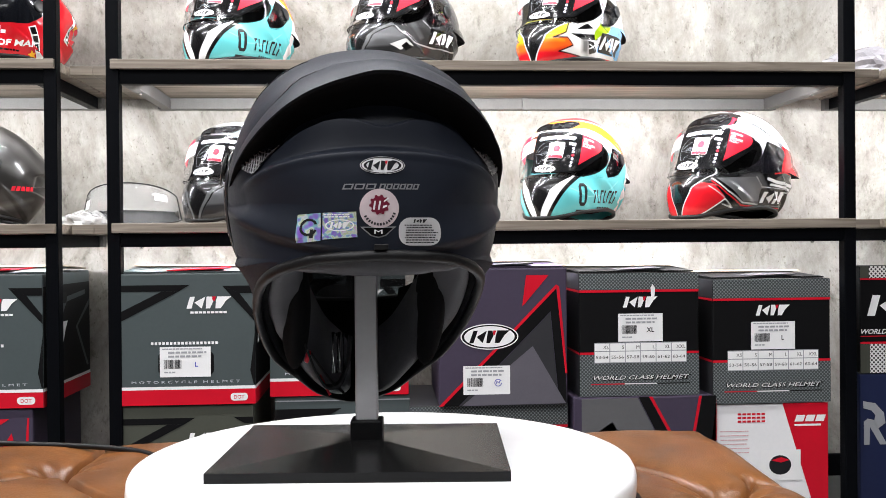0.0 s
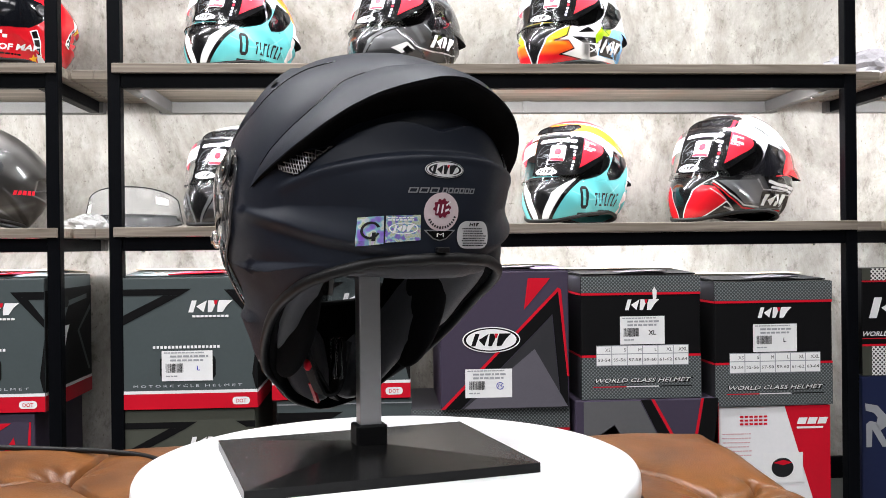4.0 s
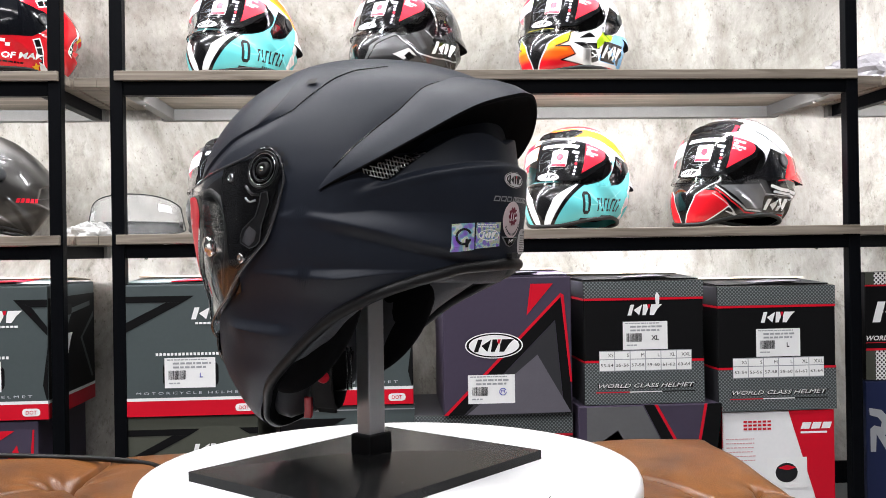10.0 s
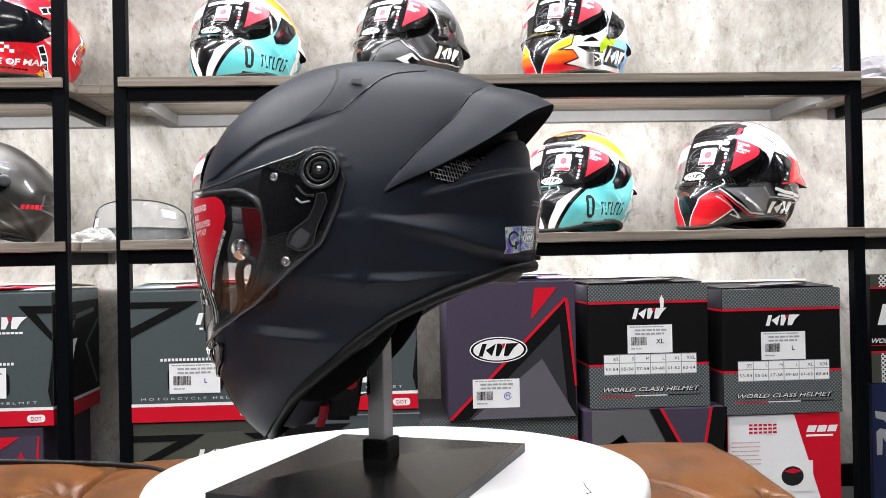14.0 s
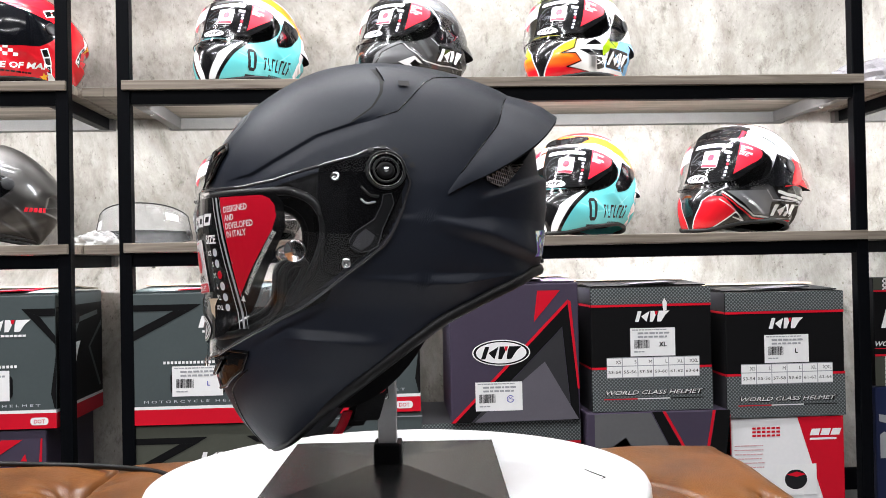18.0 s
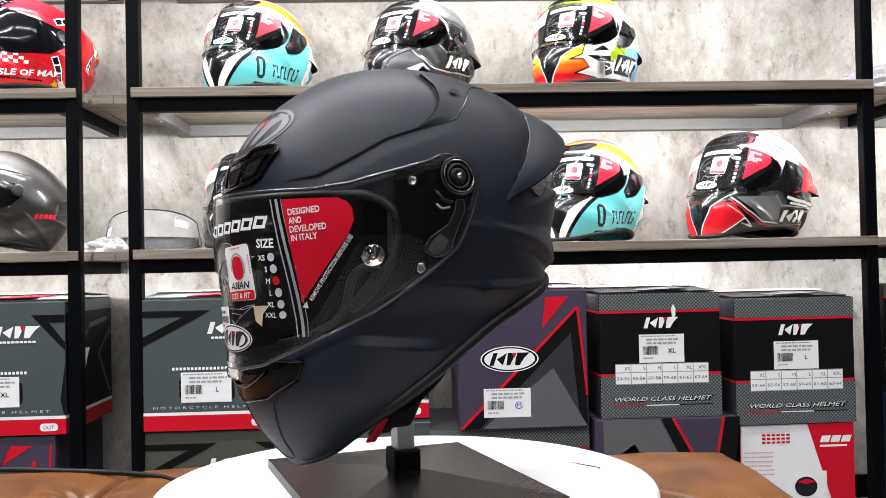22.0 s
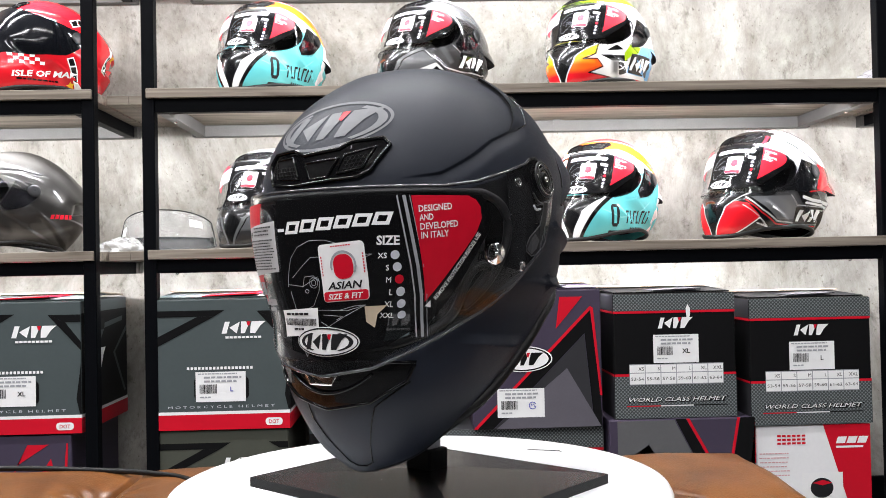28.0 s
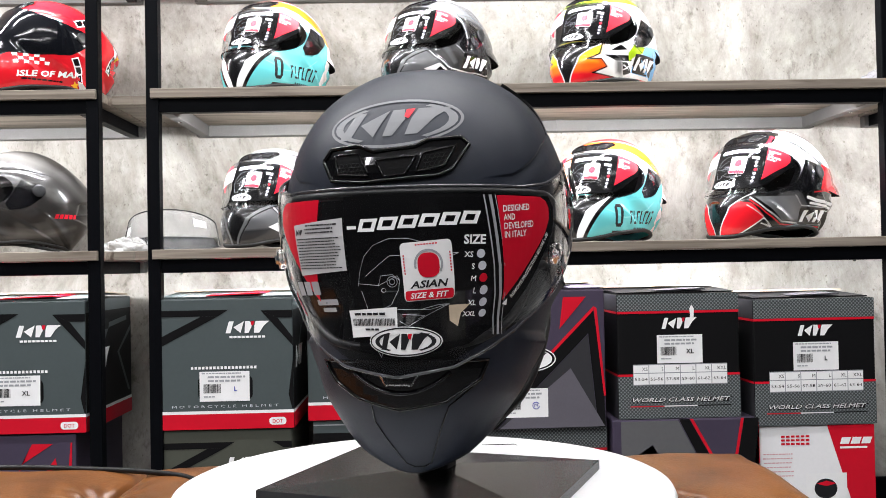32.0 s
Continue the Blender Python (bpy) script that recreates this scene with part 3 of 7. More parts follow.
def relief(P):
    """Character lines of the shell."""
    x, y, z = np.abs(P[..., 0]), P[..., 1], P[..., 2]
    d = np.zeros_like(z)
    # long crease from the brow to the top vent
    h = z - np.interp(y, [-0.02, 0.0016, 0.017, 0.0405, 0.067, 0.095, 0.1185, 0.15], [0.337, 0.3175, 0.3145, 0.306, 0.297, 0.281, 0.268, 0.262])
    on = smooth(y, 0.0, 0.03) * smooth(x, 0.025, 0.055) * (1 - smooth(y, 0.118, 0.140))
    d -= on * 0.0017 * (1 - smooth(-h, 0.0, 0.013)) * (1 - smooth(h, 0.0, 0.0012))
    # arched ridge across the rear
    h = z - np.interp(y, [-0.15, -0.132, -0.109, -0.077, -0.057], [0.2727, 0.2685, 0.2623, 0.2519, 0.2456])
    on = 1 - smooth(y, -0.092, -0.055)
    d -= on * (0.0045 * smooth(h, -0.003, 0.004) * (1 - smooth(h, 0.03, 0.07)) - 0.0012 * np.exp(-((h + 0.004) / 0.004) ** 2))
    # the rear panel ends in a scalloped edge; the shell is sunk above it, under the spoiler
    h = z - np.interp(x, [0.0, 0.012, 0.024, 0.036, 0.050, 0.066, 0.082, 0.096, 0.108], [0.2905, 0.2935, 0.2975, 0.2985, 0.2965, 0.2900, 0.2800, 0.2690, 0.2560])
    cover = np.interp(z, [0.252, 0.280, 0.297, 0.311, 0.3305], [-0.034, -0.057, -0.073, -0.086, -0.112]) - y
    d -= smooth(cover, 0.006, 0.018) * (1 - smooth(x, 0.086, 0.098)) * 0.0075 * smooth(h, -0.0010, 0.0022) * (1 - smooth(z, 0.314, 0.326))
    # blades on the flank
    low = np.interp(y, [-0.090, -0.065, -0.043, -0.005, 0.051], [0.1835, 0.1815, 0.1797, 0.1815, 0.1858])
    tall = np.interp(y, [-0.112, -0.080, -0.045, -0.005, 0.051, 0.06], [0.0006, 0.0036, 0.0066, 0.0050, 0.0012, 0.0006])
    h = z - low
    d += 1.05 * tall * np.clip(tall / 0.0050 - 0.15, 0, 1) * (np.where(h > 0, np.clip(1 - h / tall, 0, 1), 1 - smooth(-h, -0.012, 0.030)) - 0.35 * smooth(h, -0.035, 0.0) * (1 - smooth(h, 0.0, 0.045)))
    low = np.interp(y, [-0.150, -0.133, -0.122, -0.099, -0.076, -0.047, -0.02], [0.194, 0.199, 0.2025, 0.2094, 0.2177, 0.2247, 0.231])
    tall = np.interp(y, [-0.150, -0.134, -0.108, -0.077, -0.047, -0.02], [0.030, 0.030, 0.024, 0.015, 0.006, 0.002])
    h = z - low
    d += smooth(y, -0.146, -0.122) * np.minimum(0.60 * tall, 0.0075) * (np.where(h > 0, 1 - smooth(h / tall, 0.0, 1.0) * 0.4 - 0.6 * np.clip(h / tall, 0, 1), 1 - smooth(-h, 0.0, 0.012)) - 0.6 * smooth(h, -0.03, 0.0) * (1 - smooth(h, 0.01, 0.06)))
    h = z - np.interp(y, [0.0, 0.013, 0.050, 0.088], [0.1300, 0.1312, 0.1340, 0.1375])
    on = smooth(y, 0.002, 0.035) * (1 - smooth(y, 0.070, 0.100)) * smooth(x, 0.03, 0.06)
    d += on * 0.0055 * (np.where(h > 0, np.clip(1 - h / 0.0085, 0, 1), 1 - smooth(-h, -0.010, 0.030)))
    return d


def shell(a, s, off=0.0, lines=True):
    a, s = np.broadcast_arrays(np.asarray(a, float), np.asarray(s, float))
    P = base(a, s)
    d = relief(P) if lines else 0.0
    return P + normal(a, s) * np.asarray(d + off)[..., None]


S_OF_Z = (PROFILE[::-1, 0].copy(), SAMPLE[::-1].copy())


def s_at(z):
    return np.interp(z, *S_OF_Z)


def on_side(sign, y, z, off=0.0, lines=True):
    s = s_at(z)
    yf, yr, yc, n = (np.interp(s, SAMPLE, PROFILE[:, k]) for k in (1, 2, 4, 5))
    c = np.where(y >= yc, (y - yc) / np.maximum(yf - yc, 1e-6), (y - yc) / np.maximum(yc - yr, 1e-6))
    c = np.clip(c, -1, 1)
    n = n + np.where(c >= 0, FULL_FRONT, FULL_REAR)
    a = np.arccos(np.sign(c) * np.abs(c) ** (n / 2))
    return shell(sign * a, s, off, lines)


def on_front(x, z, off=0.0, lines=True):
    s = s_at(z)
    w, n = np.interp(s, SAMPLE, PROFILE[:, 3]), np.interp(s, SAMPLE, PROFILE[:, 5])
    q = np.clip(x / np.maximum(w, 1e-6), -1, 1)
    n = n + FULL_FRONT
    return shell(np.arcsin(np.sign(q) * np.abs(q) ** (n / 2)), s, off, lines)


def on_rear(x, z, off=0.0, lines=True):
    s = s_at(z)
    w, n = np.interp(s, SAMPLE, PROFILE[:, 3]), np.interp(s, SAMPLE, PROFILE[:, 5])
    q = np.clip(x / np.maximum(w, 1e-6), -1, 1)
    n = n + FULL_REAR
    return shell(math.pi - np.arcsin(np.sign(q) * np.abs(q) ** (n / 2)), s, off, lines)


def edge_s(a, lift=0.0):
    """Where each column of the shell meets its slanted lower edge."""
    ss = np.linspace(0.25, 1, 400)
    out = []
    for v in np.atleast_1d(a):
        P = base(np.full_like(ss, v), ss)
        low = P[:, 2] < np.interp(P[:, 1], EDGE_Y, EDGE_Z) + lift
        out.append(ss[np.argmax(low)] if low.any() else 1.0)
    out = np.array(out)
    k = np.ones(5) / 5
    return np.convolve(np.r_[out[-2:], out, out[:2]], k, "valid") if len(out) > 8 else out


def port_low(y):
    return np.interp(y, [0.05, 0.065, 0.08, 0.10, 0.13, 0.17], [0.200, 0.195, 0.176, 0.156, 0.140, 0.132])


def in_port(P, grow=0.0):
    y, z = P[..., 1], P[..., 2]
    zl, zh = port_low(y), 0.254
    zm, hz = (zl + zh) / 2, (zh - zl) / 2 + grow
    dy = np.maximum(0, 0.095 - y) / (0.032 + grow)
    return (dy ** 2.6 + np.abs((z - zm) / hz) ** 2.6 < 1) & (y > 0.03)


def shell_mesh(cols, rows, off=0.0, lines=True, lift=0.0, grow=0.0, flip=False):
    a = np.linspace(-math.pi, math.pi, cols, endpoint=False)
    se = edge_s(a, lift)
    v = np.linspace(0.02, 1, rows)[:, None]
    A, Sv = np.broadcast_to(a, (rows, cols)), v * se
    P = shell(A, Sv, off, lines)
    C = (P[:-1] + P[1:] + np.roll(P[:-1], -1, 1) + np.roll(P[1:], -1, 1)) / 4
    vs, fs = grid(P, True, ~in_port(C, grow), flip)
    top = len(vs)
    vs.append(tuple(P[0].mean(0) + (0, 0, 0.0004 + off * 0)))
    cap = [(top, (j + 1) % cols, j) for j in range(cols)]
    fs += [f[::-1] for f in cap] if flip else cap
    return vs, fs, P


def port_line(off):
    """The closed line round the eye port."""
    out = []
    ts = np.linspace(-90, 90, 24)
    left = []
    for t in ts:
        c, s = math.cos(radians(t)), math.sin(radians(t))
        y = 0.095 - 0.032 * abs(c) ** (2 / 2.6)
        zl, zh = float(port_low(y)), 0.254
        left.append((y, (zl + zh) / 2 + (zh - zl) / 2 * math.copysign(abs(s) ** (2 / 2.6), s)))
    out += [on_side(-1, y, z, off, False) for y, z in left]
    y_top = np.linspace(-0.110, 0.110, 40)
    out += [on_front(x, 0.254, off, False) for x in y_top]
    out += [on_side(1, y, z, off, False) for y, z in left[::-1]]
    for x in y_top[::-1]:
        p = on_front(x, 0.16, off, False)
        out.append(on_front(x, float(port_low(p[1])), off, False))
    # even spacing, then rounded off
    p = np.array(out + [out[0]])
    d = np.r_[0, np.cumsum(np.linalg.norm(np.diff(p, axis=0), axis=1))]
    p = np.stack([np.interp(np.linspace(0, d[-1], 240, endpoint=False), d, p[:, k]) for k in range(3)], -1)
    for _ in range(12):
        p = (np.roll(p, 1, 0) + 2 * p + np.roll(p, -1, 0)) / 4
    return p


def inside(poly, x, y):
    """Which points lie inside a closed outline."""
    hit = np.zeros(len(x), bool)
    n = len(poly)
    for i in range(n):
        (x0, y0), (x1, y1) = poly[i], poly[(i + 1) % n]
        if y0 != y1:
            c = ((y0 > y) != (y1 > y)) & (x < (x1 - x0) * (y - y0) / (y1 - y0) + x0)
            hit ^= c
    return hit

# ---- the matt black helmet on the stand ----
helmet = thing("motorcycle_helmet", pose(0, 0, DISC), "matt black full-face motorcycle helmet with clear visor, on a stand", "helmet")
HM = pose(-0.0175, 0.0101, 0, 0, 0, 7.8)
sv, sf, SP = shell_mesh(480, 600)
outer = part("outer_shell", (sv, sf), MATT, helmet, "matt black shell with sharp character lines", True, HM)
EDGE = SP[-1]
lv, lf, _ = shell_mesh(120, 60, -0.026, False, 0.004, 0.008, True)
part("liner", (lv, lf), LINING_SHADE, helmet, "black fabric lining", True, HM)


def tucked(line):
    """The trim's line: just under the edge, drawn in and up below the chin."""
    k = smooth(line[:, 1], 0.045, 0.085)[:, None]
    way = np.array([0.0, 0.03, 0.0]) - line
    way[:, 2] = 0
    way /= np.linalg.norm(way, axis=1)[:, None]
    return line + way * 0.0058 * k + np.array([0, 0, 1.0]) * (-0.0026 + 0.0052 * k)


part("lower_rim", tube(tucked(EDGE[::3]), 0.0043, True, 10, 1.15), RUBBER, helmet, "black rubber edge trim", True, HM)
part("port_trim", tube(port_line(-0.001), 0.0036, True, 8), RUBBER, helmet, "black rubber eye-port seal", True, HM)


def ring_rows(offsets):
    """Strips that run inwards from the lower edge."""
    c = np.array([0.0, -0.01, 0.0])
    inw = c - EDGE
    inw[:, 2] = 0
    inw /= np.linalg.norm(inw, axis=1)[:, None]
    return np.stack([EDGE + inw * i + np.array([0, 0, u]) for i, u in offsets])


part("inner_edge", grid(ring_rows([(0.001, 0.003), (0.006, -0.002), (0.011, 0.000), (0.014, 0.012), (0.012, 0.05)]), True, flip=True), LINING_SHADE, helmet, "black fabric inner edge", True, HM)


def bolster(name, k0, k1, wide, drop, label):
    """A padded piece that follows a stretch of the lower edge, inside it."""
    n = len(EDGE)
    ks = [int(k) % n for k in np.linspace(k0, k1, 40)]
    swell = np.sin(np.linspace(0.0, math.pi, 40)) ** 0.30
    full = [ring_rows([(0.010 + (i - 0.010) * 1.0, u)])[0][ks] for i, u in ((0.009, 0.014), (0.010, 0.0 + drop), (0.014, -0.006 + drop), (0.010 + wide * 0.45, -0.009 + drop), (0.010 + wide * 0.85, -0.004 + drop), (0.010 + wide, 0.008), (0.010 + wide, 0.03), (0.008 + wide * 0.8, 0.06))]
    lift = 0.014 * smooth(EDGE[ks][:, 1], -0.01, 0.06)[:, None] * np.array([0, 0, 1.0])
    full = [f + lift for f in full]
    first = full[0]
    rows = [first * (1 - swell[:, None] * 0.999) + f * swell[:, None] * 0.999 for f in full]
    rows = [r * np.array([1, 1, 0]) + np.array([0, 0, 1]) * (f[:, 2:3] * swell[:, None] + first[:, 2:3] * (1 - swell[:, None])) for r, f in zip(rows, full)]
    return part(name, grid(np.array(rows), flip=True), SKIN, helmet, label, True, HM)


cols = len(EDGE)
bolster("neck_roll", -cols * 0.13, cols * 0.13, 0.016, -0.010, "padded dark grey rear neck roll")
bolster("cheek_bolster", cols * 0.11, cols * 0.46, 0.036, -0.001, "padded dark grey cheek edge")
bolster("cheek_bolster", cols * 0.54, cols * 0.89, 0.036, -0.001, "padded dark grey cheek edge")
for sg in (-1, 1):
    bm = bmesh.new()
    bmesh.ops.create_uvsphere(bm, u_segments=32, v_segments=18, radius=1.0)
    for v in bm.verts:
        q = v.co
        v.co = Vector((sg * 0.064 + 0.014 * q.x, 0.016 + 0.052 * q.y, 0.135 + 0.048 * q.z - 0.55 * 0.060 * q.y))
    part("cheek_pad", bm, LINING_SHADE, helmet, "padded cheek cushion", True, HM)

# visor outline: (y, top z) and (y, bottom z) along the flank, from pivot to front
V_TOP = [(-0.003, 0.258), (-0.001, 0.270), (0.005, 0.280), (0.015, 0.2855), (0.026, 0.285), (0.038, 0.279), (0.068, 0.270), (0.098, 0.261), (0.120, 0.2575), (0.150, 0.2575)]
V_BOT = [(-0.003, 0.258), (0.000, 0.245), (0.007, 0.229), (0.016, 0.212), (0.034, 0.198), (0.056, 0.182), (0.078, 0.165), (0.104, 0.148), (0.122, 0.137), (0.140, 0.123), (0.150, 0.116)]


def angle_of(y, z):
    s = s_at(z)
    yf, yr, yc, n = (np.interp(s, SAMPLE, PROFILE[:, k]) for k in (1, 2, 4, 5))
    c = np.clip((y - yc) / (yf - yc) if y >= yc else (y - yc) / (yc - yr), -1, 1)
    n += FULL_FRONT if c >= 0 else FULL_REAR
    return math.acos(math.copysign(abs(c) ** (n / 2), c))


TOP_A = sorted((angle_of(y, z), z) for y, z in V_TOP)
BOT_A = sorted((angle_of(y, z), z) for y, z in V_BOT)
A_MAX = max(TOP_A[-1][0], BOT_A[-1][0]) - 1e-3


def visor_range(a):
    a = np.abs(a)
    return (np.interp(a, [q[0] for q in TOP_A], [q[1] for q in TOP_A]), np.interp(a, [q[0] for q in BOT_A], [q[1] for q in BOT_A]))


def visor_at(a, z, off=0.0):
    """A point of the visor's surface, which stands off the shell."""
    k = 0.0062 + 0.0018 * np.cos(a) - 0.0035 * smooth(np.abs(a), 1.0, 1.5)
    return shell(a, s_at(z), k + off, False)


def visor_mesh(off, flip):
    aa = np.concatenate([np.linspace(-A_MAX, -1.0, 40, endpoint=False), np.linspace(-1.0, 1.0, 80, endpoint=False), np.linspace(1.0, A_MAX, 41)])
    t, b = visor_range(aa)
    v = np.linspace(0, 1, 30)[:, None]
    z = t + (b - t) * v
    return grid(visor_at(np.broadcast_to(aa, z.shape), z, off), flip=flip)


# the shell under the visor is bare black plastic
quads = np.array([f for f in sf if len(f) == 4])
SC = np.concatenate([np.array(sv)[quads].mean(1), np.zeros((len(sf) - len(quads), 3))])
ss_ = s_at(SC[:, 2])
yf_, yr_, yc_, nn_ = (np.interp(ss_, SAMPLE, PROFILE[:, k]) for k in (1, 2, 4, 5))
cc_ = np.clip((SC[:, 1] - yc_) / np.where(SC[:, 1] >= yc_, yf_ - yc_, yc_ - yr_), -1, 1)
nn_ = nn_ + np.where(cc_ >= 0, FULL_FRONT, FULL_REAR)
zt_, zb_ = visor_range(np.arccos(np.sign(cc_) * np.abs(cc_) ** (nn_ / 2)))
under_visor = (SC[:, 1] > 0.002) & (SC[:, 2] < zt_ - 0.003) & (SC[:, 2] > zb_ + 0.004) & (SC[:, 2] > 0.10) & (SC[:, 2] < 0.29)
outer.data.materials.append(DARK)
outer.data.polygons.foreach_set("material_index", under_visor.astype(np.int32))
vis = part("visor", joined(visor_mesh(0.0, False), visor_mesh(-0.002, True)), VISOR, helmet, "clear polycarbonate visor", True, HM)
vis.visible_shadow = False
aa = np.concatenate([np.linspace(-A_MAX, A_MAX, 120), np.linspace(A_MAX, -A_MAX, 120)[1:-1]])
zz = np.concatenate([visor_range(np.linspace(-A_MAX, A_MAX, 120))[0], visor_range(np.linspace(A_MAX, -A_MAX, 120)[1:-1])[1]])
part("visor_edge", tube(visor_at(aa, zz, -0.001), 0.0014, True, 6), mat("clear_edge_plastic", (0.045, 0.045, 0.05), 0.06, vary=0, spec=0.8), helmet, "polished visor edge", True, HM)

# -- side mechanisms, pivots and knobs under and on the visor --
GREYP = mat("dark_grey_plastic", (0.012, 0.0125, 0.0135), 0.3, vary=0.05)
for sg in (-1, 1):
    def flank(off, sign=sg):
        return lambda u, v: on_side(sign, u, v, off, False)
    plate = print_on("pivot_plate", [[(0.066, 0.2715), (0.0265, 0.2795), (0.0152, 0.2835), (0.003, 0.277), (-0.001, 0.267), (0.001, 0.258), (0.0124, 0.2325), (0.0250, 0.209), (0.0377, 0.200), (0.0552, 0.1885), (0.064, 0.192), (0.062, 0.225), (0.068, 0.25)]],
                     flank(0.0022), GLOSS, helmet, "gloss black pivot plate under the visor", step=0.012, m=HM)
    edge_l = [(0.0186, 0.249), (0.0123, 0.2498), (0.0105, 0.2422), (0.0192, 0.2235), (0.0229, 0.2103), (0.0284, 0.2068), (0.0353, 0.2054), (0.0438, 0.2096), (0.0442, 0.2144), (0.0405, 0.2207), (0.0254, 0.2304), (0.0199, 0.2415)]
    print_on("pocket", [edge_l], flank(0.0030), GREYP, plate, step=0.012)
    print_on("pocket_floor", [[(0.0425, 0.211), (0.0353, 0.2068), (0.0282, 0.2115), (0.0250, 0.2182), (0.0323, 0.2235), (0.038, 0.2190)]], flank(0.0036), SKIN, plate, step=0.012)
    part("pocket_edge", tube([on_side(sg, y, z, 0.0038, False) for y, z in edge_l], 0.0004, True, 5), SKIN, plate, "", True)
    part("plate_rib", tube([on_side(sg, y, z, 0.0036, False) for y, z in ((0.0351, 0.2554), (0.0305, 0.2500), (0.0277, 0.2484), (0.0217, 0.2477))], 0.0012, seg=6), GREYP, plate, "", True)
    part("plate_rib", tube([on_side(sg, y, z, 0.0036, False) for y, z in ((0.0355, 0.2460), (0.0330, 0.2435), (0.0304, 0.2424), (0.0245, 0.2436))], 0.0009, seg=6), INK_G, plate, "", True)
    for k in range(5):
        t = math.radians(60 + 24 * k)
        print_on("rib", [[(0.017 + 0.021 * math.cos(t), 0.265 + 0.019 * math.sin(t)), (0.017 + 0.025 * math.cos(t), 0.265 + 0.022 * math.sin(t)), (0.017 + 0.025 * math.cos(t + 0.2), 0.265 + 0.022 * math.sin(t + 0.2)), (0.017 + 0.021 * math.cos(t + 0.2), 0.265 + 0.019 * math.sin(t + 0.2))]], flank(0.0036), GREYP, plate)
    for y, z, r in ((0.0544, 0.263, 0.0040), (0.0468, 0.1975, 0.0040)):
        c, c2 = on_side(sg, y, z, 0.003, False), on_side(sg, y, z, 0.01, False)
        mm = Matrix.Translation(c) @ Vector(c2 - c).to_track_quat("Z", "Y").to_matrix().to_4x4()
        part("screw", lathe([(0.0, 0.0008), (0.0018, 0.0008), (0.002, 0.002), (r, 0.0015), (r, -0.002)], 18), CHROME, plate, "steel screw", True, mm)
    c, c2 = on_side(sg, 0.016, 0.267, 0.0045, False), on_side(sg, 0.016, 0.267, 0.02, False)
    mm = Matrix.Translation(c) @ Vector(c2 - c).to_track_quat("Z", "Y").to_matrix().to_4x4()
    part("pivot_ring", joined(tube([(0.0150 * math.cos(q), 0.0150 * math.sin(q), 0.0012) for q in np.linspace(0, 2 * math.pi, 36, endpoint=False)], 0.0009, True, 6),
                              tube([(0.0095 * math.cos(q), 0.0095 * math.sin(q), 0.0016) for q in np.linspace(0, 2 * math.pi, 30, endpoint=False)], 0.0008, True, 6)), GREYP, plate, "pivot rings", True, mm)
    part("bright_ring", tube([(0.0132 * math.cos(q), 0.0132 * math.sin(q), 0.0022) for q in np.linspace(0, 2 * math.pi, 36, endpoint=False)], 0.00035, True, 5), CHROME, plate, "thin bright ring", True, mm)
    part("pivot_hub", lathe([(0.0, 0.0015), (0.0025, 0.0015), (0.003, 0.003), (0.006, 0.0025), (0.0068, 0.0)], 24), DARK, plate, "", True, mm)
    part("pivot_screw", lathe([(0.0, 0.0042), (0.0016, 0.0042), (0.0024, 0.0032), (0.0024, 0.001)], 14), CHROME, plate, "", True, mm)
    c, c2 = visor_at(sg * 1.05, 0.2085, 0.0), visor_at(sg * 1.05, 0.2085, 0.02)
    mm = Matrix.Translation(c) @ Vector(c2 - c).to_track_quat("Z", "Y").to_matrix().to_4x4()
    part("film_pin", lathe([(0.0, 0.0062), (0.0038, 0.0060), (0.0044, 0.0044), (0.0078, 0.0040), (0.0088, 0.0026), (0.0088, -0.001), (0.0040, -0.004), (0.0, -0.004)], 26), BLISTER, vis, "clear plastic pin", True, mm)
    part("pin_core", lathe([(0.0, 0.0056), (0.0018, 0.0054), (0.0020, 0.0046)], 14), CHROME, vis, "", True, mm)
    print_on("side_trim", [[(0.108, 0.147), (0.082, 0.160), (0.062, 0.168), (0.055, 0.182), (0.067, 0.178), (0.085, 0.165), (0.108, 0.151)]], flank(0.0016), GLOSS, helmet, "gloss black trim below the visor", step=0.01, m=HM)
    # top vent: a raised scoop with a dark slit along its front edge
    F = [(0.014, 0.3575), (0.010, 0.345), (0.013, 0.332), (0.022, 0.3195), (0.0405, 0.3065)]
    Rr = [(-0.030, 0.353), (-0.022, 0.346), (-0.012, 0.331), (-0.002, 0.3165), (0.0395, 0.3060)]

    def along(pts, n=16):
        k = np.linspace(0, len(pts) - 1, n)
        return np.stack([np.interp(k, range(len(pts)), [p[i] for p in pts]) for i in (0, 1)], -1)
    fa, ra = along(F), along(Rr)
    rows = []
    for t, off in ((0.0, 0.0034), (0.15, 0.0036), (0.5, 0.0024), (1.0, 0.0003)):
        q = fa + (ra - fa) * t
        fall = np.linspace(1, 0.12, len(q))
        rows.append(np.array([on_side(sg, y, z, off * f) for (y, z), f in zip(q, fall)]))
    part("scoop", grid(np.array(rows), flip=sg > 0), MATT, helmet, "raised matt black top vent", True, HM)
    under = [np.array([on_side(sg, y, z, o * f) for (y, z), f in zip(fa, np.linspace(1, 0.12, len(fa)))]) for o in (0.0034, 0.0002)]
    part("scoop_lip", grid(np.array(under), flip=sg < 0), DARK, helmet, "", False, HM)
    print_on("slit", [[(y + 0.0045 * (1 - k / 15), z + 0.001) for k, (y, z) in enumerate(fa)] + [(y, z) for y, z in fa[::-1]]], flank(0.0009), DARK, helmet, "dark air slit", m=HM)
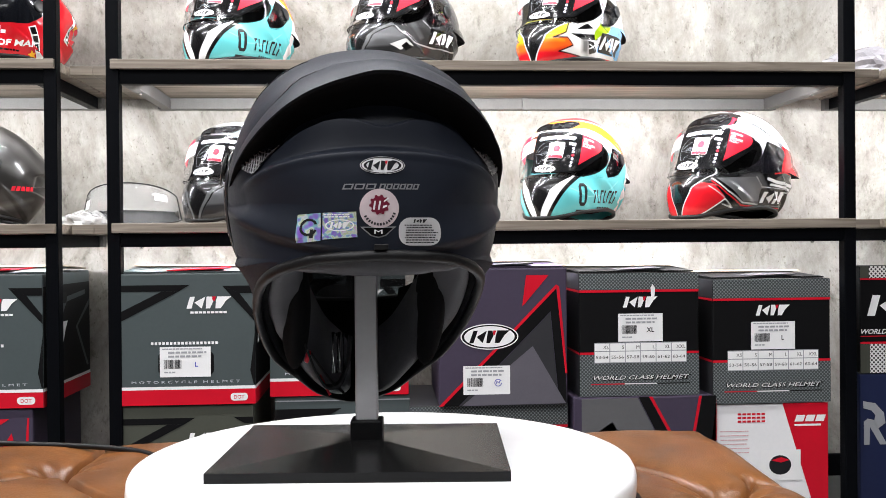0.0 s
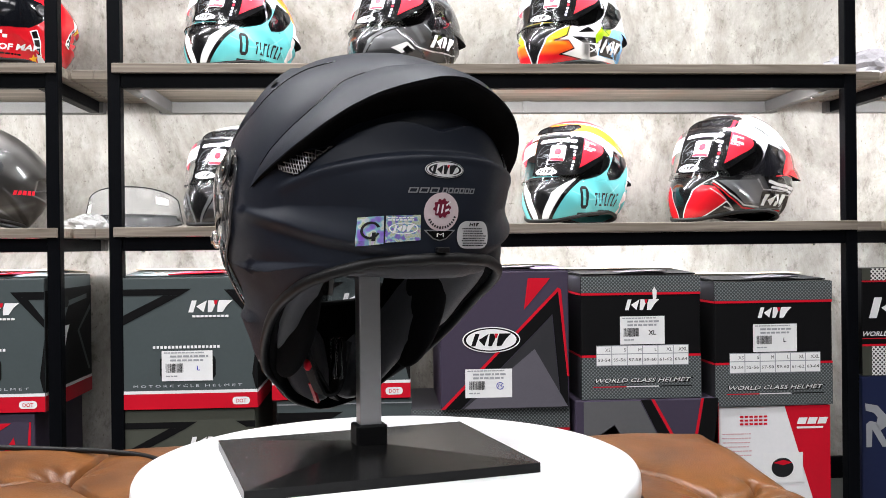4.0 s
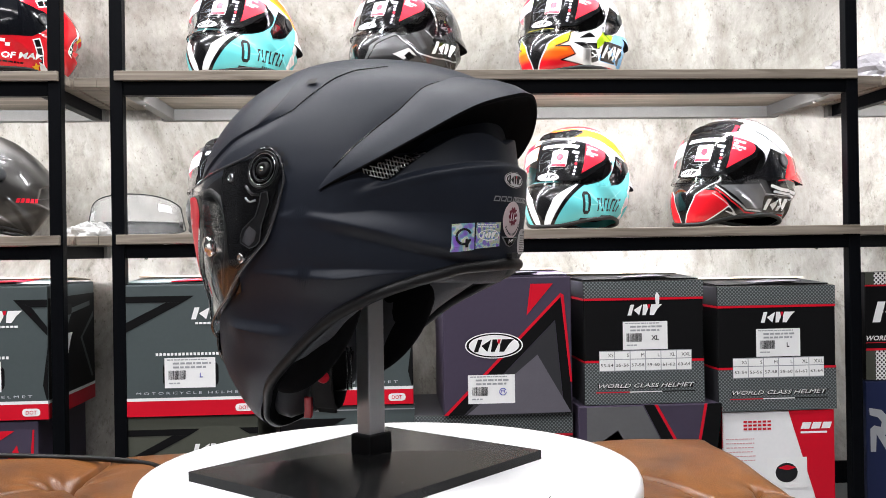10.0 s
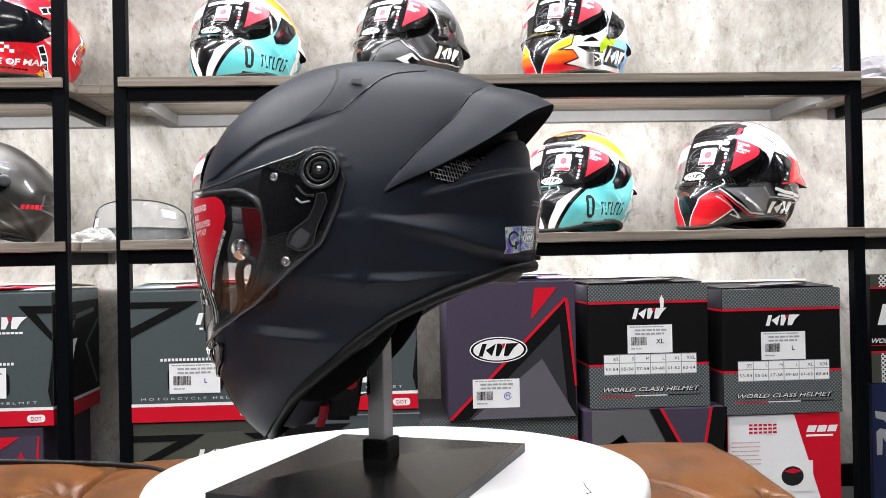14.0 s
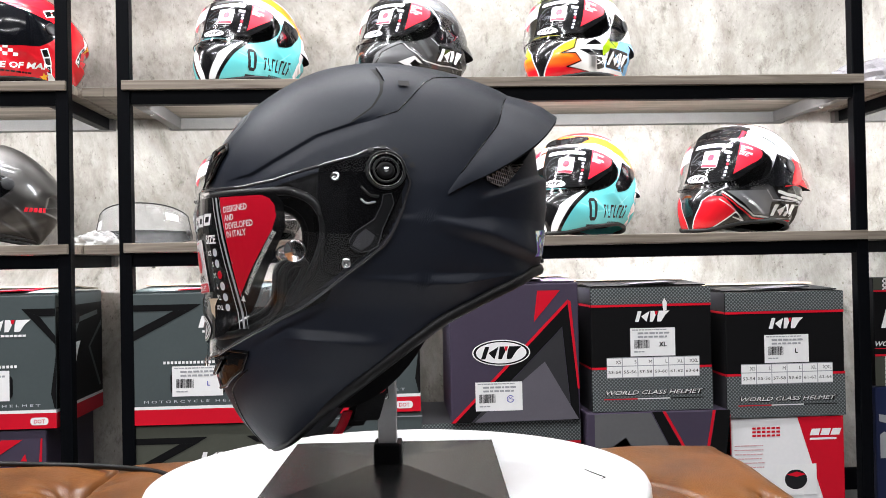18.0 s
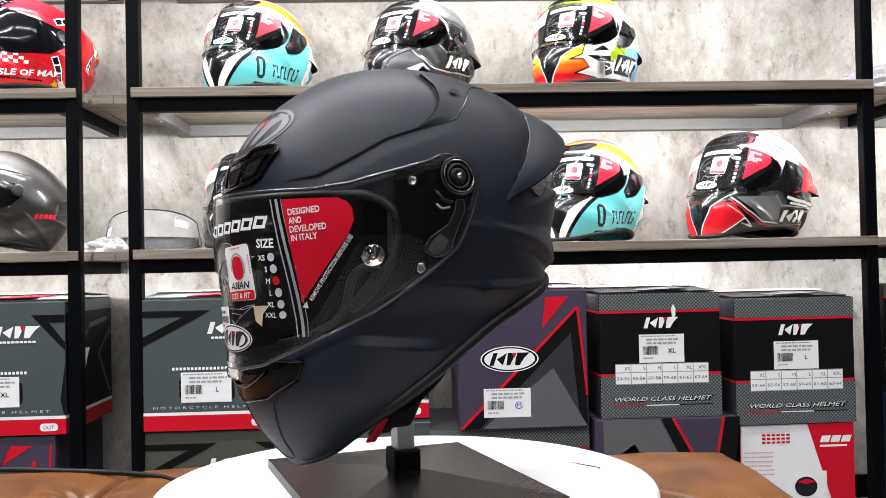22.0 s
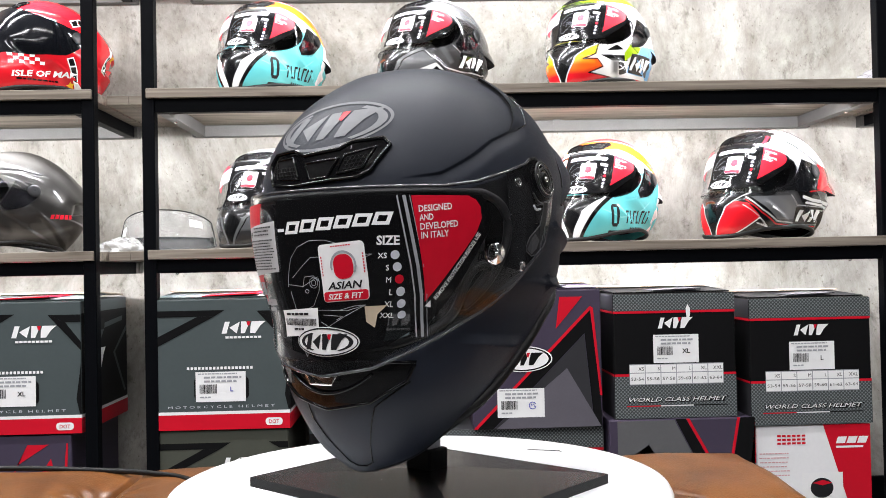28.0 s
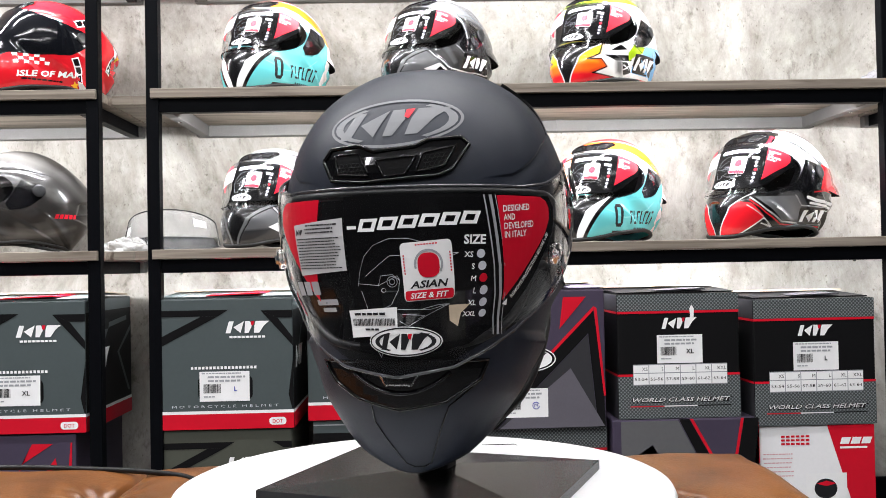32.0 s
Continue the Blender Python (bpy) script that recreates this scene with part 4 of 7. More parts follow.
    print_on("latch", [[(-0.010, 0.3385), (-0.001, 0.3385), (-0.001, 0.3430), (-0.010, 0.3430)]], flank(0.0032), DARK, helmet, "small black slider", m=HM)
    line = [on_side(sg, y, z, 0.0002) for y, z in along([(0.1, 0.287), (0.0405, 0.3065), (0.003, 0.3170), (-0.010, 0.330), (-0.024, 0.345), (-0.034, 0.3515), (-0.058, 0.3555)], 40)[10:]]
    part("seam", tube(line, 0.0006, seg=5), GLOSS, helmet, "", True, HM)
    # mesh vent under the spoiler
    tri = [(-0.064, 0.2635), (-0.082, 0.2565), (-0.088, 0.2575), (-0.112, 0.2805), (-0.107, 0.2815), (-0.085, 0.2735)]
    v = print_on("side_vent", [tri], lambda u, q, s2=sg: on_side(s2, u, q, 0.0012), GLOSS, helmet, "dark side vent with metal mesh", step=0.008, m=HM)
    wires = []
    for slope in (0.2, 3.0):
        for k in range(-30, 31):
            ys = np.linspace(-0.115, -0.06, 120)
            zs = 0.268 + slope * (ys + 0.088) + 0.0036 * k * (1.0 if slope < 1 else 1.9)
            ok = inside(tri, ys, zs)
            run = [(y, z) for y, z, q in zip(ys, zs, ok) if q]
            if len(run) > 3:
                wires.append(tube([on_side(sg, y, z, 0.0022) for y, z in run[::3]], 0.00035, seg=4))
    part("mesh", joined(*wires), ALU, v, "fine grey wire mesh")


def resample(pts, n):
    p = np.array([tuple(q) for q in pts], float)
    d = np.r_[0, np.cumsum(np.linalg.norm(np.diff(p, axis=0), axis=1))]
    k = np.linspace(0, d[-1], n)
    out = np.stack([np.interp(k, d, p[:, i]) for i in range(3)], -1)
    for _ in range(2):
        out[1:-1] = (out[:-2] + 2 * out[1:-1] + out[2:]) / 4
    return out


def mirror(half):
    h = [np.array(p, float) for p in half]
    return h + [p * np.array([-1, 1, 1]) for p in h[-2::-1]]


seam_l = [on_side(-1, y, z, 0.001) for y, z in ((-0.034, 0.252), (-0.045, 0.266), (-0.057, 0.280), (-0.073, 0.297), (-0.086, 0.311))] + \
         [on_rear(-x, z, 0.001) for x, z in ((0.065, 0.3320), (0.035, 0.3440), (0.0, 0.3475))]
lip_l = [(-0.1221, -0.0340, 0.2495), (-0.1202, -0.0460, 0.2565), (-0.1164, -0.0680, 0.2655), (-0.1078, -0.0920, 0.2780), (-0.0936, -0.1165, 0.2930), (-0.0774, -0.1330, 0.3060), (-0.0599, -0.1445, 0.3160), (-0.0418, -0.1530, 0.3225), (-0.0209, -0.1605, 0.3280), (-0.0057, -0.1640, 0.3315), (0.0000, -0.1630, 0.3295)]
low_l = [on_side(-1, y, z, 0.0) for y, z in ((-0.034, 0.250), (-0.052, 0.256), (-0.075, 0.2665), (-0.100, 0.280))] + [on_rear(-x, z, 0.0) for x, z in ((0.075, 0.296), (0.055, 0.303), (0.03, 0.309), (0.0, 0.312))]
N = 81
c0, c2, c4 = resample(mirror(seam_l), N), resample(mirror(lip_l), N), resample(mirror(low_l), N)
bul = np.sin(np.linspace(0, math.pi, N))[:, None]
out_d = (c0 + c2) / 2 - np.array([0, 0.0, 0.2])
out_d /= np.linalg.norm(out_d, axis=1)[:, None]
mid = [c0 * (1 - t) + c2 * t + out_d * bul * 0.0040 * 4 * t * (1 - t) for t in (0.33, 0.66)]
c3 = c2 + np.array([0, 0.0006, -0.0028]) * (0.25 + 0.75 * bul)
c35 = c3 * 0.45 + c4 * 0.55 + np.array([0, 0.006, 0.006]) * bul
spoiler = part("spoiler", grid(np.array([c0, *mid, c2])), MATT, helmet, "matt black rear spoiler with an overhanging lip", True, HM)
# lip and underside coloured deep black to hold the shade under the spoiler
part("spoiler_lip", grid(np.array([c2, c3])), LINING_SHADE, spoiler, "", False)
part("spoiler_underside", grid(np.array([c3, c35, c4])), LINING_SHADE, spoiler, "", True)
part("seam", tube(c0[4:30], 0.0006, seg=5), GLOSS, helmet, "", True, HM)
part("seam", tube(c0[-30:-4], 0.0006, seg=5), GLOSS, helmet, "", True, HM)


# -- front: brow vent, mark, chin --
def face(off):
    return lambda u, v: on_front(-(u - 0.0045), v, off)


brow = [(-0.054, 0.281), (-0.048, 0.290), (-0.024, 0.291), (-0.012, 0.286), (0.020, 0.289), (0.029, 0.294), (0.053, 0.296), (0.059, 0.290), (0.048, 0.271), (0.038, 0.2665), (-0.020, 0.2625), (-0.046, 0.265)]
vent = print_on("brow_vent", [brow], face(0.0012), GLOSS, helmet, "gloss black brow vent with three openings", step=0.006, m=HM)


def closed_line(poly, off, n=8):
    out = []
    for i, p in enumerate(poly):
        q = poly[(i + 1) % len(poly)]
        out += [face(off)(p[0] + (q[0] - p[0]) * k / n, p[1] + (q[1] - p[1]) * k / n) for k in range(n)]
    return out


part("vent_frame", tube(closed_line(brow, 0.0016), 0.0015, True, 8), GLOSS, vent, "", True)
HONEY = mat("dark_mesh_screen", (0.004, 0.004, 0.0042), 0.8, vary=0.3, scale=300, spec=0.1)
for hole in ([(-0.044, 0.2845), (-0.024, 0.285), (-0.015, 0.2675), (-0.040, 0.2695)], [(-0.010, 0.2795), (0.021, 0.2815), (0.013, 0.268), (-0.003, 0.2665)], [(0.026, 0.2835), (0.0495, 0.289), (0.042, 0.2735), (0.021, 0.2695)]):
    print_on("mesh_screen", [hole], face(0.0016), HONEY, vent, "dark mesh behind the opening", step=0.008)
    part("opening_rim", tube(closed_line(hole, 0.0018), 0.0009, True, 6), GLOSS, vent, "", True)
combs = []
for row in range(4):
    for k in range(9):
        cu, cv = 0.028 + 0.0034 * k + 0.0017 * (row % 2), 0.2715 + 0.0030 * row + 0.00045 * k
        if inside([(0.026, 0.2835), (0.0495, 0.289), (0.042, 0.2735), (0.021, 0.2695)], np.array([cu]), np.array([cv]))[0]:
            combs.append(tube([face(0.0020)(cu + 0.0017 * math.cos(q), cv + 0.0017 * math.sin(q)) for q in np.arange(6) * math.pi / 3], 0.00022, True, 4))
part("honeycomb", joined(*combs), DARK, vent, "fine grey honeycomb screen")
combs = []
for row in range(3):
    for k in range(8):
        cu, cv = -0.041 + 0.0034 * k + 0.0017 * (row % 2), 0.2700 + 0.0030 * row
        if inside([(-0.044, 0.2845), (-0.024, 0.285), (-0.015, 0.2675), (-0.040, 0.2695)], np.array([cu]), np.array([cv]))[0]:
            combs.append(tube([face(0.0020)(cu + 0.0017 * math.cos(q), cv + 0.0017 * math.sin(q)) for q in np.arange(6) * math.pi / 3], 0.00022, True, 4))
part("honeycomb", joined(*combs), DARK, vent, "fine grey honeycomb screen")
mouth = [(-0.060, 0.1260), (-0.014, 0.1275), (0.028, 0.1275), (0.068, 0.1260), (0.062, 0.112), (0.038, 0.0965), (0.004, 0.0905), (-0.028, 0.0985), (-0.048, 0.110)]
chin = print_on("chin_vent", [mouth], lambda u, v: on_front(-(u - 0.0045), v, 0.0014 + 0.0008 * max(0.0, 1 - ((u - 0.006) / 0.062) ** 2)), mat("satin_black_plastic", (0.003, 0.003, 0.0035), 0.12, vary=0, spec=0.35), helmet, "gloss black chin vent", step=0.006, m=HM)
part("chin_vent_rim", tube(closed_line(mouth, 0.002), 0.0014, True, 8), GLOSS, chin, "", True)
part("vent_slat", tube([face(0.0036)(u, v) for u, v in zip(np.linspace(-0.030, 0.042, 24), 0.1035 + 0.10 * np.linspace(-0.5, 0.5, 24) ** 2 * 0.6)], 0.0015, seg=6), GLOSS, chin, "", True)
panel = [(-0.052, 0.112), (-0.019, 0.094), (-0.018, 0.080), (0.001, 0.044), (0.007, 0.0405), (0.015, 0.0405), (0.021, 0.044), (0.034, 0.078), (0.040, 0.092), (0.068, 0.114)]
line = []
for p, q in zip(panel[:-1], panel[1:]):
    line += [face(0.0003)(p[0] + (q[0] - p[0]) * k / 8, p[1] + (q[1] - p[1]) * k / 8) for k in range(8)]
part("chin_seam", tube(line, 0.0006, seg=5), GLOSS, helmet, "", True, HM)


def oval_ring(u, v, a, b, w):
    o, i = oval(u, v, a, b, 40), oval(u, v, a - w, b - w, 40)
    return [[o[k], o[(k + 1) % 40], i[(k + 1) % 40], i[k]] for k in range(40)]


def brackets(u, v, a, b):
    """Two curved strokes at the ends of an oval mark."""
    out = []
    for sgn in (-1, 1):
        o = [(u + sgn * a * math.cos(t), v + b * math.sin(t)) for t in np.linspace(-1.0, 1.0, 10)]
        i = [(u + sgn * (a * 0.86) * math.cos(t), v + b * 0.9 * math.sin(t)) for t in np.linspace(-1.0, 1.0, 10)]
        out += [[o[k], o[k + 1], i[k + 1], i[k]] for k in range(9)]
    return out


def slope(off):
    """The forehead, for a mark that sits a little askew."""
    return lambda u, v: face(off)(u, v + 0.05 * (u - 0.001) - 0.0015)


light, red = emblem(0.001, 0.3115, 0.076, 0.022, 0.5)
print_on("front_mark", light + oval_ring(0.001, 0.3115, 0.053, 0.0205, 0.0022) + brackets(0.001, 0.3115, 0.049, 0.017), slope(0.0006), mat("grey_metallic_print", (0.15, 0.153, 0.162), 0.5, vary=0.04, spec=0.3), helmet, "silver oval mark on the forehead", step=0.008, m=HM)
print_on("mark_accent", red, slope(0.0007), INK_R, helmet, "red accent of the mark", m=HM)


# -- rear: stickers --
def rear(off):
    return lambda u, v: on_rear(u + 0.0045, v, off)


def oval_mark(u, v, a, b, surf, parent, m=None, step=None):
    """White oval mark with dark blocks and a red accent."""
    light, red = emblem(u, v, a * 1.25, b * 1.05, 0.3)
    o = print_on("oval_mark", [oval(u, v, a, b, 40)], surf(0.0008), INK_W, parent, "white oval mark with dark blocks", step=step, m=m)
    print_on("mark_print", light + oval_ring(u, v, a * 0.97, b * 0.95, b * 0.10) + brackets(u, v, a * 0.84, b * 0.72), surf(0.0012), INK_D, parent, step=step, m=m)
    print_on("mark_accent", red, surf(0.0014), INK_R, parent, m=m)


oval_mark(-0.0072, 0.2588, 0.0174, 0.0067, rear, helmet, HM, 0.006)


def open_block(u0, u1, v, h, slant=0.35, w=0.22):
    """A slanted open block, in place of a letter of a product name."""
    a, b, t = u0 + 0.06 * (u1 - u0), u0 + 0.92 * (u1 - u0), w * h
    lo, hi = v - h / 2, v + h / 2
    return [[(x + slant * (y - v), y) for x, y in q] for q in (rect(a, lo, b, lo + t), rect(a, hi - t, b, hi), rect(a, lo + t, a + t * 1.3, hi - t), rect(b - t * 1.3, lo + t, b, hi - t))]


for u0, u1 in [(-0.038 + 0.0087 * j, -0.0293 + 0.0087 * j) for j in range(3)] + [(-0.010 + 0.00533 * j, -0.00467 + 0.00533 * j) for j in range(6)]:
    print_on("name_block", open_block(u0, u1, 0.2425, 0.0044), rear(0.0005), SILVER, helmet, "silver open block", m=HM)
ROSE = mat("pale_rose_sticker", (0.62, 0.52, 0.54), 0.4, vary=0.04)
DEEP = mat("deep_red_print", (0.16, 0.01, 0.03), 0.45, vary=0.05)
st = print_on("round_sticker", [oval(-0.0098, 0.2255, 0.0153, 0.0153, 36)], rear(0.0009), ROSE, helmet, "round pale sticker with a dark red gear", step=0.006, m=HM)
gear = []
for k in range(40):
    r = 0.0079 if k % 4 < 2 else 0.0066
    gear.append((-0.0098 + r * math.cos(2 * math.pi * k / 40), 0.2285 + r * math.sin(2 * math.pi * k / 40)))
print_on("gear", [gear], rear(0.0014), DEEP, st, step=0.006)
print_on("gear_strokes", [[(-0.0150, 0.2245), (-0.0135, 0.2245), (-0.0125, 0.2315), (-0.0138, 0.2315)], [(-0.0112, 0.2245), (-0.0098, 0.2245), (-0.0085, 0.2315), (-0.0100, 0.2315)], [(-0.0075, 0.2255), (-0.0040, 0.2270), (-0.0038, 0.2285), (-0.0072, 0.2275)], [(-0.0065, 0.2300), (-0.0028, 0.2330), (-0.0030, 0.2342), (-0.0066, 0.2315)]], rear(0.0017), INK_W, st)
print_on("sticker_text", [[(-0.0098 + 0.0132 * math.cos(t), 0.2255 + 0.0132 * math.sin(t)), (-0.0098 + 0.0132 * math.cos(t + 0.11), 0.2255 + 0.0132 * math.sin(t + 0.11)), (-0.0098 + 0.0112 * math.cos(t + 0.11), 0.2255 + 0.0112 * math.sin(t + 0.11)), (-0.0098 + 0.0112 * math.cos(t), 0.2255 + 0.0112 * math.sin(t))] for t in np.linspace(3.6, 5.9, 13)], rear(0.0014), INK_D, st)
badge = print_on("size_badge", [[(-0.0245, 0.2115), (0.0035, 0.2115), (-0.0045, 0.2042), (-0.0105, 0.2025), (-0.0165, 0.2042)]], rear(0.0008), SILVER, helmet, "black size badge with a white letter M", step=0.006, m=HM)
print_on("badge_field", [[(-0.0222, 0.2106), (0.0012, 0.2106), (-0.0052, 0.2050), (-0.0105, 0.2036), (-0.0158, 0.2050)]], rear(0.0012), INK_K, badge, step=0.006)
print_on("size_letter", [], rear(0.0015), INK_W, badge, texts=[write("M", -0.0105, 0.2076, 0.0062, 0.0034)])
h1 = print_on("hologram_sticker", [[(-0.0715, 0.1995), (-0.0535, 0.2012), (-0.0545, 0.2225), (-0.0722, 0.2212)]], rear(0.0010), HOLO1, helmet, "violet holographic certification sticker", step=0.006, m=HM)
print_on("sticker_ring", [[(-0.0628 + r0 * math.cos(t), 0.2117 + r0 * math.sin(t)) for r0, t in ((0.0066, q), (0.0066, q + 0.3), (0.0048, q + 0.3), (0.0048, q))] for q in np.linspace(0.4, 5.6, 18)] + [rect(-0.0616, 0.2035, -0.0590, 0.2100)], rear(0.0014), INK_D, h1)
h2 = print_on("hologram_sticker", [[(-0.0525, 0.2020), (-0.0265, 0.2035), (-0.0275, 0.2232), (-0.0530, 0.2225)]], rear(0.0010), HOLO2, helmet, "silver holographic seal with fine print", step=0.006, m=HM)
print_on("seal_print", oval_ring(-0.0398, 0.2128, 0.0108, 0.0046, 0.0008) + emblem(-0.0398, 0.2128, 0.014, 0.005)[0] + bars(-0.052, 0.2185, -0.0285, 0.2220, 2), rear(0.0014), INK_W, h2)
lb = print_on("info_label", [rounded(0.0055, 0.1965, 0.0405, 0.2185, 0.009)], rear(0.0009), mat("silver_grey_label", (0.55, 0.55, 0.56), 0.45, vary=0.03), helmet, "rounded silver-grey information label", step=0.006, m=HM)
print_on("label_print", emblem(0.023, 0.2158, 0.011, 0.0028)[0] + bars(0.010, 0.1980, 0.038, 0.2135, 8, 0.55, 5), rear(0.0013), INK_D, lb)
cl = on_rear(-0.004, 0.196, 0.003)
part("rim_clip", box_bm(-0.0055, 0.0055, -0.0025, 0.0025, -0.0022, 0.0022, 0.0008), RUBBER, helmet, "", False, HM @ Matrix.Translation(cl))

# -- printed film on the visor: u runs round the visor, v is height --
arc_a = np.linspace(-1.6, 1.6, 400)
arc_p = visor_at(arc_a, np.full(400, 0.215))
arc_u = np.r_[0, np.cumsum(np.linalg.norm(np.diff(arc_p, axis=0), axis=1))]
arc_u -= np.interp(0, arc_a, arc_u)


def sheet(off):
    return lambda u, v: visor_at(-np.interp(u - 0.0045, arc_u, arc_a), v, off)


film = print_on("film", [[(-0.032, 0.2515), (0.139, 0.2515), (0.146, 0.244), (0.146, 0.226), (0.106, 0.160), (0.072, 0.140), (0.010, 0.129), (-0.032, 0.1355)]], sheet(0.0006), BACKED, helmet, "dark protective film with printed marks", step=0.007, m=HM)
print_on("film_end", [[(-0.118, 0.2515), (-0.032, 0.2515), (-0.032, 0.1355), (-0.050, 0.139), (-0.084, 0.160), (-0.124, 0.226), (-0.126, 0.244)]], sheet(0.0006), FILM, film, "clear end of the film", step=0.007)
redp = [(0.0825, 0.2507), (0.127, 0.2507), (0.134, 0.248), (0.138, 0.243), (0.139, 0.2345), (0.1345, 0.2245), (0.0965, 0.1745)]


def on_film(name, polys, material, label="", texts=(), step=None, off=0.0010):
    return print_on(name, polys, sheet(off), material, film, label, texts, step)


on_film("red_panel", [redp], INK_R, "red panel with white writing", step=0.007)
on_film("red_panel", [[(0.028 - u, v) for u, v in redp]], INK_R, "red panel", step=0.007)
on_film("panel_text", [], INK_W, texts=[write(s, u, v, w, 0.0047, 0.015, 0, 4.5, "l") for s, u, v, w in (("DESIGNED", 0.0880, 0.2413, 0.0255), ("AND", 0.0886, 0.2349, 0.0105), ("DEVELOPED", 0.0894, 0.2286, 0.0290), ("IN ITALY", 0.0902, 0.2224, 0.0210))], off=0.0014, step=0.01)
on_film("warning_text", [[(0.0972, 0.1715), (0.1022, 0.1705), (0.1007, 0.1760)]], INK_W, texts=[write("REMOVE PROTECTION BEFORE USE", 0.1202, 0.2005, 0.0570, 0.0034, 0.01, 0, 54.8)], off=0.0014, step=0.01)
for u, w in ((0.0713, 0.0012), (0.0758, 0.0025), (0.0810, 0.0006)):
    on_film("fine_line", [[(u, 0.251), (u + w, 0.251), (u + w + 0.0235, 0.146), (u + 0.0235, 0.146)]], INK_G, step=0.02)
PALE = mat("pale_grey_print", (0.55, 0.57, 0.62), 0.4, vary=0)
on_film("size_title", [], INK_W, texts=[write("SIZE", 0.0660, 0.2193, 0.0170, 0.0066, 0.03)], off=0.0014)
for k, s in enumerate(("XS", "S", "M", "L", "XL", "XXL")):
    v, u = 0.2086 - 0.0088 * k, 0.0713 + 0.0018 * k
    on_film("size_text", [], INK_W, texts=[write(s, u - 0.0060, v - 0.0004, None, 0.0042, 0.0 if s == "M" else 0.012, 0, 0, "r")], off=0.0014)
    on_film("size_dot", [oval(u, v, 0.0033, 0.0033, 18)], INK_R if s == "M" else PALE, "red dot" if s == "M" else "", off=0.0014)
on_film("name_dash", [rect(-0.0300, 0.2277, -0.0225, 0.2300)], INK_W, "white dash", step=0.008, off=0.0012)
for k in range(6):
    on_film("name_block", open_block(-0.0210 + 0.01508 * k, -0.00592 + 0.01508 * k, 0.2325 + 0.0009 * (k - 2.5), 0.0092, 0.35, 0.26), INK_W, "white open block", step=0.008, off=0.0012)
# line drawing behind the stickers
draw = [[(165, 420), (175, 370), (200, 300), (240, 255), (300, 230), (370, 230), (440, 250)], [(165, 410), (250, 420), (330, 380), (340, 400)], [(250, 420), (262, 380), (310, 375), (340, 400), (335, 440), (300, 500), (262, 515)],
        [(262, 515), (250, 560), (200, 560), (175, 440)], [(200, 380), (300, 300), (560, 290), (500, 320)], [(170, 600), (240, 720), (270, 640), (230, 620)], [(290, 520), (470, 520), (545, 495), (380, 590), (340, 570)], [(430, 520), (500, 500), (545, 495)], [(350, 540), (450, 545), (420, 560)]]
art = []
for k, pl in enumerate(draw + [[(308 + 22 * math.cos(t), 405 + 22 * math.sin(t)) for t in np.linspace(0, 6.28, 16)], [(308 + 12 * math.cos(t), 405 + 12 * math.sin(t)) for t in np.linspace(0, 6.28, 12)], [(270 + 10 * math.cos(t), 440 + 8 * math.sin(t)) for t in np.linspace(0, 6.28, 8)]]):
    uv = [(-0.0215 + (x - 185) * 0.000201, 0.2193 - (y - 235) * 0.000182) for x, y in pl]
    fine = []
    for p, q in zip(uv[:-1], uv[1:]):
        fine += [(p[0] + (q[0] - p[0]) * j / 4, p[1] + (q[1] - p[1]) * j / 4) for j in range(4)]
    art.append(tube([sheet(0.0008)(u, v) for u, v in fine + [uv[-1]]], 0.00022, seg=4))
part("line_drawing", joined(*art), INK_G, film, "thin grey line drawing")


def tilted(off):
    """The slightly skewed square of the sticker."""
    def place(u, v):
        s, t = (u - 0.0095) / 0.040, (v - 0.1755) / 0.044
        lo = (0.0144 + s * 0.0396, 0.1732 + s * 0.0030)
        hi = (0.0098 + s * 0.0380, 0.2165 + s * 0.0032)
        return sheet(off)(lo[0] + t * (hi[0] - lo[0]), lo[1] + t * (hi[1] - lo[1]))
    return place


def on_stk(name, polys, material, texts=(), off=0.0021, where=tilted):
    return print_on(name, polys, where(off), material, film, texts=texts, step=0.008)


on_stk("fit_sticker", [rounded(0.0095, 0.1755, 0.0495, 0.2195, 0.0035)], INK_W, off=0.0016)
on_stk("sticker_band", [rounded(0.0105, 0.1762, 0.0487, 0.1835, 0.002)], INK_R)
on_stk("band_text", [], INK_W, [write("SIZE & FIT", 0.0296, 0.1798, 0.030, 0.0042, 0.02, 0.2)], 0.0025)
on_stk("sticker_text", [], INK_D, [write("ASIAN", 0.0298, 0.1880, 0.030, 0.0055, 0.025, 0.25)])
on_stk("sticker_ring", [[(0.0305 + 0.0112 * math.cos(t), 0.2025 + 0.0112 * math.sin(t)), (0.0305 + 0.0112 * math.cos(t + 0.25), 0.2025 + 0.0112 * math.sin(t + 0.25)), (0.0305 + 0.0096 * math.cos(t + 0.25), 0.2025 + 0.0096 * math.sin(t + 0.25)), (0.0305 + 0.0096 * math.cos(t), 0.2025 + 0.0096 * math.sin(t))] for t in np.arange(-0.6, 3.4, 0.25)], INK_G)
on_stk("sticker_shape", [rounded(0.0222, 0.1925, 0.0388, 0.2108, 0.0068)], INK_R)
on_stk("sticker_arrows", [rect(0.0215 + 0.0022 * k, 0.2168, 0.0229 + 0.0022 * k, 0.2178) for k in range(8)] + [rect(0.0112, 0.196 + 0.0022 * k, 0.0122, 0.1974 + 0.0022 * k) for k in range(7)] + [rect(0.0470, 0.196 + 0.0022 * k, 0.0480, 0.1974 + 0.0022 * k) for k in range(7)], INK_R)
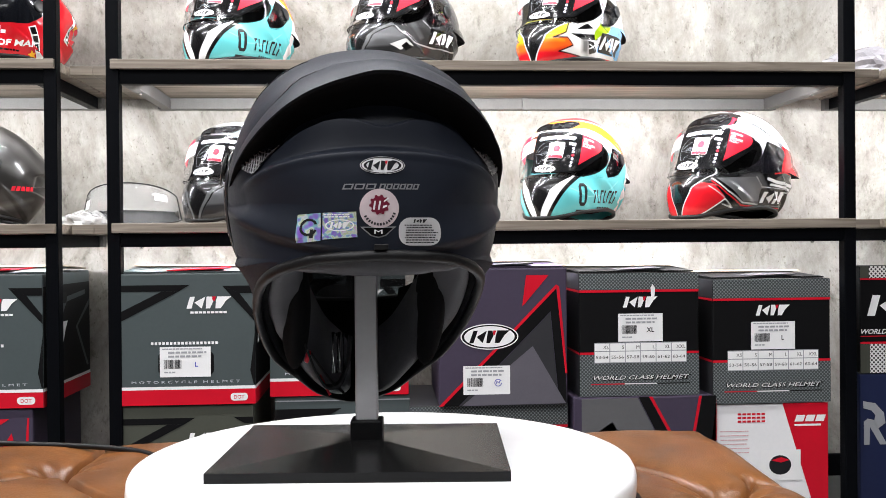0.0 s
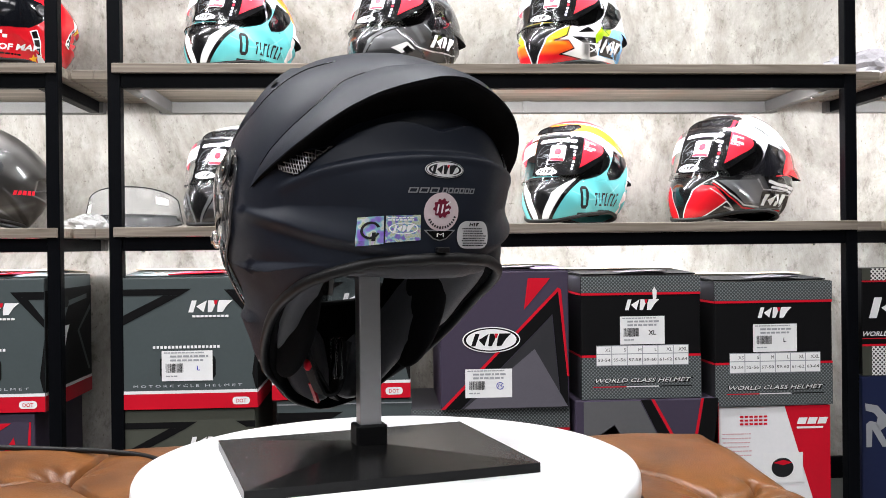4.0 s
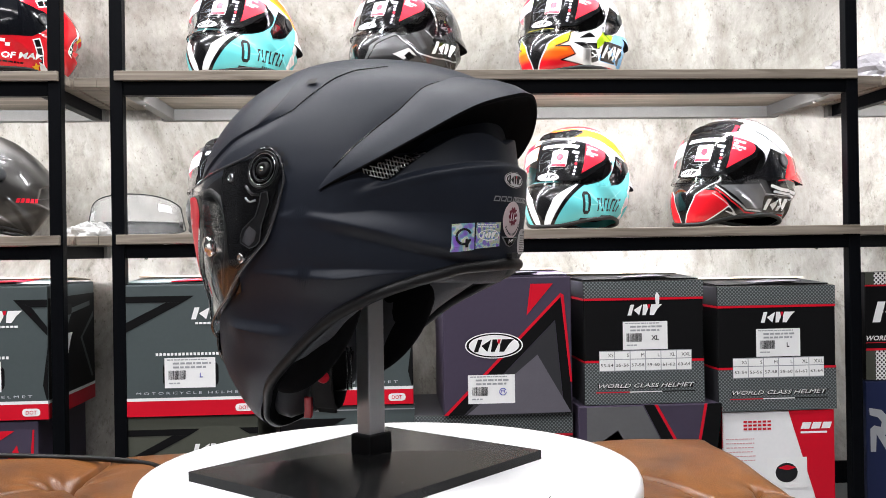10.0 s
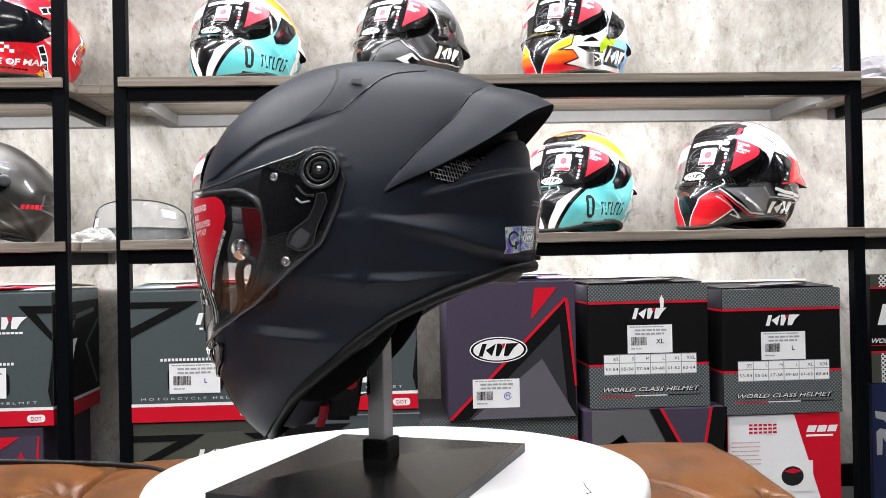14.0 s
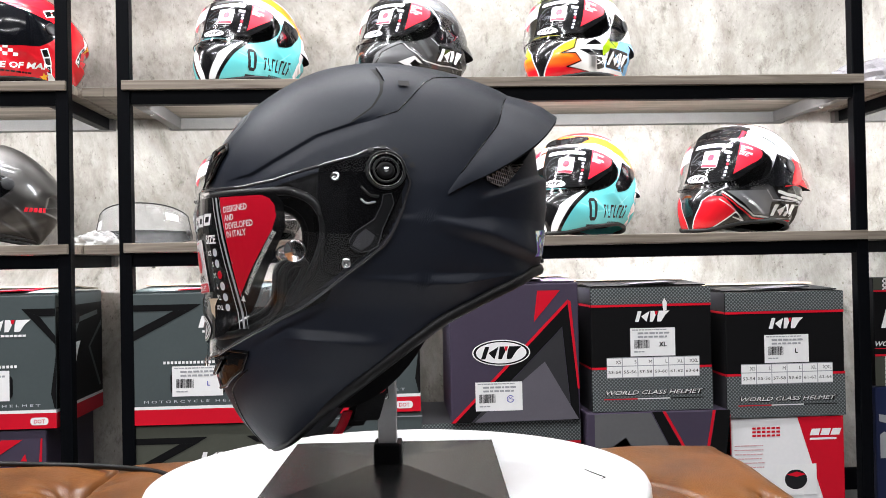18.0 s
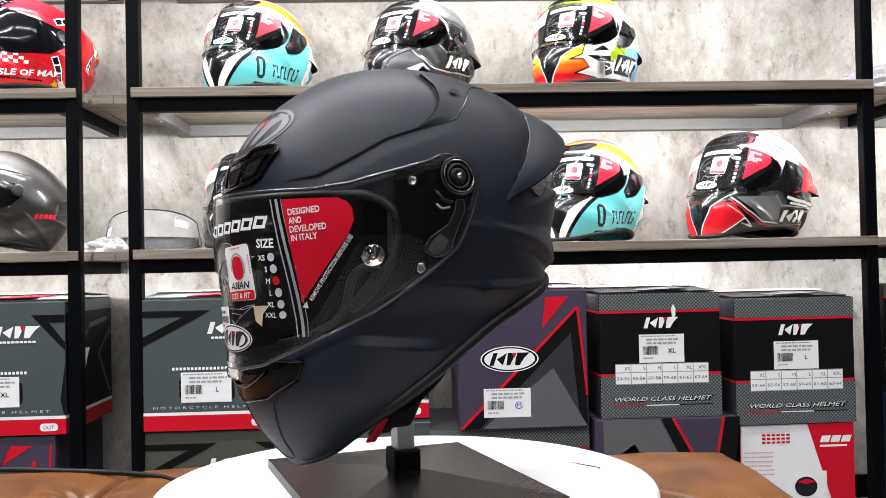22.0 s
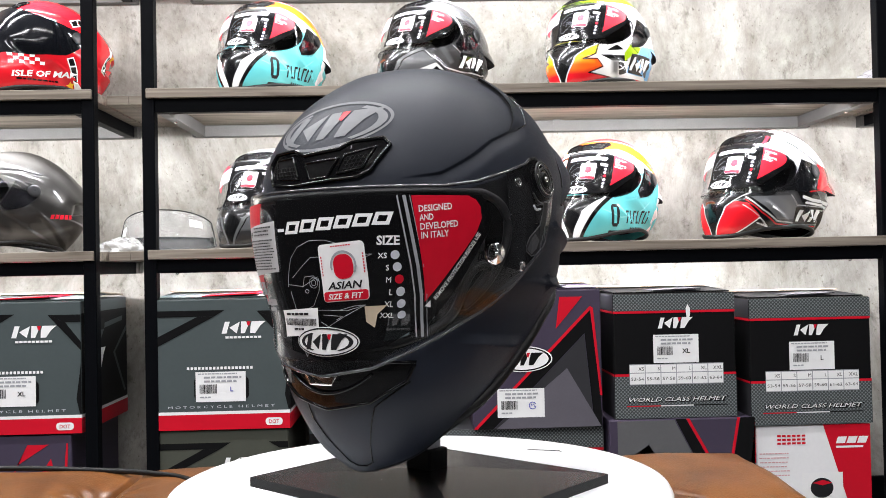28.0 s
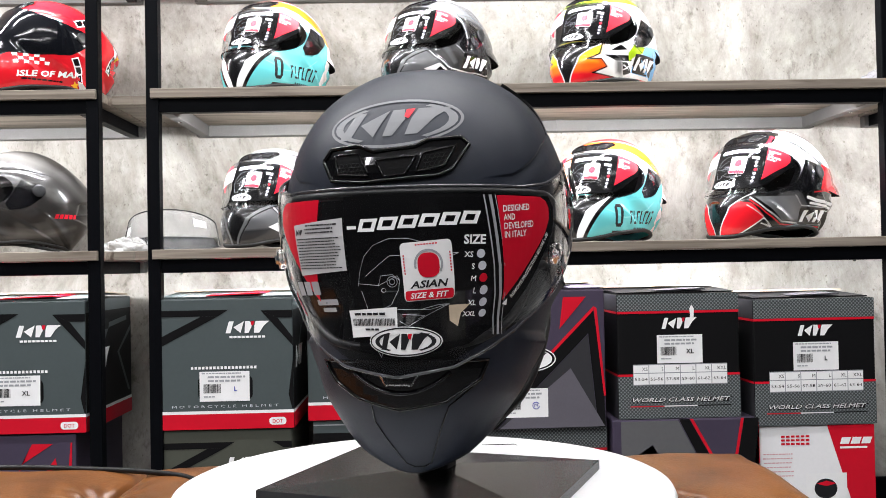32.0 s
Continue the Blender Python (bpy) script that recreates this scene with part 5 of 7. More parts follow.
lab = on_film("paper_label", [[(-0.0845, 0.1946), (-0.0335, 0.1977), (-0.0335, 0.2363), (-0.0865, 0.2330)]], mat("grey_paper_label", (0.50, 0.50, 0.51), 0.5, vary=0.04), "grey paper label with small print", step=0.007, off=0.0016)
on_stk("label_print", bars(-0.0840, 0.1990, -0.0360, 0.2235, 11, 0.6, 7) + bars(-0.072, 0.2255, -0.0360, 0.2335, 3, 0.6, 8) + emblem(-0.0790, 0.2275, 0.009, 0.004)[0], INK_D, where=sheet)
on_film("barcode_label", [[(-0.0375, 0.1460), (0.0075, 0.1488), (0.0070, 0.1695), (-0.0380, 0.1675)]], PAPER, "white price label with a barcode", step=0.007, off=0.0019)
on_stk("barcode", stripes(-0.0350, 0.1555, 0.0045, 0.1610, 34) + bars(-0.033, 0.1632, 0.002, 0.1660, 1, 0.3) + bars(-0.024, 0.1515, -0.007, 0.1537, 1, 0.3), INK_D, off=0.0024, where=sheet)
on_film("tan_tag", [[(0.0503, 0.1711), (0.0676, 0.1722), (0.0612, 0.165), (0.0602, 0.1541), (0.0527, 0.1589)]], mat("tan_tape", (0.55, 0.45, 0.33), 0.5), "torn tan tape", off=0.0019)
oval_mark(0.0135, 0.1432, 0.0345, 0.0114, lambda o: sheet(o + 0.0008), film, None, 0.007)
on_film("small_marks", [rounded(-0.073, 0.172, -0.048, 0.1765, 0.001), rounded(-0.068, 0.1665, -0.052, 0.1700, 0.001)] + [rounded(-0.096 + 0.011 * k, 0.180, -0.087 + 0.011 * k, 0.190, 0.001) for k in range(3)], INK_G, "small grey marks", off=0.0012)
tabp = np.array([[sheet(o)(u, v) for u, v in ((-0.013, 0.1175), (-0.008, 0.1115), (0.022, 0.1115), (0.028, 0.1180))] for o in (-0.001, 0.0015)])
part("visor_tab", joined(grid(np.stack([tabp[0][[0, 3]], tabp[1][[0, 3]], tabp[1][[1, 2]], tabp[0][[1, 2]]])), tube(tabp[1], 0.0009, seg=6)), BLISTER, vis, "clear lifting tab", False)

# -- chin strap --
def ribbon(path, width, thick, axis=(0, 1, 0)):
    p, ax = resample(path, 40), np.array(axis, float)
    tan = np.gradient(p, axis=0)
    nrm = np.cross(tan, ax)
    nrm /= np.linalg.norm(nrm, axis=1)[:, None]
    rows = [p + ax * sx * width / 2 + nrm * sn * thick / 2 for sx, sn in ((-1, -1), (1, -1), (1, 1), (-1, 1))]
    return grid(np.array(rows + [rows[0]]))


WEB = mat("black_webbing", (0.012, 0.012, 0.013), 0.8, vary=0.3, scale=300, bump=0.6, bscale=900)
part("chin_strap", ribbon([(-0.066, 0.010, 0.14), (-0.056, 0.014, 0.105), (-0.047, 0.020, 0.080), (-0.036, 0.024, 0.060), (-0.022, 0.026, 0.062), (-0.014, 0.024, 0.085), (-0.012, 0.020, 0.11)], 0.022, 0.0022), WEB, helmet, "black webbing chin strap", True, HM)
part("strap_end", ribbon([(-0.050, 0.018, 0.095), (-0.030, 0.030, 0.066), (-0.018, 0.034, 0.054)], 0.020, 0.002), WEB, helmet, "", True, HM)
part("red_tab", ribbon([(-0.040, 0.040, 0.070), (-0.034, 0.044, 0.058), (-0.030, 0.048, 0.050)], 0.008, 0.0025), INK_R, helmet, "red pull tab", True, HM)
part("snap", lathe([(0.0, 0.003), (0.005, 0.0028), (0.0062, 0.001), (0.0062, -0.001)], 20), INK_R, helmet, "round red snap button", True, HM @ Matrix.Translation((-0.0525, 0.014, 0.092)) @ pose(0, 0, 0, 0, -75, 0))
for dx in (0.0, 0.006):
    part("d_ring", tube([(-0.030 + dx, 0.004, 0.115), (-0.030 + dx, 0.004, 0.078), (-0.024 + dx, 0.028, 0.074), (-0.024 + dx, 0.028, 0.112)], 0.0013, True, 8), CHROME, helmet, "steel ring", True, HM)

# ---- cartons under the shelves ----
GREEN = mat("grey_green_card", (0.060, 0.076, 0.078), 0.5, vary=0.05, scale=12, bump=0.05, bscale=300)
PURPLE = mat("purple_grey_card", (0.050, 0.039, 0.066), 0.5, vary=0.05, scale=12, bump=0.05, bscale=300)
BLACKC = mat("black_card", (0.0055, 0.0055, 0.006), 0.5, vary=0.08, scale=12, bump=0.05, bscale=300, spec=0.10)
CHARC = mat("charcoal_card", (0.028, 0.028, 0.032), 0.5, vary=0.06, scale=12)
REDC = mat("red_card", (0.56, 0.003, 0.018), 0.45, vary=0.04, scale=12)
WHITEC = mat("white_card", (0.78, 0.78, 0.79), 0.5, vary=0.03, scale=12)
NAVY = mat("navy_card", (0.012, 0.018, 0.060), 0.45, vary=0.06, scale=12)
KRAFT = mat("brown_card_inside", (0.30, 0.24, 0.17), 0.8, vary=0.1)
DOTS = dotted("grey_dot_screen_card", (0.045, 0.053, 0.055), (0.17, 0.19, 0.195))
HALF = dotted("white_halftone_card", (0.72, 0.72, 0.72), (0.03, 0.03, 0.03), 130, 0.30)
OLIVE = mat("olive_card", (0.062, 0.066, 0.052), 0.5, vary=0.06, scale=12)


def carton(x0, x1, z0, z1, y0, depth, ground, label, flaps=True, yaw=0.0):
    """A helmet carton standing with its printed front towards -y: body, flaps, then prints by the caller."""
    w, h = x1 - x0, z1 - z0
    e = thing("helmet_carton", pose(x0 + w / 2, y0, z0, 0, 0, yaw), label, "box", "helmet cartons")
    part("body", box_bm(-w / 2, w / 2, 0, depth, 0, h, 0.003), [ground], e)
    if flaps:
        bm = box_bm(-w / 2 + 0.004, w / 2 - 0.004, 0.0, depth * 0.52, 0, 0.003)
        part("flap", bm, ground, e, "loose top flap", m=pose(0, depth * 0.06, h + 0.001, 2.5, 0, 1.5))
        part("flap", box_bm(-w / 2 + 0.004, w / 2 - 0.004, -depth * 0.5, 0.0, 0, 0.003), KRAFT, e, "loose top flap", m=pose(0, depth * 0.97, h + 0.004, -3.5, 0, -1))
        part("side_flap", box_bm(0, w * 0.4, 0.01, depth - 0.02, 0, 0.0025), REDC if ground is GREEN else CHARC, e, "printed inner flap", m=pose(-w * 0.15, 0.012, h + 0.005, 0, -2.0, 0))
    return e, w, h


def front(e, w, off=0.0009):
    return lambda u, v: (u - w / 2, -off, v)


def right_side(w, d, off=0.0009):
    return lambda u, v: (w / 2 + off, u, v)


def left_side(w, d, off=0.0009):
    return lambda u, v: (-w / 2 - off, d - u, v)


SPLIT = ("dark_angle", "table_cell", "web_stroke", "grey_field", "red_shape", "dark_stripe", "red_stripe", "red_line", "name_block", "curved_mark")


def put(e, w, name, polys, material, label="", texts=(), off=0.0009):
    if len(polys) > 1 and not texts and name in SPLIT:
        return [print_on(name, [q], front(e, w, off), material, e, label) for q in polys][0]
    return print_on(name, polys, front(e, w, off), material, e, label, texts)


def paper_label(e, w, u0, v0, u1, v1, size="", ink=INK_D):
    put(e, w, "paper_label", [rect(u0, v0, u1, v1)], PAPER, "white paper label with a barcode", off=0.0016)
    du, dv = u1 - u0, v1 - v0
    put(e, w, "barcode", stripes(u0 + du * 0.08, v0 + dv * 0.28, u0 + du * 0.42, v0 + dv * 0.58, 16), INK_D, off=0.0021)
    put(e, w, "label_print", bars(u0 + du * 0.16, v0 + dv * 0.62, u1 - du * 0.08, v0 + dv * 0.88, 2, 0.5), INK_G, off=0.0021)
    put(e, w, "label_code", bars(u0 + du * 0.08, v0 + dv * 0.12, u0 + du * 0.36, v0 + dv * 0.2, 1), INK_G, off=0.0021)
    put(e, w, "label_heading", bars(u0 + du * 0.04, v0 + dv * 0.9, u1 - du * 0.04, v0 + dv * 0.97, 1), INK_G, off=0.0021)
    if size:
        put(e, w, "size_letter", [], ink, texts=[write(size, u0 + du * 0.72, v0 + dv * 0.42, None, 0.011, 0.02)], off=0.0022)


def mark(e, w, u, v, mw, mh, strip=True):
    light, red = emblem(u, v, mw, mh, 0.3)
    put(e, w, "maker_mark", light, INK_W, "white block mark", off=0.0013)
    put(e, w, "mark_accent", red, INK_R, off=0.0015)
    if strip:
        put(e, w, "small_print", [rect(u - mw * 0.45 + mw * 0.1 * k, v - mh * 0.92, u - mw * 0.45 + mw * 0.1 * k + mw * 0.08, v - mh * 0.74) for k in range(9)], INK_W, off=0.0013)


def green_carton(x0, x1, z0, z1, y0, size="L", label="grey-green helmet carton with a red band, under the shelf", flaps=True):
    e, w, h = carton(x0, x1, z0, z1, y0, 0.34, GREEN, label, flaps)
    k = w / 0.32
    put(e, w, "red_band", [rect(0, 0, w, 0.036)], REDC, "red band")
    put(e, w, "white_line", [rect(0, 0.0362, w, 0.0435)], WHITEC)
    put(e, w, "dark_angle", [[(0, 0.268), (0, 0.283), (0.17 * k, 0.283), (0.145 * k, 0.268)], [(0.145 * k, 0.2679), (0.105 * k, 0.2679), (0, 0.215), (0, 0.192)],
                             [(0.245 * k, 0.28), (w, 0.28), (w, 0.262), (0.285 * k, 0.262)], [(0.245 * k, 0.2799), (0.285 * k, 0.2619), (w, 0.215), (w, 0.195)], [(w - 0.004, 0.046), (w, 0.046), (w, 0.17), (w - 0.012, 0.08)]], BLACKC, "dark angular print")
    mark(e, w, 0.214 * k, 0.241, 0.095 * k, 0.028)
    put(e, w, "web_stroke", [rect(0.08 * k + 0.0087 * k * j, 0.1425, 0.08 * k + 0.0087 * k * j + 0.0058 * k, 0.1490) for j in range(18)], INK_W, "thin white print", off=0.0013)
    put(e, w, "handle_cut", [rounded(0.096 * k, 0.070, 0.224 * k, 0.126, 0.012)], BLACKC)
    paper_label(e, w, 0.100 * k, 0.066, 0.217 * k, 0.137, size, INK_B if size == "L" else INK_D)
    put(e, w, "front_text", [], PALE, texts=[write("M O T O R C Y C L E", 0.110 * k, 0.0545, 0.150 * k, 0.0060), write("H E L M E T", 0.242 * k, 0.0545, 0.085 * k, 0.0060)], off=0.0013)
    put(e, w, "safety_badge", [rounded(0.262 * k, 0.008, 0.302 * k, 0.026, 0.008)], INK_W, off=0.0014)
    put(e, w, "badge_text", [], INK_R, texts=[write("DOT", 0.282 * k, 0.017, 0.024 * k, 0.009, 0.01)], off=0.0019)
    d = 0.34
    print_on("side_band", [rect(0, 0, d, 0.036)], right_side(w, d), REDC, e)
    print_on("side_line", [rect(0, 0.0362, d, 0.0435)], right_side(w, d), WHITEC, e)
    print_on("side_ground", [rect(0.002, 0.045, d - 0.002, h - 0.03)], right_side(w, d, 0.0006), BLACKC, e, "dark printed side")
    print_on("side_angle", [[(0.15, 0.25), (0.30, 0.262), (0.30, 0.250), (0.16, 0.238), (0.06, 0.14), (0.05, 0.15)], [(0.24, 0.17), (0.33, 0.22), (0.33, 0.235), (0.225, 0.17), (0.31, 0.06), (0.325, 0.06)]], right_side(w, d, 0.0012), GREEN, e)
    light, red = emblem(0.10, 0.165, 0.12, 0.05, 0.25)
    print_on("side_mark", light, right_side(w, d, 0.0014), INK_W, e)
    print_on("side_accent", red, right_side(w, d, 0.0016), INK_R, e)
    print_on("hand_hole", [rounded(0.10, 0.235, 0.16, 0.262, 0.012)], right_side(w, d, 0.0018), DARK, e, "dark hand hole")
    return e


SIZES = (("XS", "53-54"), ("S", "55-56"), ("M", "57-58"), ("L", "59-60"), ("XL", "61-62"), ("XXL", "63-64"))


def dotted_carton(x0, x1, z0, z1, y0, size, yaw, label, torn=False):
    e, w, h = carton(x0, x1, z0, z1, y0, 0.33, BLACKC, label, True, yaw)
    k = w / 0.295
    put(e, w, "dot_band", [rect(0, 0, w, 0.101)], DOTS, "grey dotted band")
    put(e, w, "dot_band", [rect(0, 0.258, w, h - 0.001)], DOTS, "grey dotted band")
    put(e, w, "red_line", [rect(0, 0.1012, w, 0.107)], REDC)
    put(e, w, "red_line", [rect(0, 0.252, w, 0.2578)], REDC)
    mark(e, w, 0.150 * k, 0.228, 0.078 * k, 0.026, False)
    paper_label(e, w, 0.095 * k, 0.132, 0.205 * k, 0.200, size)
    u0, u1, v0, v1 = 0.036 * k, 0.264 * k, 0.080, 0.130
    put(e, w, "size_table", [rect(u0, v0, u1, v1)], INK_G, off=0.0013)
    c = (u1 - u0) / 6
    put(e, w, "table_cell", [rect(u0 + c * j + 0.001, v0 + a, u0 + c * (j + 1) - 0.001, v0 + b) for j in range(6) for a, b in ((0.002, 0.028), (0.030, 0.048))], INK_W, off=0.0017)
    put(e, w, "table_text", [], INK_D, texts=[write(s, u0 + c * (j + 0.92), v0 + 0.039, None, 0.0085, 0.0, 0, 0, "r") for j, (s, _) in enumerate(SIZES)] + [write(n, u0 + c * (j + 0.5), v0 + 0.015, c * 0.8, 0.0075) for j, (_, n) in enumerate(SIZES)], off=0.0021)
    put(e, w, "slogan_outline", [], BLACKC, "black outline of the slogan", [write("WORLD CLASS HELMET", 0.1535 * k, 0.0440, 0.244 * k, 0.0118, 0.05, 0.3)], 0.0011)
    put(e, w, "slogan", [], INK_W, texts=[write("WORLD CLASS HELMET", 0.152 * k, 0.045, 0.236 * k, 0.0100, 0.0, 0.3)], off=0.0014)
    put(e, w, "underline", [rect(0.028 * k, 0.028, 0.11 * k, 0.0305)], REDC, off=0.0013)
    put(e, w, "underline", [rect(0.11 * k, 0.028, 0.19 * k, 0.0305)], WHITEC, off=0.0013)
    put(e, w, "underline", [rect(0.19 * k, 0.028, 0.272 * k, 0.0305)], BLACKC, off=0.0013)
    d = 0.33
    for q, mm in ((rect(0, 0, d, 0.101), CHARC), (rect(0, 0.258, d, h - 0.001), CHARC), (rect(0, 0.1012, d, 0.107), REDC), (rect(0, 0.252, d, 0.2578), REDC)):
        print_on("side_band", [q], left_side(w, d), mm, e)
    if torn:
        put(e, w, "torn_patch", [[(0.178, 0.238), (0.186, 0.243), (0.187, 0.262), (0.181, 0.272), (0.176, 0.262)]], PAPER, "torn white paper patch", off=0.0017)
    return e


green_carton(-0.628, -0.305, 0.322, 0.632, FRONT - 0.002)
green_carton(-0.275, 0.058, 0.332, 0.640, FRONT + 0.03, "M")
green_carton(-1.125, -0.795, 0.322, 0.634, FRONT - 0.002, "XL", "grey-green helmet carton with a red band and open flaps")


def plain_lower(x0, x1, z1, y0, ground, label, marks):
    e, w, h = carton(x0, x1, 0.0, z1, y0, 0.34, ground, label, False)
    for name, polys, material in marks(w, h):
        put(e, w, name, polys, material)
    return e


plain_lower(-0.618, -0.312, 0.320, FRONT + 0.004, OLIVE, "olive grey helmet carton standing on the floor", lambda w, h: [
    ("dark_angle", [[(0, h - 0.030), (0, h - 0.045), (0.145, h - 0.045), (0.17, h - 0.030)], [(0.145, h - 0.0451), (0.105, h - 0.0451), (0, h - 0.1), (0, h - 0.12)], [(0.26, h - 0.030), (w, h - 0.030), (w, h - 0.045), (0.285, h - 0.045)]], BLACKC),
    ("maker_mark", emblem(0.20, h - 0.08, 0.09, 0.028)[0], INK_W)])
plain_lower(-0.265, 0.062, 0.330, FRONT + 0.035, GREEN, "grey helmet carton standing on the floor", lambda w, h: [("white_line", [rect(0, h - 0.012, w, h - 0.009)], INK_G), ("dark_angle", [[(0, h - 0.03), (0.16, h - 0.03), (0, h - 0.12)]], BLACKC)])
plain_lower(0.060, 0.445, 0.304, FRONT + 0.012, CHARC, "dark dotted helmet carton standing on the floor", lambda w, h: [("dot_band", [rect(0, h - 0.05, w, h)], DOTS), ("red_line", [rect(0.30, h - 0.056, w, h - 0.0505)], REDC)])
plain_lower(-1.13, -0.822, 0.318, FRONT + 0.003, PURPLE, "dark purple helmet carton with red shapes on the floor", lambda w, h: [
    ("red_shape", [[(0.18, h - 0.07), (0.255, h - 0.022), (0.205, h - 0.022), (0.16, h - 0.12)], [(0.23, h - 0.10), (0.26, h - 0.055), (0.27, h - 0.10)], [(w - 0.02, h - 0.12), (w - 0.012, h - 0.02), (w - 0.008, h - 0.02), (w - 0.012, h - 0.13)]], REDC)])
plain_lower(0.455, 0.808, 0.321, FRONT - 0.010, PURPLE, "purple-grey helmet carton with black and red stripes on the floor", lambda w, h: [
    ("dark_stripe", [[(0.16, h), (0.185, h), (0.245, h - 0.11), (0.215, h - 0.11)], [(w - 0.035, h), (w, h), (w - 0.005, h - 0.3), (w - 0.09, h - 0.3)], [(0.05, h - 0.09), (0.095, h - 0.06), (0.12, h - 0.10), (0.05, h - 0.10)]], BLACKC),
    ("red_stripe", [[(0.186, h), (0.194, h), (0.254, h - 0.11), (0.246, h - 0.11)], [(w - 0.043, h), (w - 0.036, h), (w - 0.091, h - 0.3), (w - 0.098, h - 0.3)], [(w - 0.012, h - 0.11), (w, h - 0.01), (w, h - 0.11)]], REDC),
    ("grey_field", [[(0.02, h - 0.003), (0.158, h - 0.003), (0.21, h - 0.105), (0.02, h - 0.105)]], mat("mid_grey_card", (0.105, 0.105, 0.11), 0.5, vary=0.05, scale=12))])

# purple carton with the oval mark
e, w, h = carton(0.130, 0.442, 0.306, 0.636, FRONT - 0.004, 0.33, PURPLE, "purple-grey helmet carton with red and black angles and white oval")
put(e, w, "red_shape", [[(0.213, 0.313), (0.268, 0.313), (0.203, 0.237)]], REDC, "red triangle")
put(e, w, "black_angle", [[(0.0, 0.0), (0.285, 0.285), (0.307, 0.11), (0.310, 0.0), (0.292, 0.0), (0.272, 0.225), (0.048, 0.0)]], BLACKC, "black angular print", off=0.0008)
put(e, w, "red_line", [[(0.0, 0.0), (0.286, 0.290), (0.286, 0.280), (0.010, 0.0)], [(0.286, 0.290), (0.2935, 0.285), (0.312, 0.075), (0.307, 0.075)]], REDC, off=0.0012)
put(e, w, "dark_field", [[(0.050, 0.0), (0.271, 0.222), (0.291, 0.0)]], CHARC, off=0.0010)
put(e, w, "grey_triangle", [[(0.055, 0.0), (0.228, 0.142), (0.308, 0.002)]], mat("lilac_grey_card", (0.105, 0.098, 0.118), 0.5, vary=0.05), "lighter grey triangle", off=0.0013)
put(e, w, "mark_ring", [oval(0.123, 0.166, 0.070, 0.031, 40)], INK_W, "white oval mark", off=0.0015)
put(e, w, "mark_ring", [oval(0.123, 0.166, 0.067, 0.0285, 40)], BLACKC, off=0.0018)
put(e, w, "mark_field", [oval(0.123, 0.166, 0.061, 0.0255, 40)], INK_W, off=0.0021)
light, red = emblem(0.123, 0.166, 0.088, 0.030, 0.35)
put(e, w, "mark_print", light, BLACKC, off=0.0024)
put(e, w, "mark_accent", red, INK_R, off=0.0027)
paper_label(e, w, 0.059, 0.027, 0.172, 0.096)
put(e, w, "ink_ring", [[(0.143 + r * math.cos(t + d), 0.055 + r * math.sin(t + d)) for r, d in ((0.009, 0), (0.009, 0.3), (0.0072, 0.3), (0.0072, 0))] for t in np.arange(0.5, 6.2, 0.3)] + [[(0.138, 0.052), (0.1395, 0.052), (0.1405, 0.0575), (0.143, 0.0545), (0.1455, 0.0575), (0.1465, 0.052), (0.148, 0.052), (0.1465, 0.060), (0.143, 0.0565), (0.1395, 0.060)]], INK_B, "blue hand-drawn ring", off=0.0023)
e, w, h = None, None, None

dotted_carton(0.472, 0.768, 0.323, 0.622, FRONT - 0.004, "XL", 0.4, "black helmet carton with grey dotted bands and torn paper", True)
dotted_carton(0.801, 1.099, 0.299, 0.604, FRONT - 0.006, "L", 0.8, "black helmet carton with grey dotted bands and red lines")
e, w, h = carton(0.812, 1.092, 0.0, 0.297, FRONT - 0.002, 0.33, WHITEC, "white and red helmet carton standing on the floor", False)
put(e, w, "red_field", [[(0.165, h), (w, h), (w, 0), (0.255, 0)]], REDC, "red field")
put(e, w, "red_text", [rect(0.052 + 0.012 * j, h - 0.028 - 0.009 * r, 0.052 + 0.012 * j + 0.009, h - 0.023 - 0.009 * r) for j in range(6) for r in range(3)], REDC)
put(e, w, "small_print", bars(0.006, h - 0.125, 0.085, h - 0.062, 6, 0.75, 4), mat("pale_red_print", (0.62, 0.35, 0.36), 0.5, vary=0))
put(e, w, "name_block", [[(0.195 + 0.026 * j, h - 0.046), (0.217 + 0.026 * j, h - 0.046), (0.223 + 0.026 * j, h - 0.030), (0.201 + 0.026 * j, h - 0.030)] for j in range(3)] + [rect(0.195, h - 0.057, 0.262, h - 0.052)], INK_W, "white block mark", off=0.0013)
put(e, w, "picture_field", [rect(0.11, h - 0.19, 0.21, h - 0.115)], PAPER, "pale picture panel", off=0.0014)
put(e, w, "picture", [[(0.158 + 0.028 * math.cos(t), h - 0.152 + 0.024 * math.sin(t)) for t in np.linspace(0.0, 6.0, 20)]], INK_D, "dark helmet-shaped print", off=0.0018)
put(e, w, "picture_accent", [[(0.135, h - 0.140), (0.160, h - 0.133), (0.183, h - 0.140), (0.160, h - 0.146)]], INK_R, off=0.0021)
e, w, h = carton(1.1935, 1.47, 0.362, 0.631, FRONT + 0.03, 0.085, BLACKC, "black and white helmet carton with large white blocks", False)
put(e, w, "white_field", [rect(0.023, 0.239, w, h)], HALF)
put(e, w, "white_field", [rect(0.025, 0.0, w, 0.073)], HALF)
put(e, w, "grey_field", [rect(0.0, 0.239, 0.0225, h), rect(0.0, 0.0, 0.0245, 0.073)], OLIVE)
put(e, w, "red_line", [rect(0.0, 0.2345, w, 0.2385), rect(0.0, 0.0735, w, 0.079), rect(0.0, 0.092, w, 0.094)], REDC)
put(e, w, "maker_mark", emblem(0.110, 0.170, 0.17, 0.052)[0], INK_W)
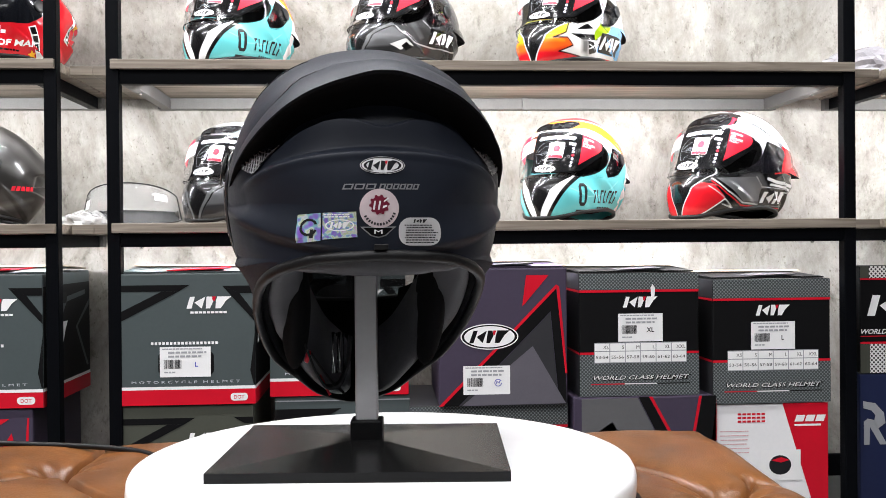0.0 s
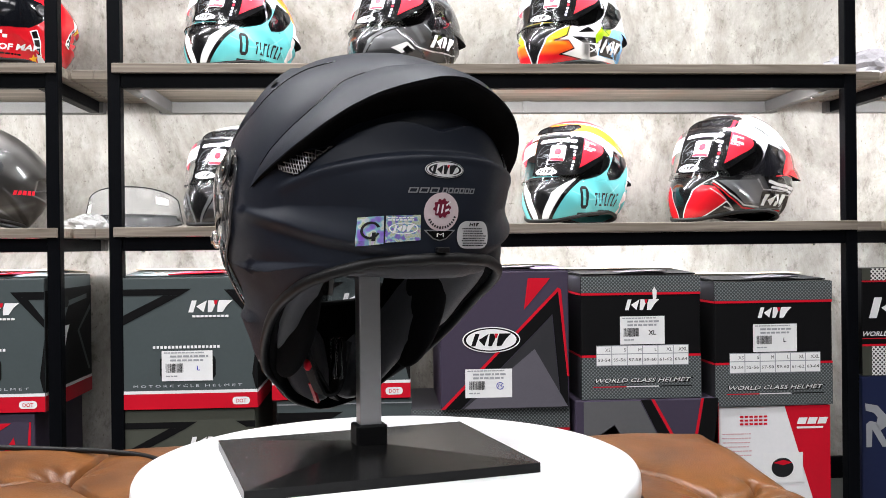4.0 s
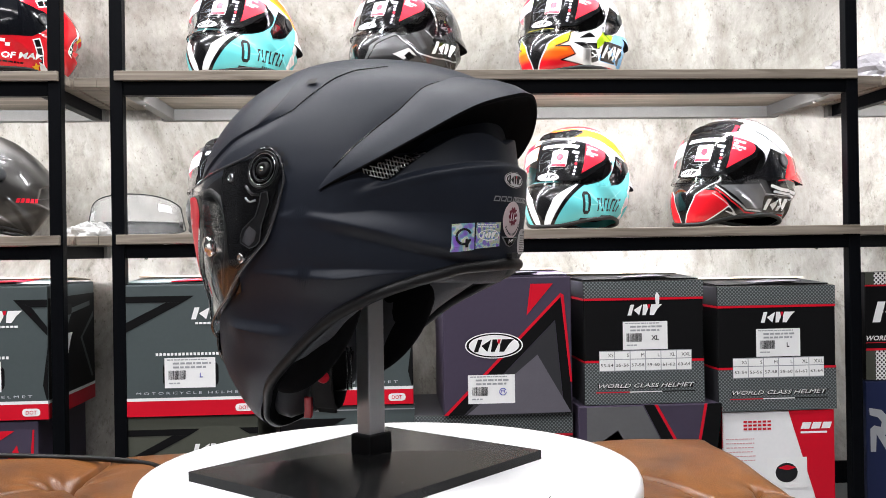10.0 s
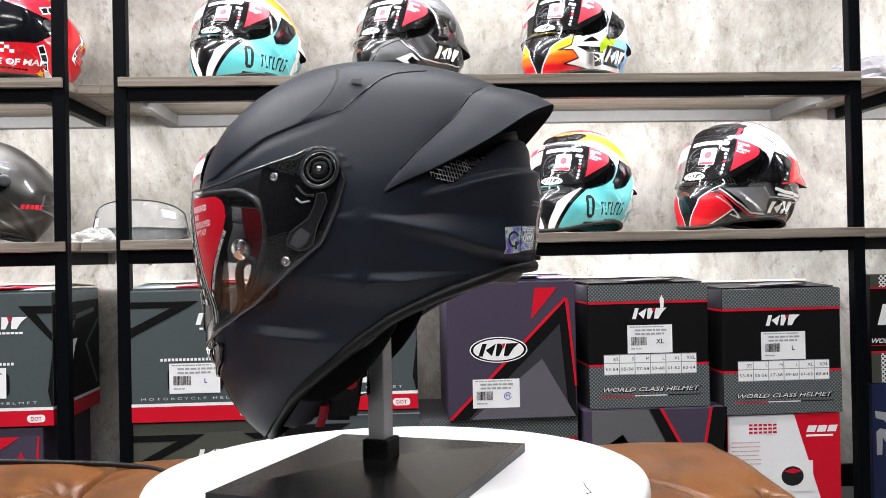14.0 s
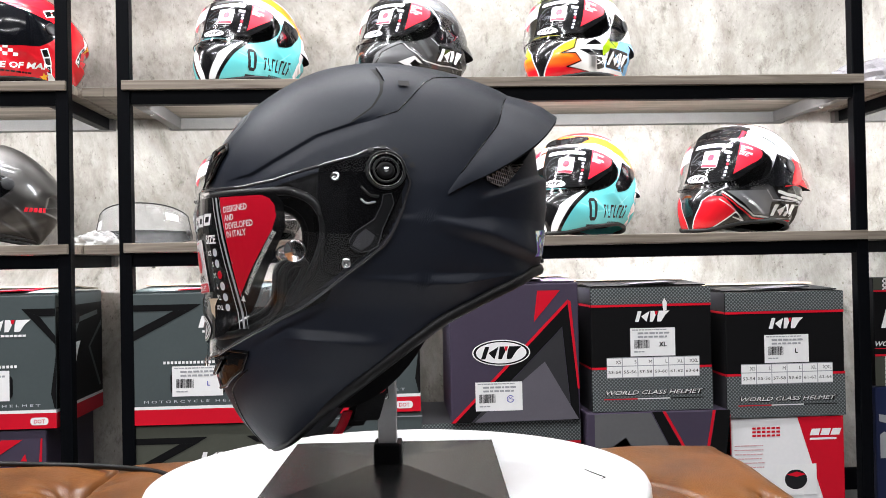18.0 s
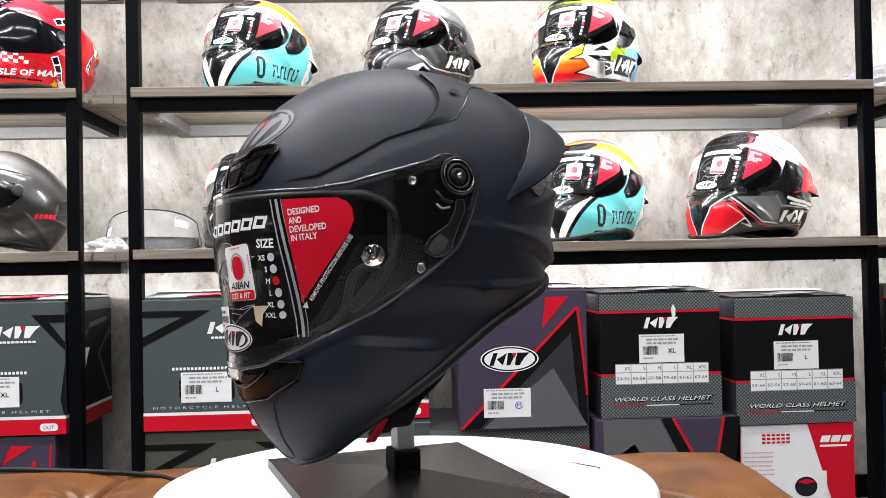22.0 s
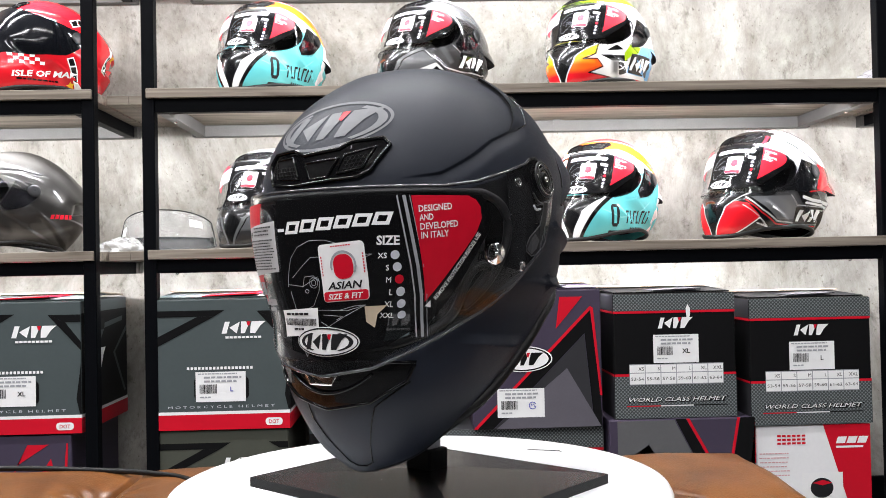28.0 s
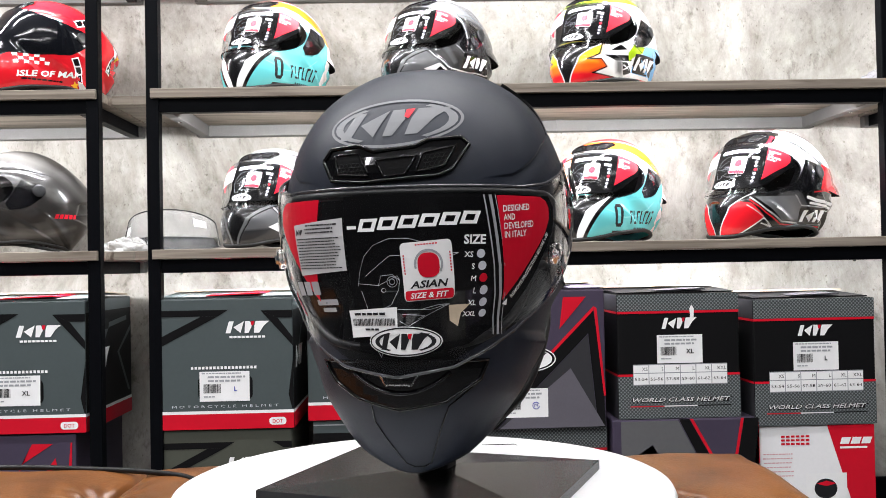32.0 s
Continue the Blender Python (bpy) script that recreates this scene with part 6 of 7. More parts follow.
put(e, w, "slogan", [], INK_W, texts=[write("WORLD CLASS HELMET", 0.002, 0.105, 0.20, 0.012, 0.02, 0.3, 0, "l")])
e, w, h = carton(1.1915, 1.48, 0.0, 0.360, FRONT + 0.03, 0.085, NAVY, "navy blue carton with a grey curved mark on the floor", False)
put(e, w, "curved_mark", [[(0.008, 0.292), (0.040, 0.286), (0.062, 0.262), (0.066, 0.236), (0.046, 0.222), (0.036, 0.240), (0.040, 0.256), (0.030, 0.268), (0.009, 0.274)], [(0.010, 0.182), (0.010, 0.240), (0.020, 0.248), (0.036, 0.244), (0.070, 0.182), (0.052, 0.182), (0.026, 0.226), (0.024, 0.182)]], INK_G, "grey curved mark")

# ---- helmets on the shelves ----
TILT = pose(0, 0.095, -0.080) @ pose(0, 0, 0, 33, 0, 0)
RV, RF, RP = shell_mesh(340, 190)
RA = np.array(RV)
tc, ts_ = math.cos(radians(33)), math.sin(radians(33))
CX, CY, CZ = np.abs(RA[:, 0]), RA[:, 1] * tc - RA[:, 2] * ts_ + 0.095, RA[:, 1] * ts_ + RA[:, 2] * tc - 0.080
RIM_LINE = tube(RP[-1][::2] + np.array([0, 0, -0.001]), 0.005, True, 8)
LV, LF, _ = shell_mesh(72, 36, -0.026, False, 0.004, 0.008, True)


def enamel(name, color, metal=0.0, rough=0.22):
    return mat(name, color, rough, metal, vary=0.04, scale=20, coat=0.6)


E_BLACK, E_WHITE, E_RED = enamel("black_enamel", (0.004, 0.004, 0.0045)), enamel("white_enamel", (0.78, 0.78, 0.78)), enamel("red_enamel", (0.60, 0.012, 0.02))
E_AMBER, E_SKY = enamel("amber_enamel", (0.88, 0.42, 0.012)), enamel("sky_blue_enamel", (0.20, 0.45, 0.75))
VEE = ([-0.02, 0.0, 0.017, 0.030, 0.060, 0.074, 0.085, 0.097, 0.105], [0.002, 0.004, 0.006, 0.010, 0.024, 0.028, 0.040, 0.053, 0.064])


def margin(kind, data):
    """How far each vertex lies inside an outline: a closed shape or a stroke in (length, height), or the vee or fan of the chin."""
    if kind == "vee":
        low, high = data
        wide = np.interp(CZ, *VEE) + low + (high - low) * np.clip(CZ / 0.1, 0, 1)
        return np.minimum(np.minimum(wide - CX, (CY - 0.05) * 0.5), 0.112 - CZ)
    if kind == "fan":
        return np.minimum(np.minimum(np.interp(CZ, [-0.02, 0.012, 0.096, 0.11], [data[0] - 0.012, data[0], data[1], data[1] + 0.008]) - CX, (CY - 0.05) * 0.5), 0.112 - CZ)
    pts = data if kind == "area" else data[1]
    best = np.full(len(CY), 9.0)
    for k in range(len(pts) if kind == "area" else len(pts) - 1):
        (ay, az), (by, bz) = pts[k], pts[(k + 1) % len(pts)]
        L = (by - ay) ** 2 + (bz - az) ** 2
        t = np.clip(((CY - ay) * (by - ay) + (CZ - az) * (bz - az)) / max(L, 1e-12), 0, 1)
        best = np.minimum(best, np.hypot(CY - ay - t * (by - ay), CZ - az - t * (bz - az)))
    return np.where(inside(pts, CY, CZ), best, -best) if kind == "area" else data[0] / 2 - best


def lacquer(name, ground, layers, rough=0.2, metal=0.0):
    """Glossy paint: each layer's colour covers what lies inside its outline."""
    m = mat(name, ground, rough, metal, vary=0.0, coat=0.6)
    t = m.node_tree
    b = t.nodes["Principled BSDF"]
    last = None
    for k, (colour, soft) in enumerate(layers):
        at, r, mix = t.nodes.new("ShaderNodeAttribute"), t.nodes.new("ShaderNodeMapRange"), t.nodes.new("ShaderNodeMix")
        at.attribute_name, mix.data_type = "paint_%d" % k, "RGBA"
        r.inputs["From Min"].default_value, r.inputs["From Max"].default_value = -soft, soft
        t.links.new(at.outputs["Fac"], r.inputs["Value"])
        t.links.new(r.outputs[0], mix.inputs["Factor"])
        mix.inputs["A"].default_value = (*ground, 1)
        mix.inputs["B"].default_value = (*colour, 1)
        if last:
            t.links.new(last, mix.inputs["A"])
        last = mix.outputs["Result"]
    if last:
        t.links.new(last, b.inputs["Base Color"])
    return m


def shelf_helmet(x, y, z, face, design, label, extra=None, size=1.0):
    e = thing("racing_helmet", pose(x, y, z, 0, 0, 180 - face) @ Matrix.Scale(size, 4), label, "helmet", "helmets on the shelves")
    sh = part("outer_shell", (RV, RF), design["coat"], e, design["shell"], True, TILT)
    for k, layer in enumerate(design["layers"]):
        sh.data.attributes.new("paint_%d" % k, "FLOAT", "POINT").data.foreach_set("value", margin(*layer[:2]).astype(np.float32))
    part("liner", (LV, LF), LINING_SHADE, e, "", True, TILT)
    part("lower_rim", RIM_LINE, RUBBER, e, "black edge trim", True, TILT)

    def share(src, parent, name, material=None, first=False):
        o = new(name, src.data)
        o.parent = parent
        if first:
            o.matrix_basis = TILT
        if material:
            o.material_slots[0].link = "OBJECT"
            o.material_slots[0].material = material
        return o
    v = share(vis, e, "visor", design.get("visor"), True)
    v.visible_shadow = False
    if design.get("wing", True):
        sp = share(spoiler, e, "spoiler", design["tail"], True)
        for o in spoiler.children:
            share(o, sp, o.name.split(".")[0])
    bv = share(vent, e, "brow_vent", None, True)
    for o in [c for c in vent.children if not c.name.startswith("honeycomb")]:
        share(o, bv, o.name.split(".")[0])
    if design.get("film", True):
        f = share(film, e, "film", None, True)
        for o in film.children:
            if o.name.split(".")[0] in ("red_panel", "fit_sticker", "sticker_band", "sticker_shape", "sticker_text", "size_dot", "size_title", "name_block", "oval_mark", "mark_print", "paper_label", "line_drawing", "panel_text"):
                share(o, f, o.name.split(".")[0])
    for sg in (-1, 1):
        c, c2 = on_side(sg, 0.016, 0.267, 0.0045, False), on_side(sg, 0.016, 0.267, 0.02, False)
        mm = TILT @ Matrix.Translation(c) @ Vector(c2 - c).to_track_quat("Z", "Y").to_matrix().to_4x4()
        part("pivot_ring", lathe([(0.0, 0.001), (0.006, 0.002), (0.009, 0.0012), (0.0135, 0.002), (0.016, 0.0)], 24), GREYP, e, "", True, mm)
        print_on("pivot_plate", [[(0.064, 0.268), (0.03, 0.279), (0.015, 0.279), (0.003, 0.270), (0.002, 0.256), (0.012, 0.226), (0.024, 0.210), (0.045, 0.192), (0.062, 0.20)]], lambda u, q, s2=sg: on_side(s2, u, q, 0.0015, False), GLOSS, e, "", step=0.02, m=TILT)
    if extra:
        extra(e)
    return e


def flank(off=0.0007, sign=-1):
    """Length (u, towards the rear) and height (v) over the shelf, laid on the left flank."""
    def place(u, v):
        yy, zz = -u - 0.095, v + 0.080
        y, z = yy * tc + zz * ts_, -yy * ts_ + zz * tc
        return on_side(sign, y, z, off)
    return place


def side_print(e, name, polys, material, label="", texts=(), off=0.0007):
    return print_on(name, polys, flank(off), material, e, label, texts, 0.012, TILT)


def flank_mark(u, v, w, h, dark=True):
    def add(e):
        light, red = emblem(u, v, w, h, 0.25)
        if dark:
            side_print(e, "mark_field", [rect(u - w * 0.58, v - h * 0.72, u + w * 0.62, v + h * 0.72)], E_BLACK, "", (), 0.0005)
        side_print(e, "maker_mark", light, INK_W, "white block mark", (), 0.0012)
    return add


def side_print_fwd(e, name, polys, material, label):
    return side_print(e, name, [[(u - 0.058, v - 0.004) for u, v in q] for q in polys], material, label)


def sponsor(e):
    """Dark block numeral and bars on the turquoise chin."""
    side_print_fwd(e, "block_numeral", [[(u, v) for u, v in q] for q in ([(-0.048, 0.040), (-0.036, 0.040), (-0.031, 0.048), (-0.053, 0.048)], [(-0.053, 0.086), (-0.031, 0.086), (-0.036, 0.094), (-0.048, 0.094)], [(-0.053, 0.048), (-0.046, 0.048), (-0.046, 0.086), (-0.053, 0.086)], [(-0.038, 0.048), (-0.031, 0.048), (-0.031, 0.086), (-0.038, 0.086)], [(-0.055, 0.024), (-0.029, 0.024), (-0.029, 0.031), (-0.055, 0.031)])], INK_D, "dark block mark")
    side_print_fwd(e, "sponsor_mark", [q for k in range(7) for q in ([(-0.008 + 0.0135 * k, 0.048), (-0.004 + 0.0135 * k, 0.048), (-0.004 + 0.0135 * k, 0.079), (-0.008 + 0.0135 * k, 0.079)], [(-0.004 + 0.0135 * k, 0.048 if k % 2 else 0.074), (0.002 + 0.0135 * k, 0.048 if k % 2 else 0.074), (0.002 + 0.0135 * k, 0.053 if k % 2 else 0.079), (-0.004 + 0.0135 * k, 0.053 if k % 2 else 0.079)])] + [rect(0.010 + 0.008 * k, 0.032, 0.0155 + 0.008 * k, 0.039) for k in range(7)], INK_D, "dark sponsor bars")


P_BLACK, P_WHITE, P_RED, P_TURQ = (0.004, 0.004, 0.0045), (0.78, 0.78, 0.78), (0.60, 0.010, 0.018), (0.13, 0.55, 0.57)
P_ORANGE, P_AMBER, P_LIME, P_SKY = (0.85, 0.13, 0.012), (0.88, 0.40, 0.012), (0.42, 0.66, 0.015), (0.20, 0.45, 0.75)
P_GREY, P_SILVER, P_DARK, P_MAROON = (0.11, 0.113, 0.118), (0.48, 0.48, 0.49), (0.030, 0.031, 0.033), (0.11, 0.02, 0.02)


def design(name, ground, layers, tail, shell, rough=0.2, metal=0.0, **more):
    """A paint scheme: layers are (kind, outline, colour, softness), later ones over earlier ones."""
    return dict(coat=lacquer(name, ground, [(q[2], q[3] if len(q) > 3 else 0.0007) for q in layers], rough, metal), layers=layers, tail=tail, shell=shell, **more)


CYAN = design("turquoise_white_lacquer", P_TURQ, [
    ("area", [(0.2, 0.175), (-0.04, 0.165), (-0.2, 0.135), (-0.2, 0.3), (0.2, 0.3)], P_WHITE),
    ("area", [(0.2, 0.222), (0.05, 0.226), (0.0, 0.198), (-0.06, 0.165), (-0.14, 0.118), (-0.15, 0.150), (-0.08, 0.195), (0.0, 0.238), (0.06, 0.256), (0.2, 0.256)], P_ORANGE),
    ("area", [(0.2, 0.222), (0.05, 0.226), (0.0, 0.198), (-0.06, 0.165), (-0.14, 0.118), (-0.14, 0.126), (-0.06, 0.177), (0.0, 0.204), (0.05, 0.230), (0.2, 0.227)], P_AMBER, 0.004),
    ("area", [(0.10, 0.270), (-0.02, 0.262), (-0.09, 0.225), (-0.05, 0.224), (0.02, 0.248), (0.10, 0.256)], P_RED, 0.004),
    ("area", [(-0.085, 0.150), (-0.115, 0.150), (-0.075, 0.03), (-0.06, -0.01), (-0.035, -0.01), (-0.055, 0.06)], P_WHITE),
    ("line", (0.003, [(0.13, 0.078), (0.085, 0.058), (0.03, 0.064), (-0.02, 0.098)]), (0.22, 0.66, 0.68)),
    ("fan", (0.028, 0.073), P_BLACK), ("fan", (0.020, 0.063), P_WHITE), ("vee", (0.0, 0.0), P_BLACK),
    ("area", [(0.2, 0.006), (-0.2, 0.010), (-0.2, -0.05), (0.2, -0.05)], P_BLACK)], E_WHITE, "turquoise, white and orange painted shell")
GREYD = design("grey_silver_lacquer", P_DARK, [
    ("area", [(0.2, 0.225), (-0.14, 0.17), (-0.14, 0.3), (0.2, 0.3)], P_GREY, 0.004),
    ("area", [(0.06, 0.252), (-0.05, 0.228), (-0.10, 0.19), (-0.06, 0.255), (0.04, 0.275)], P_WHITE),
    ("area", [(0.20, 0.105), (0.115, 0.098), (0.085, 0.070), (0.130, 0.048), (0.2, 0.04)], P_GREY, 0.003),
    ("area", [(0.100, 0.108), (0.040, 0.118), (0.012, 0.094), (0.058, 0.066), (0.075, 0.080)], (0.060, 0.060, 0.060), 0.012),
    ("area", [(0.080, 0.112), (0.065, 0.114), (0.035, 0.078), (0.045, 0.072)], P_GREY, 0.003),
    ("line", (0.0032, [(0.112, 0.106), (0.100, 0.088), (0.068, 0.062), (0.0, 0.056), (-0.09, 0.060)]), P_SILVER),
    ("line", (0.0022, [(0.045, 0.118), (0.012, 0.096), (0.010, 0.066), (-0.085, 0.078)]), P_SILVER),
    ("area", [(0.128, 0.052), (0.090, 0.070), (0.066, 0.052), (0.082, 0.056), (0.100, 0.040)], P_WHITE),
    ("area", [(0.100, 0.050), (0.088, 0.062), (0.072, 0.048), (0.086, 0.040)], P_BLACK),
    ("vee", (0.006, 0.016), P_BLACK), ("vee", (0.004, 0.012), P_GREY), ("vee", (0.0, 0.0), P_BLACK),
    ("area", [(-0.2, 0.022), (0.02, 0.022), (0.2, 0.006), (0.2, -0.03), (-0.2, -0.03)], P_BLACK)], E_BLACK, "dark grey painted shell with silver lines", 0.25, 0.2)
FIRE = design("lime_orange_lacquer", P_WHITE, [
    ("area", [(0.2, 0.120), (0.111, 0.110), (0.126, 0.082), (0.150, 0.066), (0.126, 0.068), (0.114, 0.050), (0.142, 0.034), (0.084, 0.028), (0.15, -0.03), (0.2, -0.03)], P_RED),
    ("area", [(0.2, 0.120), (0.111, 0.110), (0.126, 0.082), (0.150, 0.066), (0.126, 0.068), (0.114, 0.050), (0.150, 0.037), (0.2, 0.037)], P_ORANGE, 0.006),
    ("area", [(0.2, 0.120), (0.111, 0.110), (0.126, 0.082), (0.150, 0.066), (0.135, 0.060), (0.2, 0.060)], P_AMBER, 0.006),
    ("area", [(0.2, 0.120), (0.111, 0.110), (0.126, 0.082), (0.158, 0.072), (0.2, 0.072)], P_LIME, 0.003),
    ("line", (0.0030, [(0.111, 0.110), (0.127, 0.081), (0.152, 0.067), (0.126, 0.0685), (0.113, 0.050), (0.142, 0.034), (0.084, 0.026)]), P_BLACK),
    ("area", [(0.100, 0.090), (0.070, 0.108), (0.050, 0.098)], P_BLACK), ("area", [(0.118, 0.079), (0.041, 0.085), (0.030, 0.072), (0.088, 0.066)], P_BLACK),
    ("area", [(0.090, 0.068), (0.070, 0.069), (0.062, 0.030), (0.084, 0.038)], (0.18, 0.18, 0.18), 0.006), ("area", [(0.072, 0.066), (0.045, 0.068), (0.030, 0.044), (0.060, 0.034)], P_BLACK),
    ("line", (0.0030, [(0.066, 0.058), (0.040, 0.050)]), P_WHITE), ("line", (0.0030, [(0.064, 0.047), (0.036, 0.060)]), P_WHITE),
    ("area", [(0.035, 0.112), (-0.028, 0.107), (0.010, 0.090), (0.025, 0.084), (0.040, 0.070), (0.046, 0.090)], P_LIME),
    ("area", [(-0.010, 0.112), (-0.14, 0.125), (-0.14, 0.040), (0.030, 0.044), (0.026, 0.060), (0.0, 0.090)], P_SKY), ("line", (0.0025, [(0.040, 0.113), (0.0, 0.094), (0.028, 0.060), (0.030, 0.040)]), P_BLACK),
    ("area", [(0.030, 0.040), (-0.2, 0.044), (-0.2, -0.03), (0.060, -0.03)], P_WHITE), ("area", [(0.0, 0.034), (-0.2, 0.036), (-0.2, -0.03), (0.02, -0.03)], P_RED),
    ("area", [(0.2, 0.232), (-0.06, 0.240), (-0.14, 0.19), (-0.05, 0.218), (0.2, 0.218)], P_LIME), ("area", [(0.03, 0.262), (-0.08, 0.238), (-0.10, 0.250), (0.0, 0.280)], P_BLACK),
    ("vee", (0.003, 0.004), P_SILVER), ("vee", (0.0, 0.0), P_BLACK),
    ("area", [(0.095, 0.012), (-0.09, 0.014), (-0.08, -0.03), (0.11, -0.03)], P_BLACK)], E_SKY, "lime, orange, red, white and black shell")
RACE = design("red_black_white_lacquer", P_BLACK, [
    ("area", [(0.2, 0.205), (0.02, 0.150), (-0.17, 0.120), (-0.17, 0.3), (0.2, 0.3)], P_GREY, 0.003),
    ("area", [(0.09, 0.205), (0.02, 0.155), (-0.05, 0.165), (-0.05, 0.185), (0.02, 0.205)], (0.36, 0.36, 0.37), 0.020),
    ("area", [(0.045, 0.245), (0.0, 0.228), (-0.05, 0.190), (-0.10, 0.150), (-0.13, 0.165), (-0.07, 0.215), (0.0, 0.258)], P_WHITE),
    ("line", (0.005, [(0.030, 0.236), (-0.02, 0.206), (-0.07, 0.165), (-0.11, 0.135)]), P_GREY), ("line", (0.003, [(0.020, 0.222), (-0.03, 0.190), (-0.08, 0.150)]), P_BLACK),
    ("area", [(0.2, 0.212), (0.06, 0.215), (0.02, 0.246), (0.06, 0.262), (0.2, 0.25)], P_BLACK), ("line", (0.004, [(0.095, 0.212), (0.055, 0.218), (0.035, 0.236), (0.0, 0.218), (-0.05, 0.180)]), P_SILVER),
    ("line", (0.003, [(0.070, 0.214), (0.046, 0.236), (0.040, 0.222)]), P_RED), ("area", [(0.055, 0.262), (-0.04, 0.248), (-0.10, 0.205), (-0.12, 0.28), (0.05, 0.30)], P_MAROON),
    ("area", [(0.075, 0.262), (0.030, 0.254), (0.020, 0.264), (0.06, 0.272)], P_WHITE),
    ("area", [(-0.06, 0.172), (-0.2, 0.150), (-0.2, 0.095), (-0.10, 0.108), (-0.045, 0.112)], P_RED), ("line", (0.003, [(-0.02, 0.106), (-0.06, 0.110), (-0.15, 0.100)]), P_RED),
    ("area", [(0.121, 0.096), (0.034, 0.097), (0.014, 0.074), (0.014, 0.044), (0.064, 0.042)], P_GREY), ("area", [(0.060, 0.092), (0.030, 0.096), (0.012, 0.074), (0.012, 0.044), (0.040, 0.046)], (0.20, 0.20, 0.205), 0.016),
    ("area", [(0.093, 0.084), (0.080, 0.077), (0.082, 0.070), (0.030, 0.043), (0.064, 0.062), (0.068, 0.068)], P_WHITE),
    ("line", (0.0032, [(0.128, 0.094), (0.102, 0.066), (0.064, 0.039), (0.0, 0.034), (-0.095, 0.033)]), P_SILVER), ("line", (0.0030, [(0.130, 0.088), (0.104, 0.060), (0.066, 0.033), (0.0, 0.028), (-0.095, 0.027)]), P_RED),
    ("line", (0.0026, [(0.034, 0.098), (0.014, 0.075), (-0.09, 0.070)]), P_SILVER), ("line", (0.007, [(0.0, 0.094), (-0.030, 0.087), (-0.12, 0.080)]), P_WHITE), ("line", (0.005, [(-0.010, 0.081), (-0.12, 0.071)]), P_WHITE),
    ("area", [(0.2, 0.095), (0.130, 0.082), (0.108, 0.051), (0.113, 0.045), (0.149, 0.010), (0.16, -0.03), (0.2, -0.03)], P_RED), ("line", (0.0022, [(0.138, 0.077), (0.109, 0.050)]), P_SILVER),
    ("line", (0.0026, [(0.148, 0.011), (0.108, 0.048), (0.084, 0.025), (0.112, 0.036)]), P_WHITE),
    ("vee", (0.002, 0.003), P_SILVER), ("vee", (0.0, 0.0), P_BLACK)], E_RED, "red, black, grey and white shell")
ISLE = design("signal_red_lacquer", P_RED, [
    ("area", [(0.10, 0.025), (-0.03, 0.02), (-0.06, 0.0), (-0.06, -0.03), (0.1, -0.03)], P_BLACK), ("vee", (0.0, 0.0), P_BLACK)], E_RED, "glossy red shell with white and black figures",
    film=False, wing=False, visor=mat("smoked_visor", (0.004, 0.0045, 0.006), 0.10, vary=0, spec=0.35))
# dark grey with soft-edged paler patches on crown and flank, black below
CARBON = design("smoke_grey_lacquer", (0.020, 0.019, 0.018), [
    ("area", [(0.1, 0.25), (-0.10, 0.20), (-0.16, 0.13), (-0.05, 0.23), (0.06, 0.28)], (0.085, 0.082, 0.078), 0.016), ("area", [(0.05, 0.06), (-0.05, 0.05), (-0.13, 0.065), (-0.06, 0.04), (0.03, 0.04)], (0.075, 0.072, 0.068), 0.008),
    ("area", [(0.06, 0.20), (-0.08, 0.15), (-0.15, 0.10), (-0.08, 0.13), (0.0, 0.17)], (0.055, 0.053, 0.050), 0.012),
    ("area", [(0.08, 0.03), (-0.14, 0.04), (-0.16, -0.02), (0.08, -0.02)], P_BLACK, 0.004)], STEEL, "dark grey shell with soft paler patches and a red stripe", 0.34, 0.15, film=False, wing=False)


def isle_art(e):
    side_print(e, "side_text", [], INK_W, "white side writing", [write("ISLE OF MAN", -0.035, 0.058, 0.15, 0.014, 0.03, 0.15, 4)], 0.001)
    side_print(e, "text_shadow", bars(-0.10, 0.038, 0.01, 0.045, 1), E_BLACK)
    side_print(e, "checks", [rect(-0.115 + 0.011 * j, 0.078 + 0.009 * r, -0.105 + 0.011 * j, 0.086 + 0.009 * r) for r in range(3) for j in range(7 - r) if (j + r) % 2 == 0], INK_W, "white chequers")
    for pu, pv, tn in ((0.030, 0.070, -70), (0.135, 0.110, 60), (0.06, 0.20, 15)):
        c, s = math.cos(radians(tn)), math.sin(radians(tn))

        def q(pts, g=1.0):
            return [(pu + g * (c * a - s * b), pv + g * (s * a + c * b)) for a, b in pts]
        leg = [(-0.035, 0.009), (0.0, 0.010), (0.028, 0.004), (0.046, 0.016), (0.044, -0.004), (0.026, -0.006), (0.0, -0.008), (-0.035, -0.010)]
        side_print(e, "white_figure", [q(leg, 1.0)], INK_W, "white figure outline", (), 0.0008)
        side_print(e, "black_figure", [q([(-0.032, 0.006), (-0.014, 0.007), (-0.016, -0.006), (-0.032, -0.007)]), q([(-0.010, 0.007), (0.006, 0.006), (0.004, -0.005), (-0.012, -0.006)]), q([(0.010, 0.005), (0.024, 0.001), (0.022, -0.004), (0.008, -0.005)])], E_BLACK, "", (), 0.0012)
        side_print(e, "yellow_star", [q([(0.030 + (0.011 if k % 2 else 0.005) * math.cos(k * math.pi / 5), -0.014 + (0.011 if k % 2 else 0.005) * math.sin(k * math.pi / 5)) for k in range(10)])], E_AMBER, "yellow star", (), 0.0012)


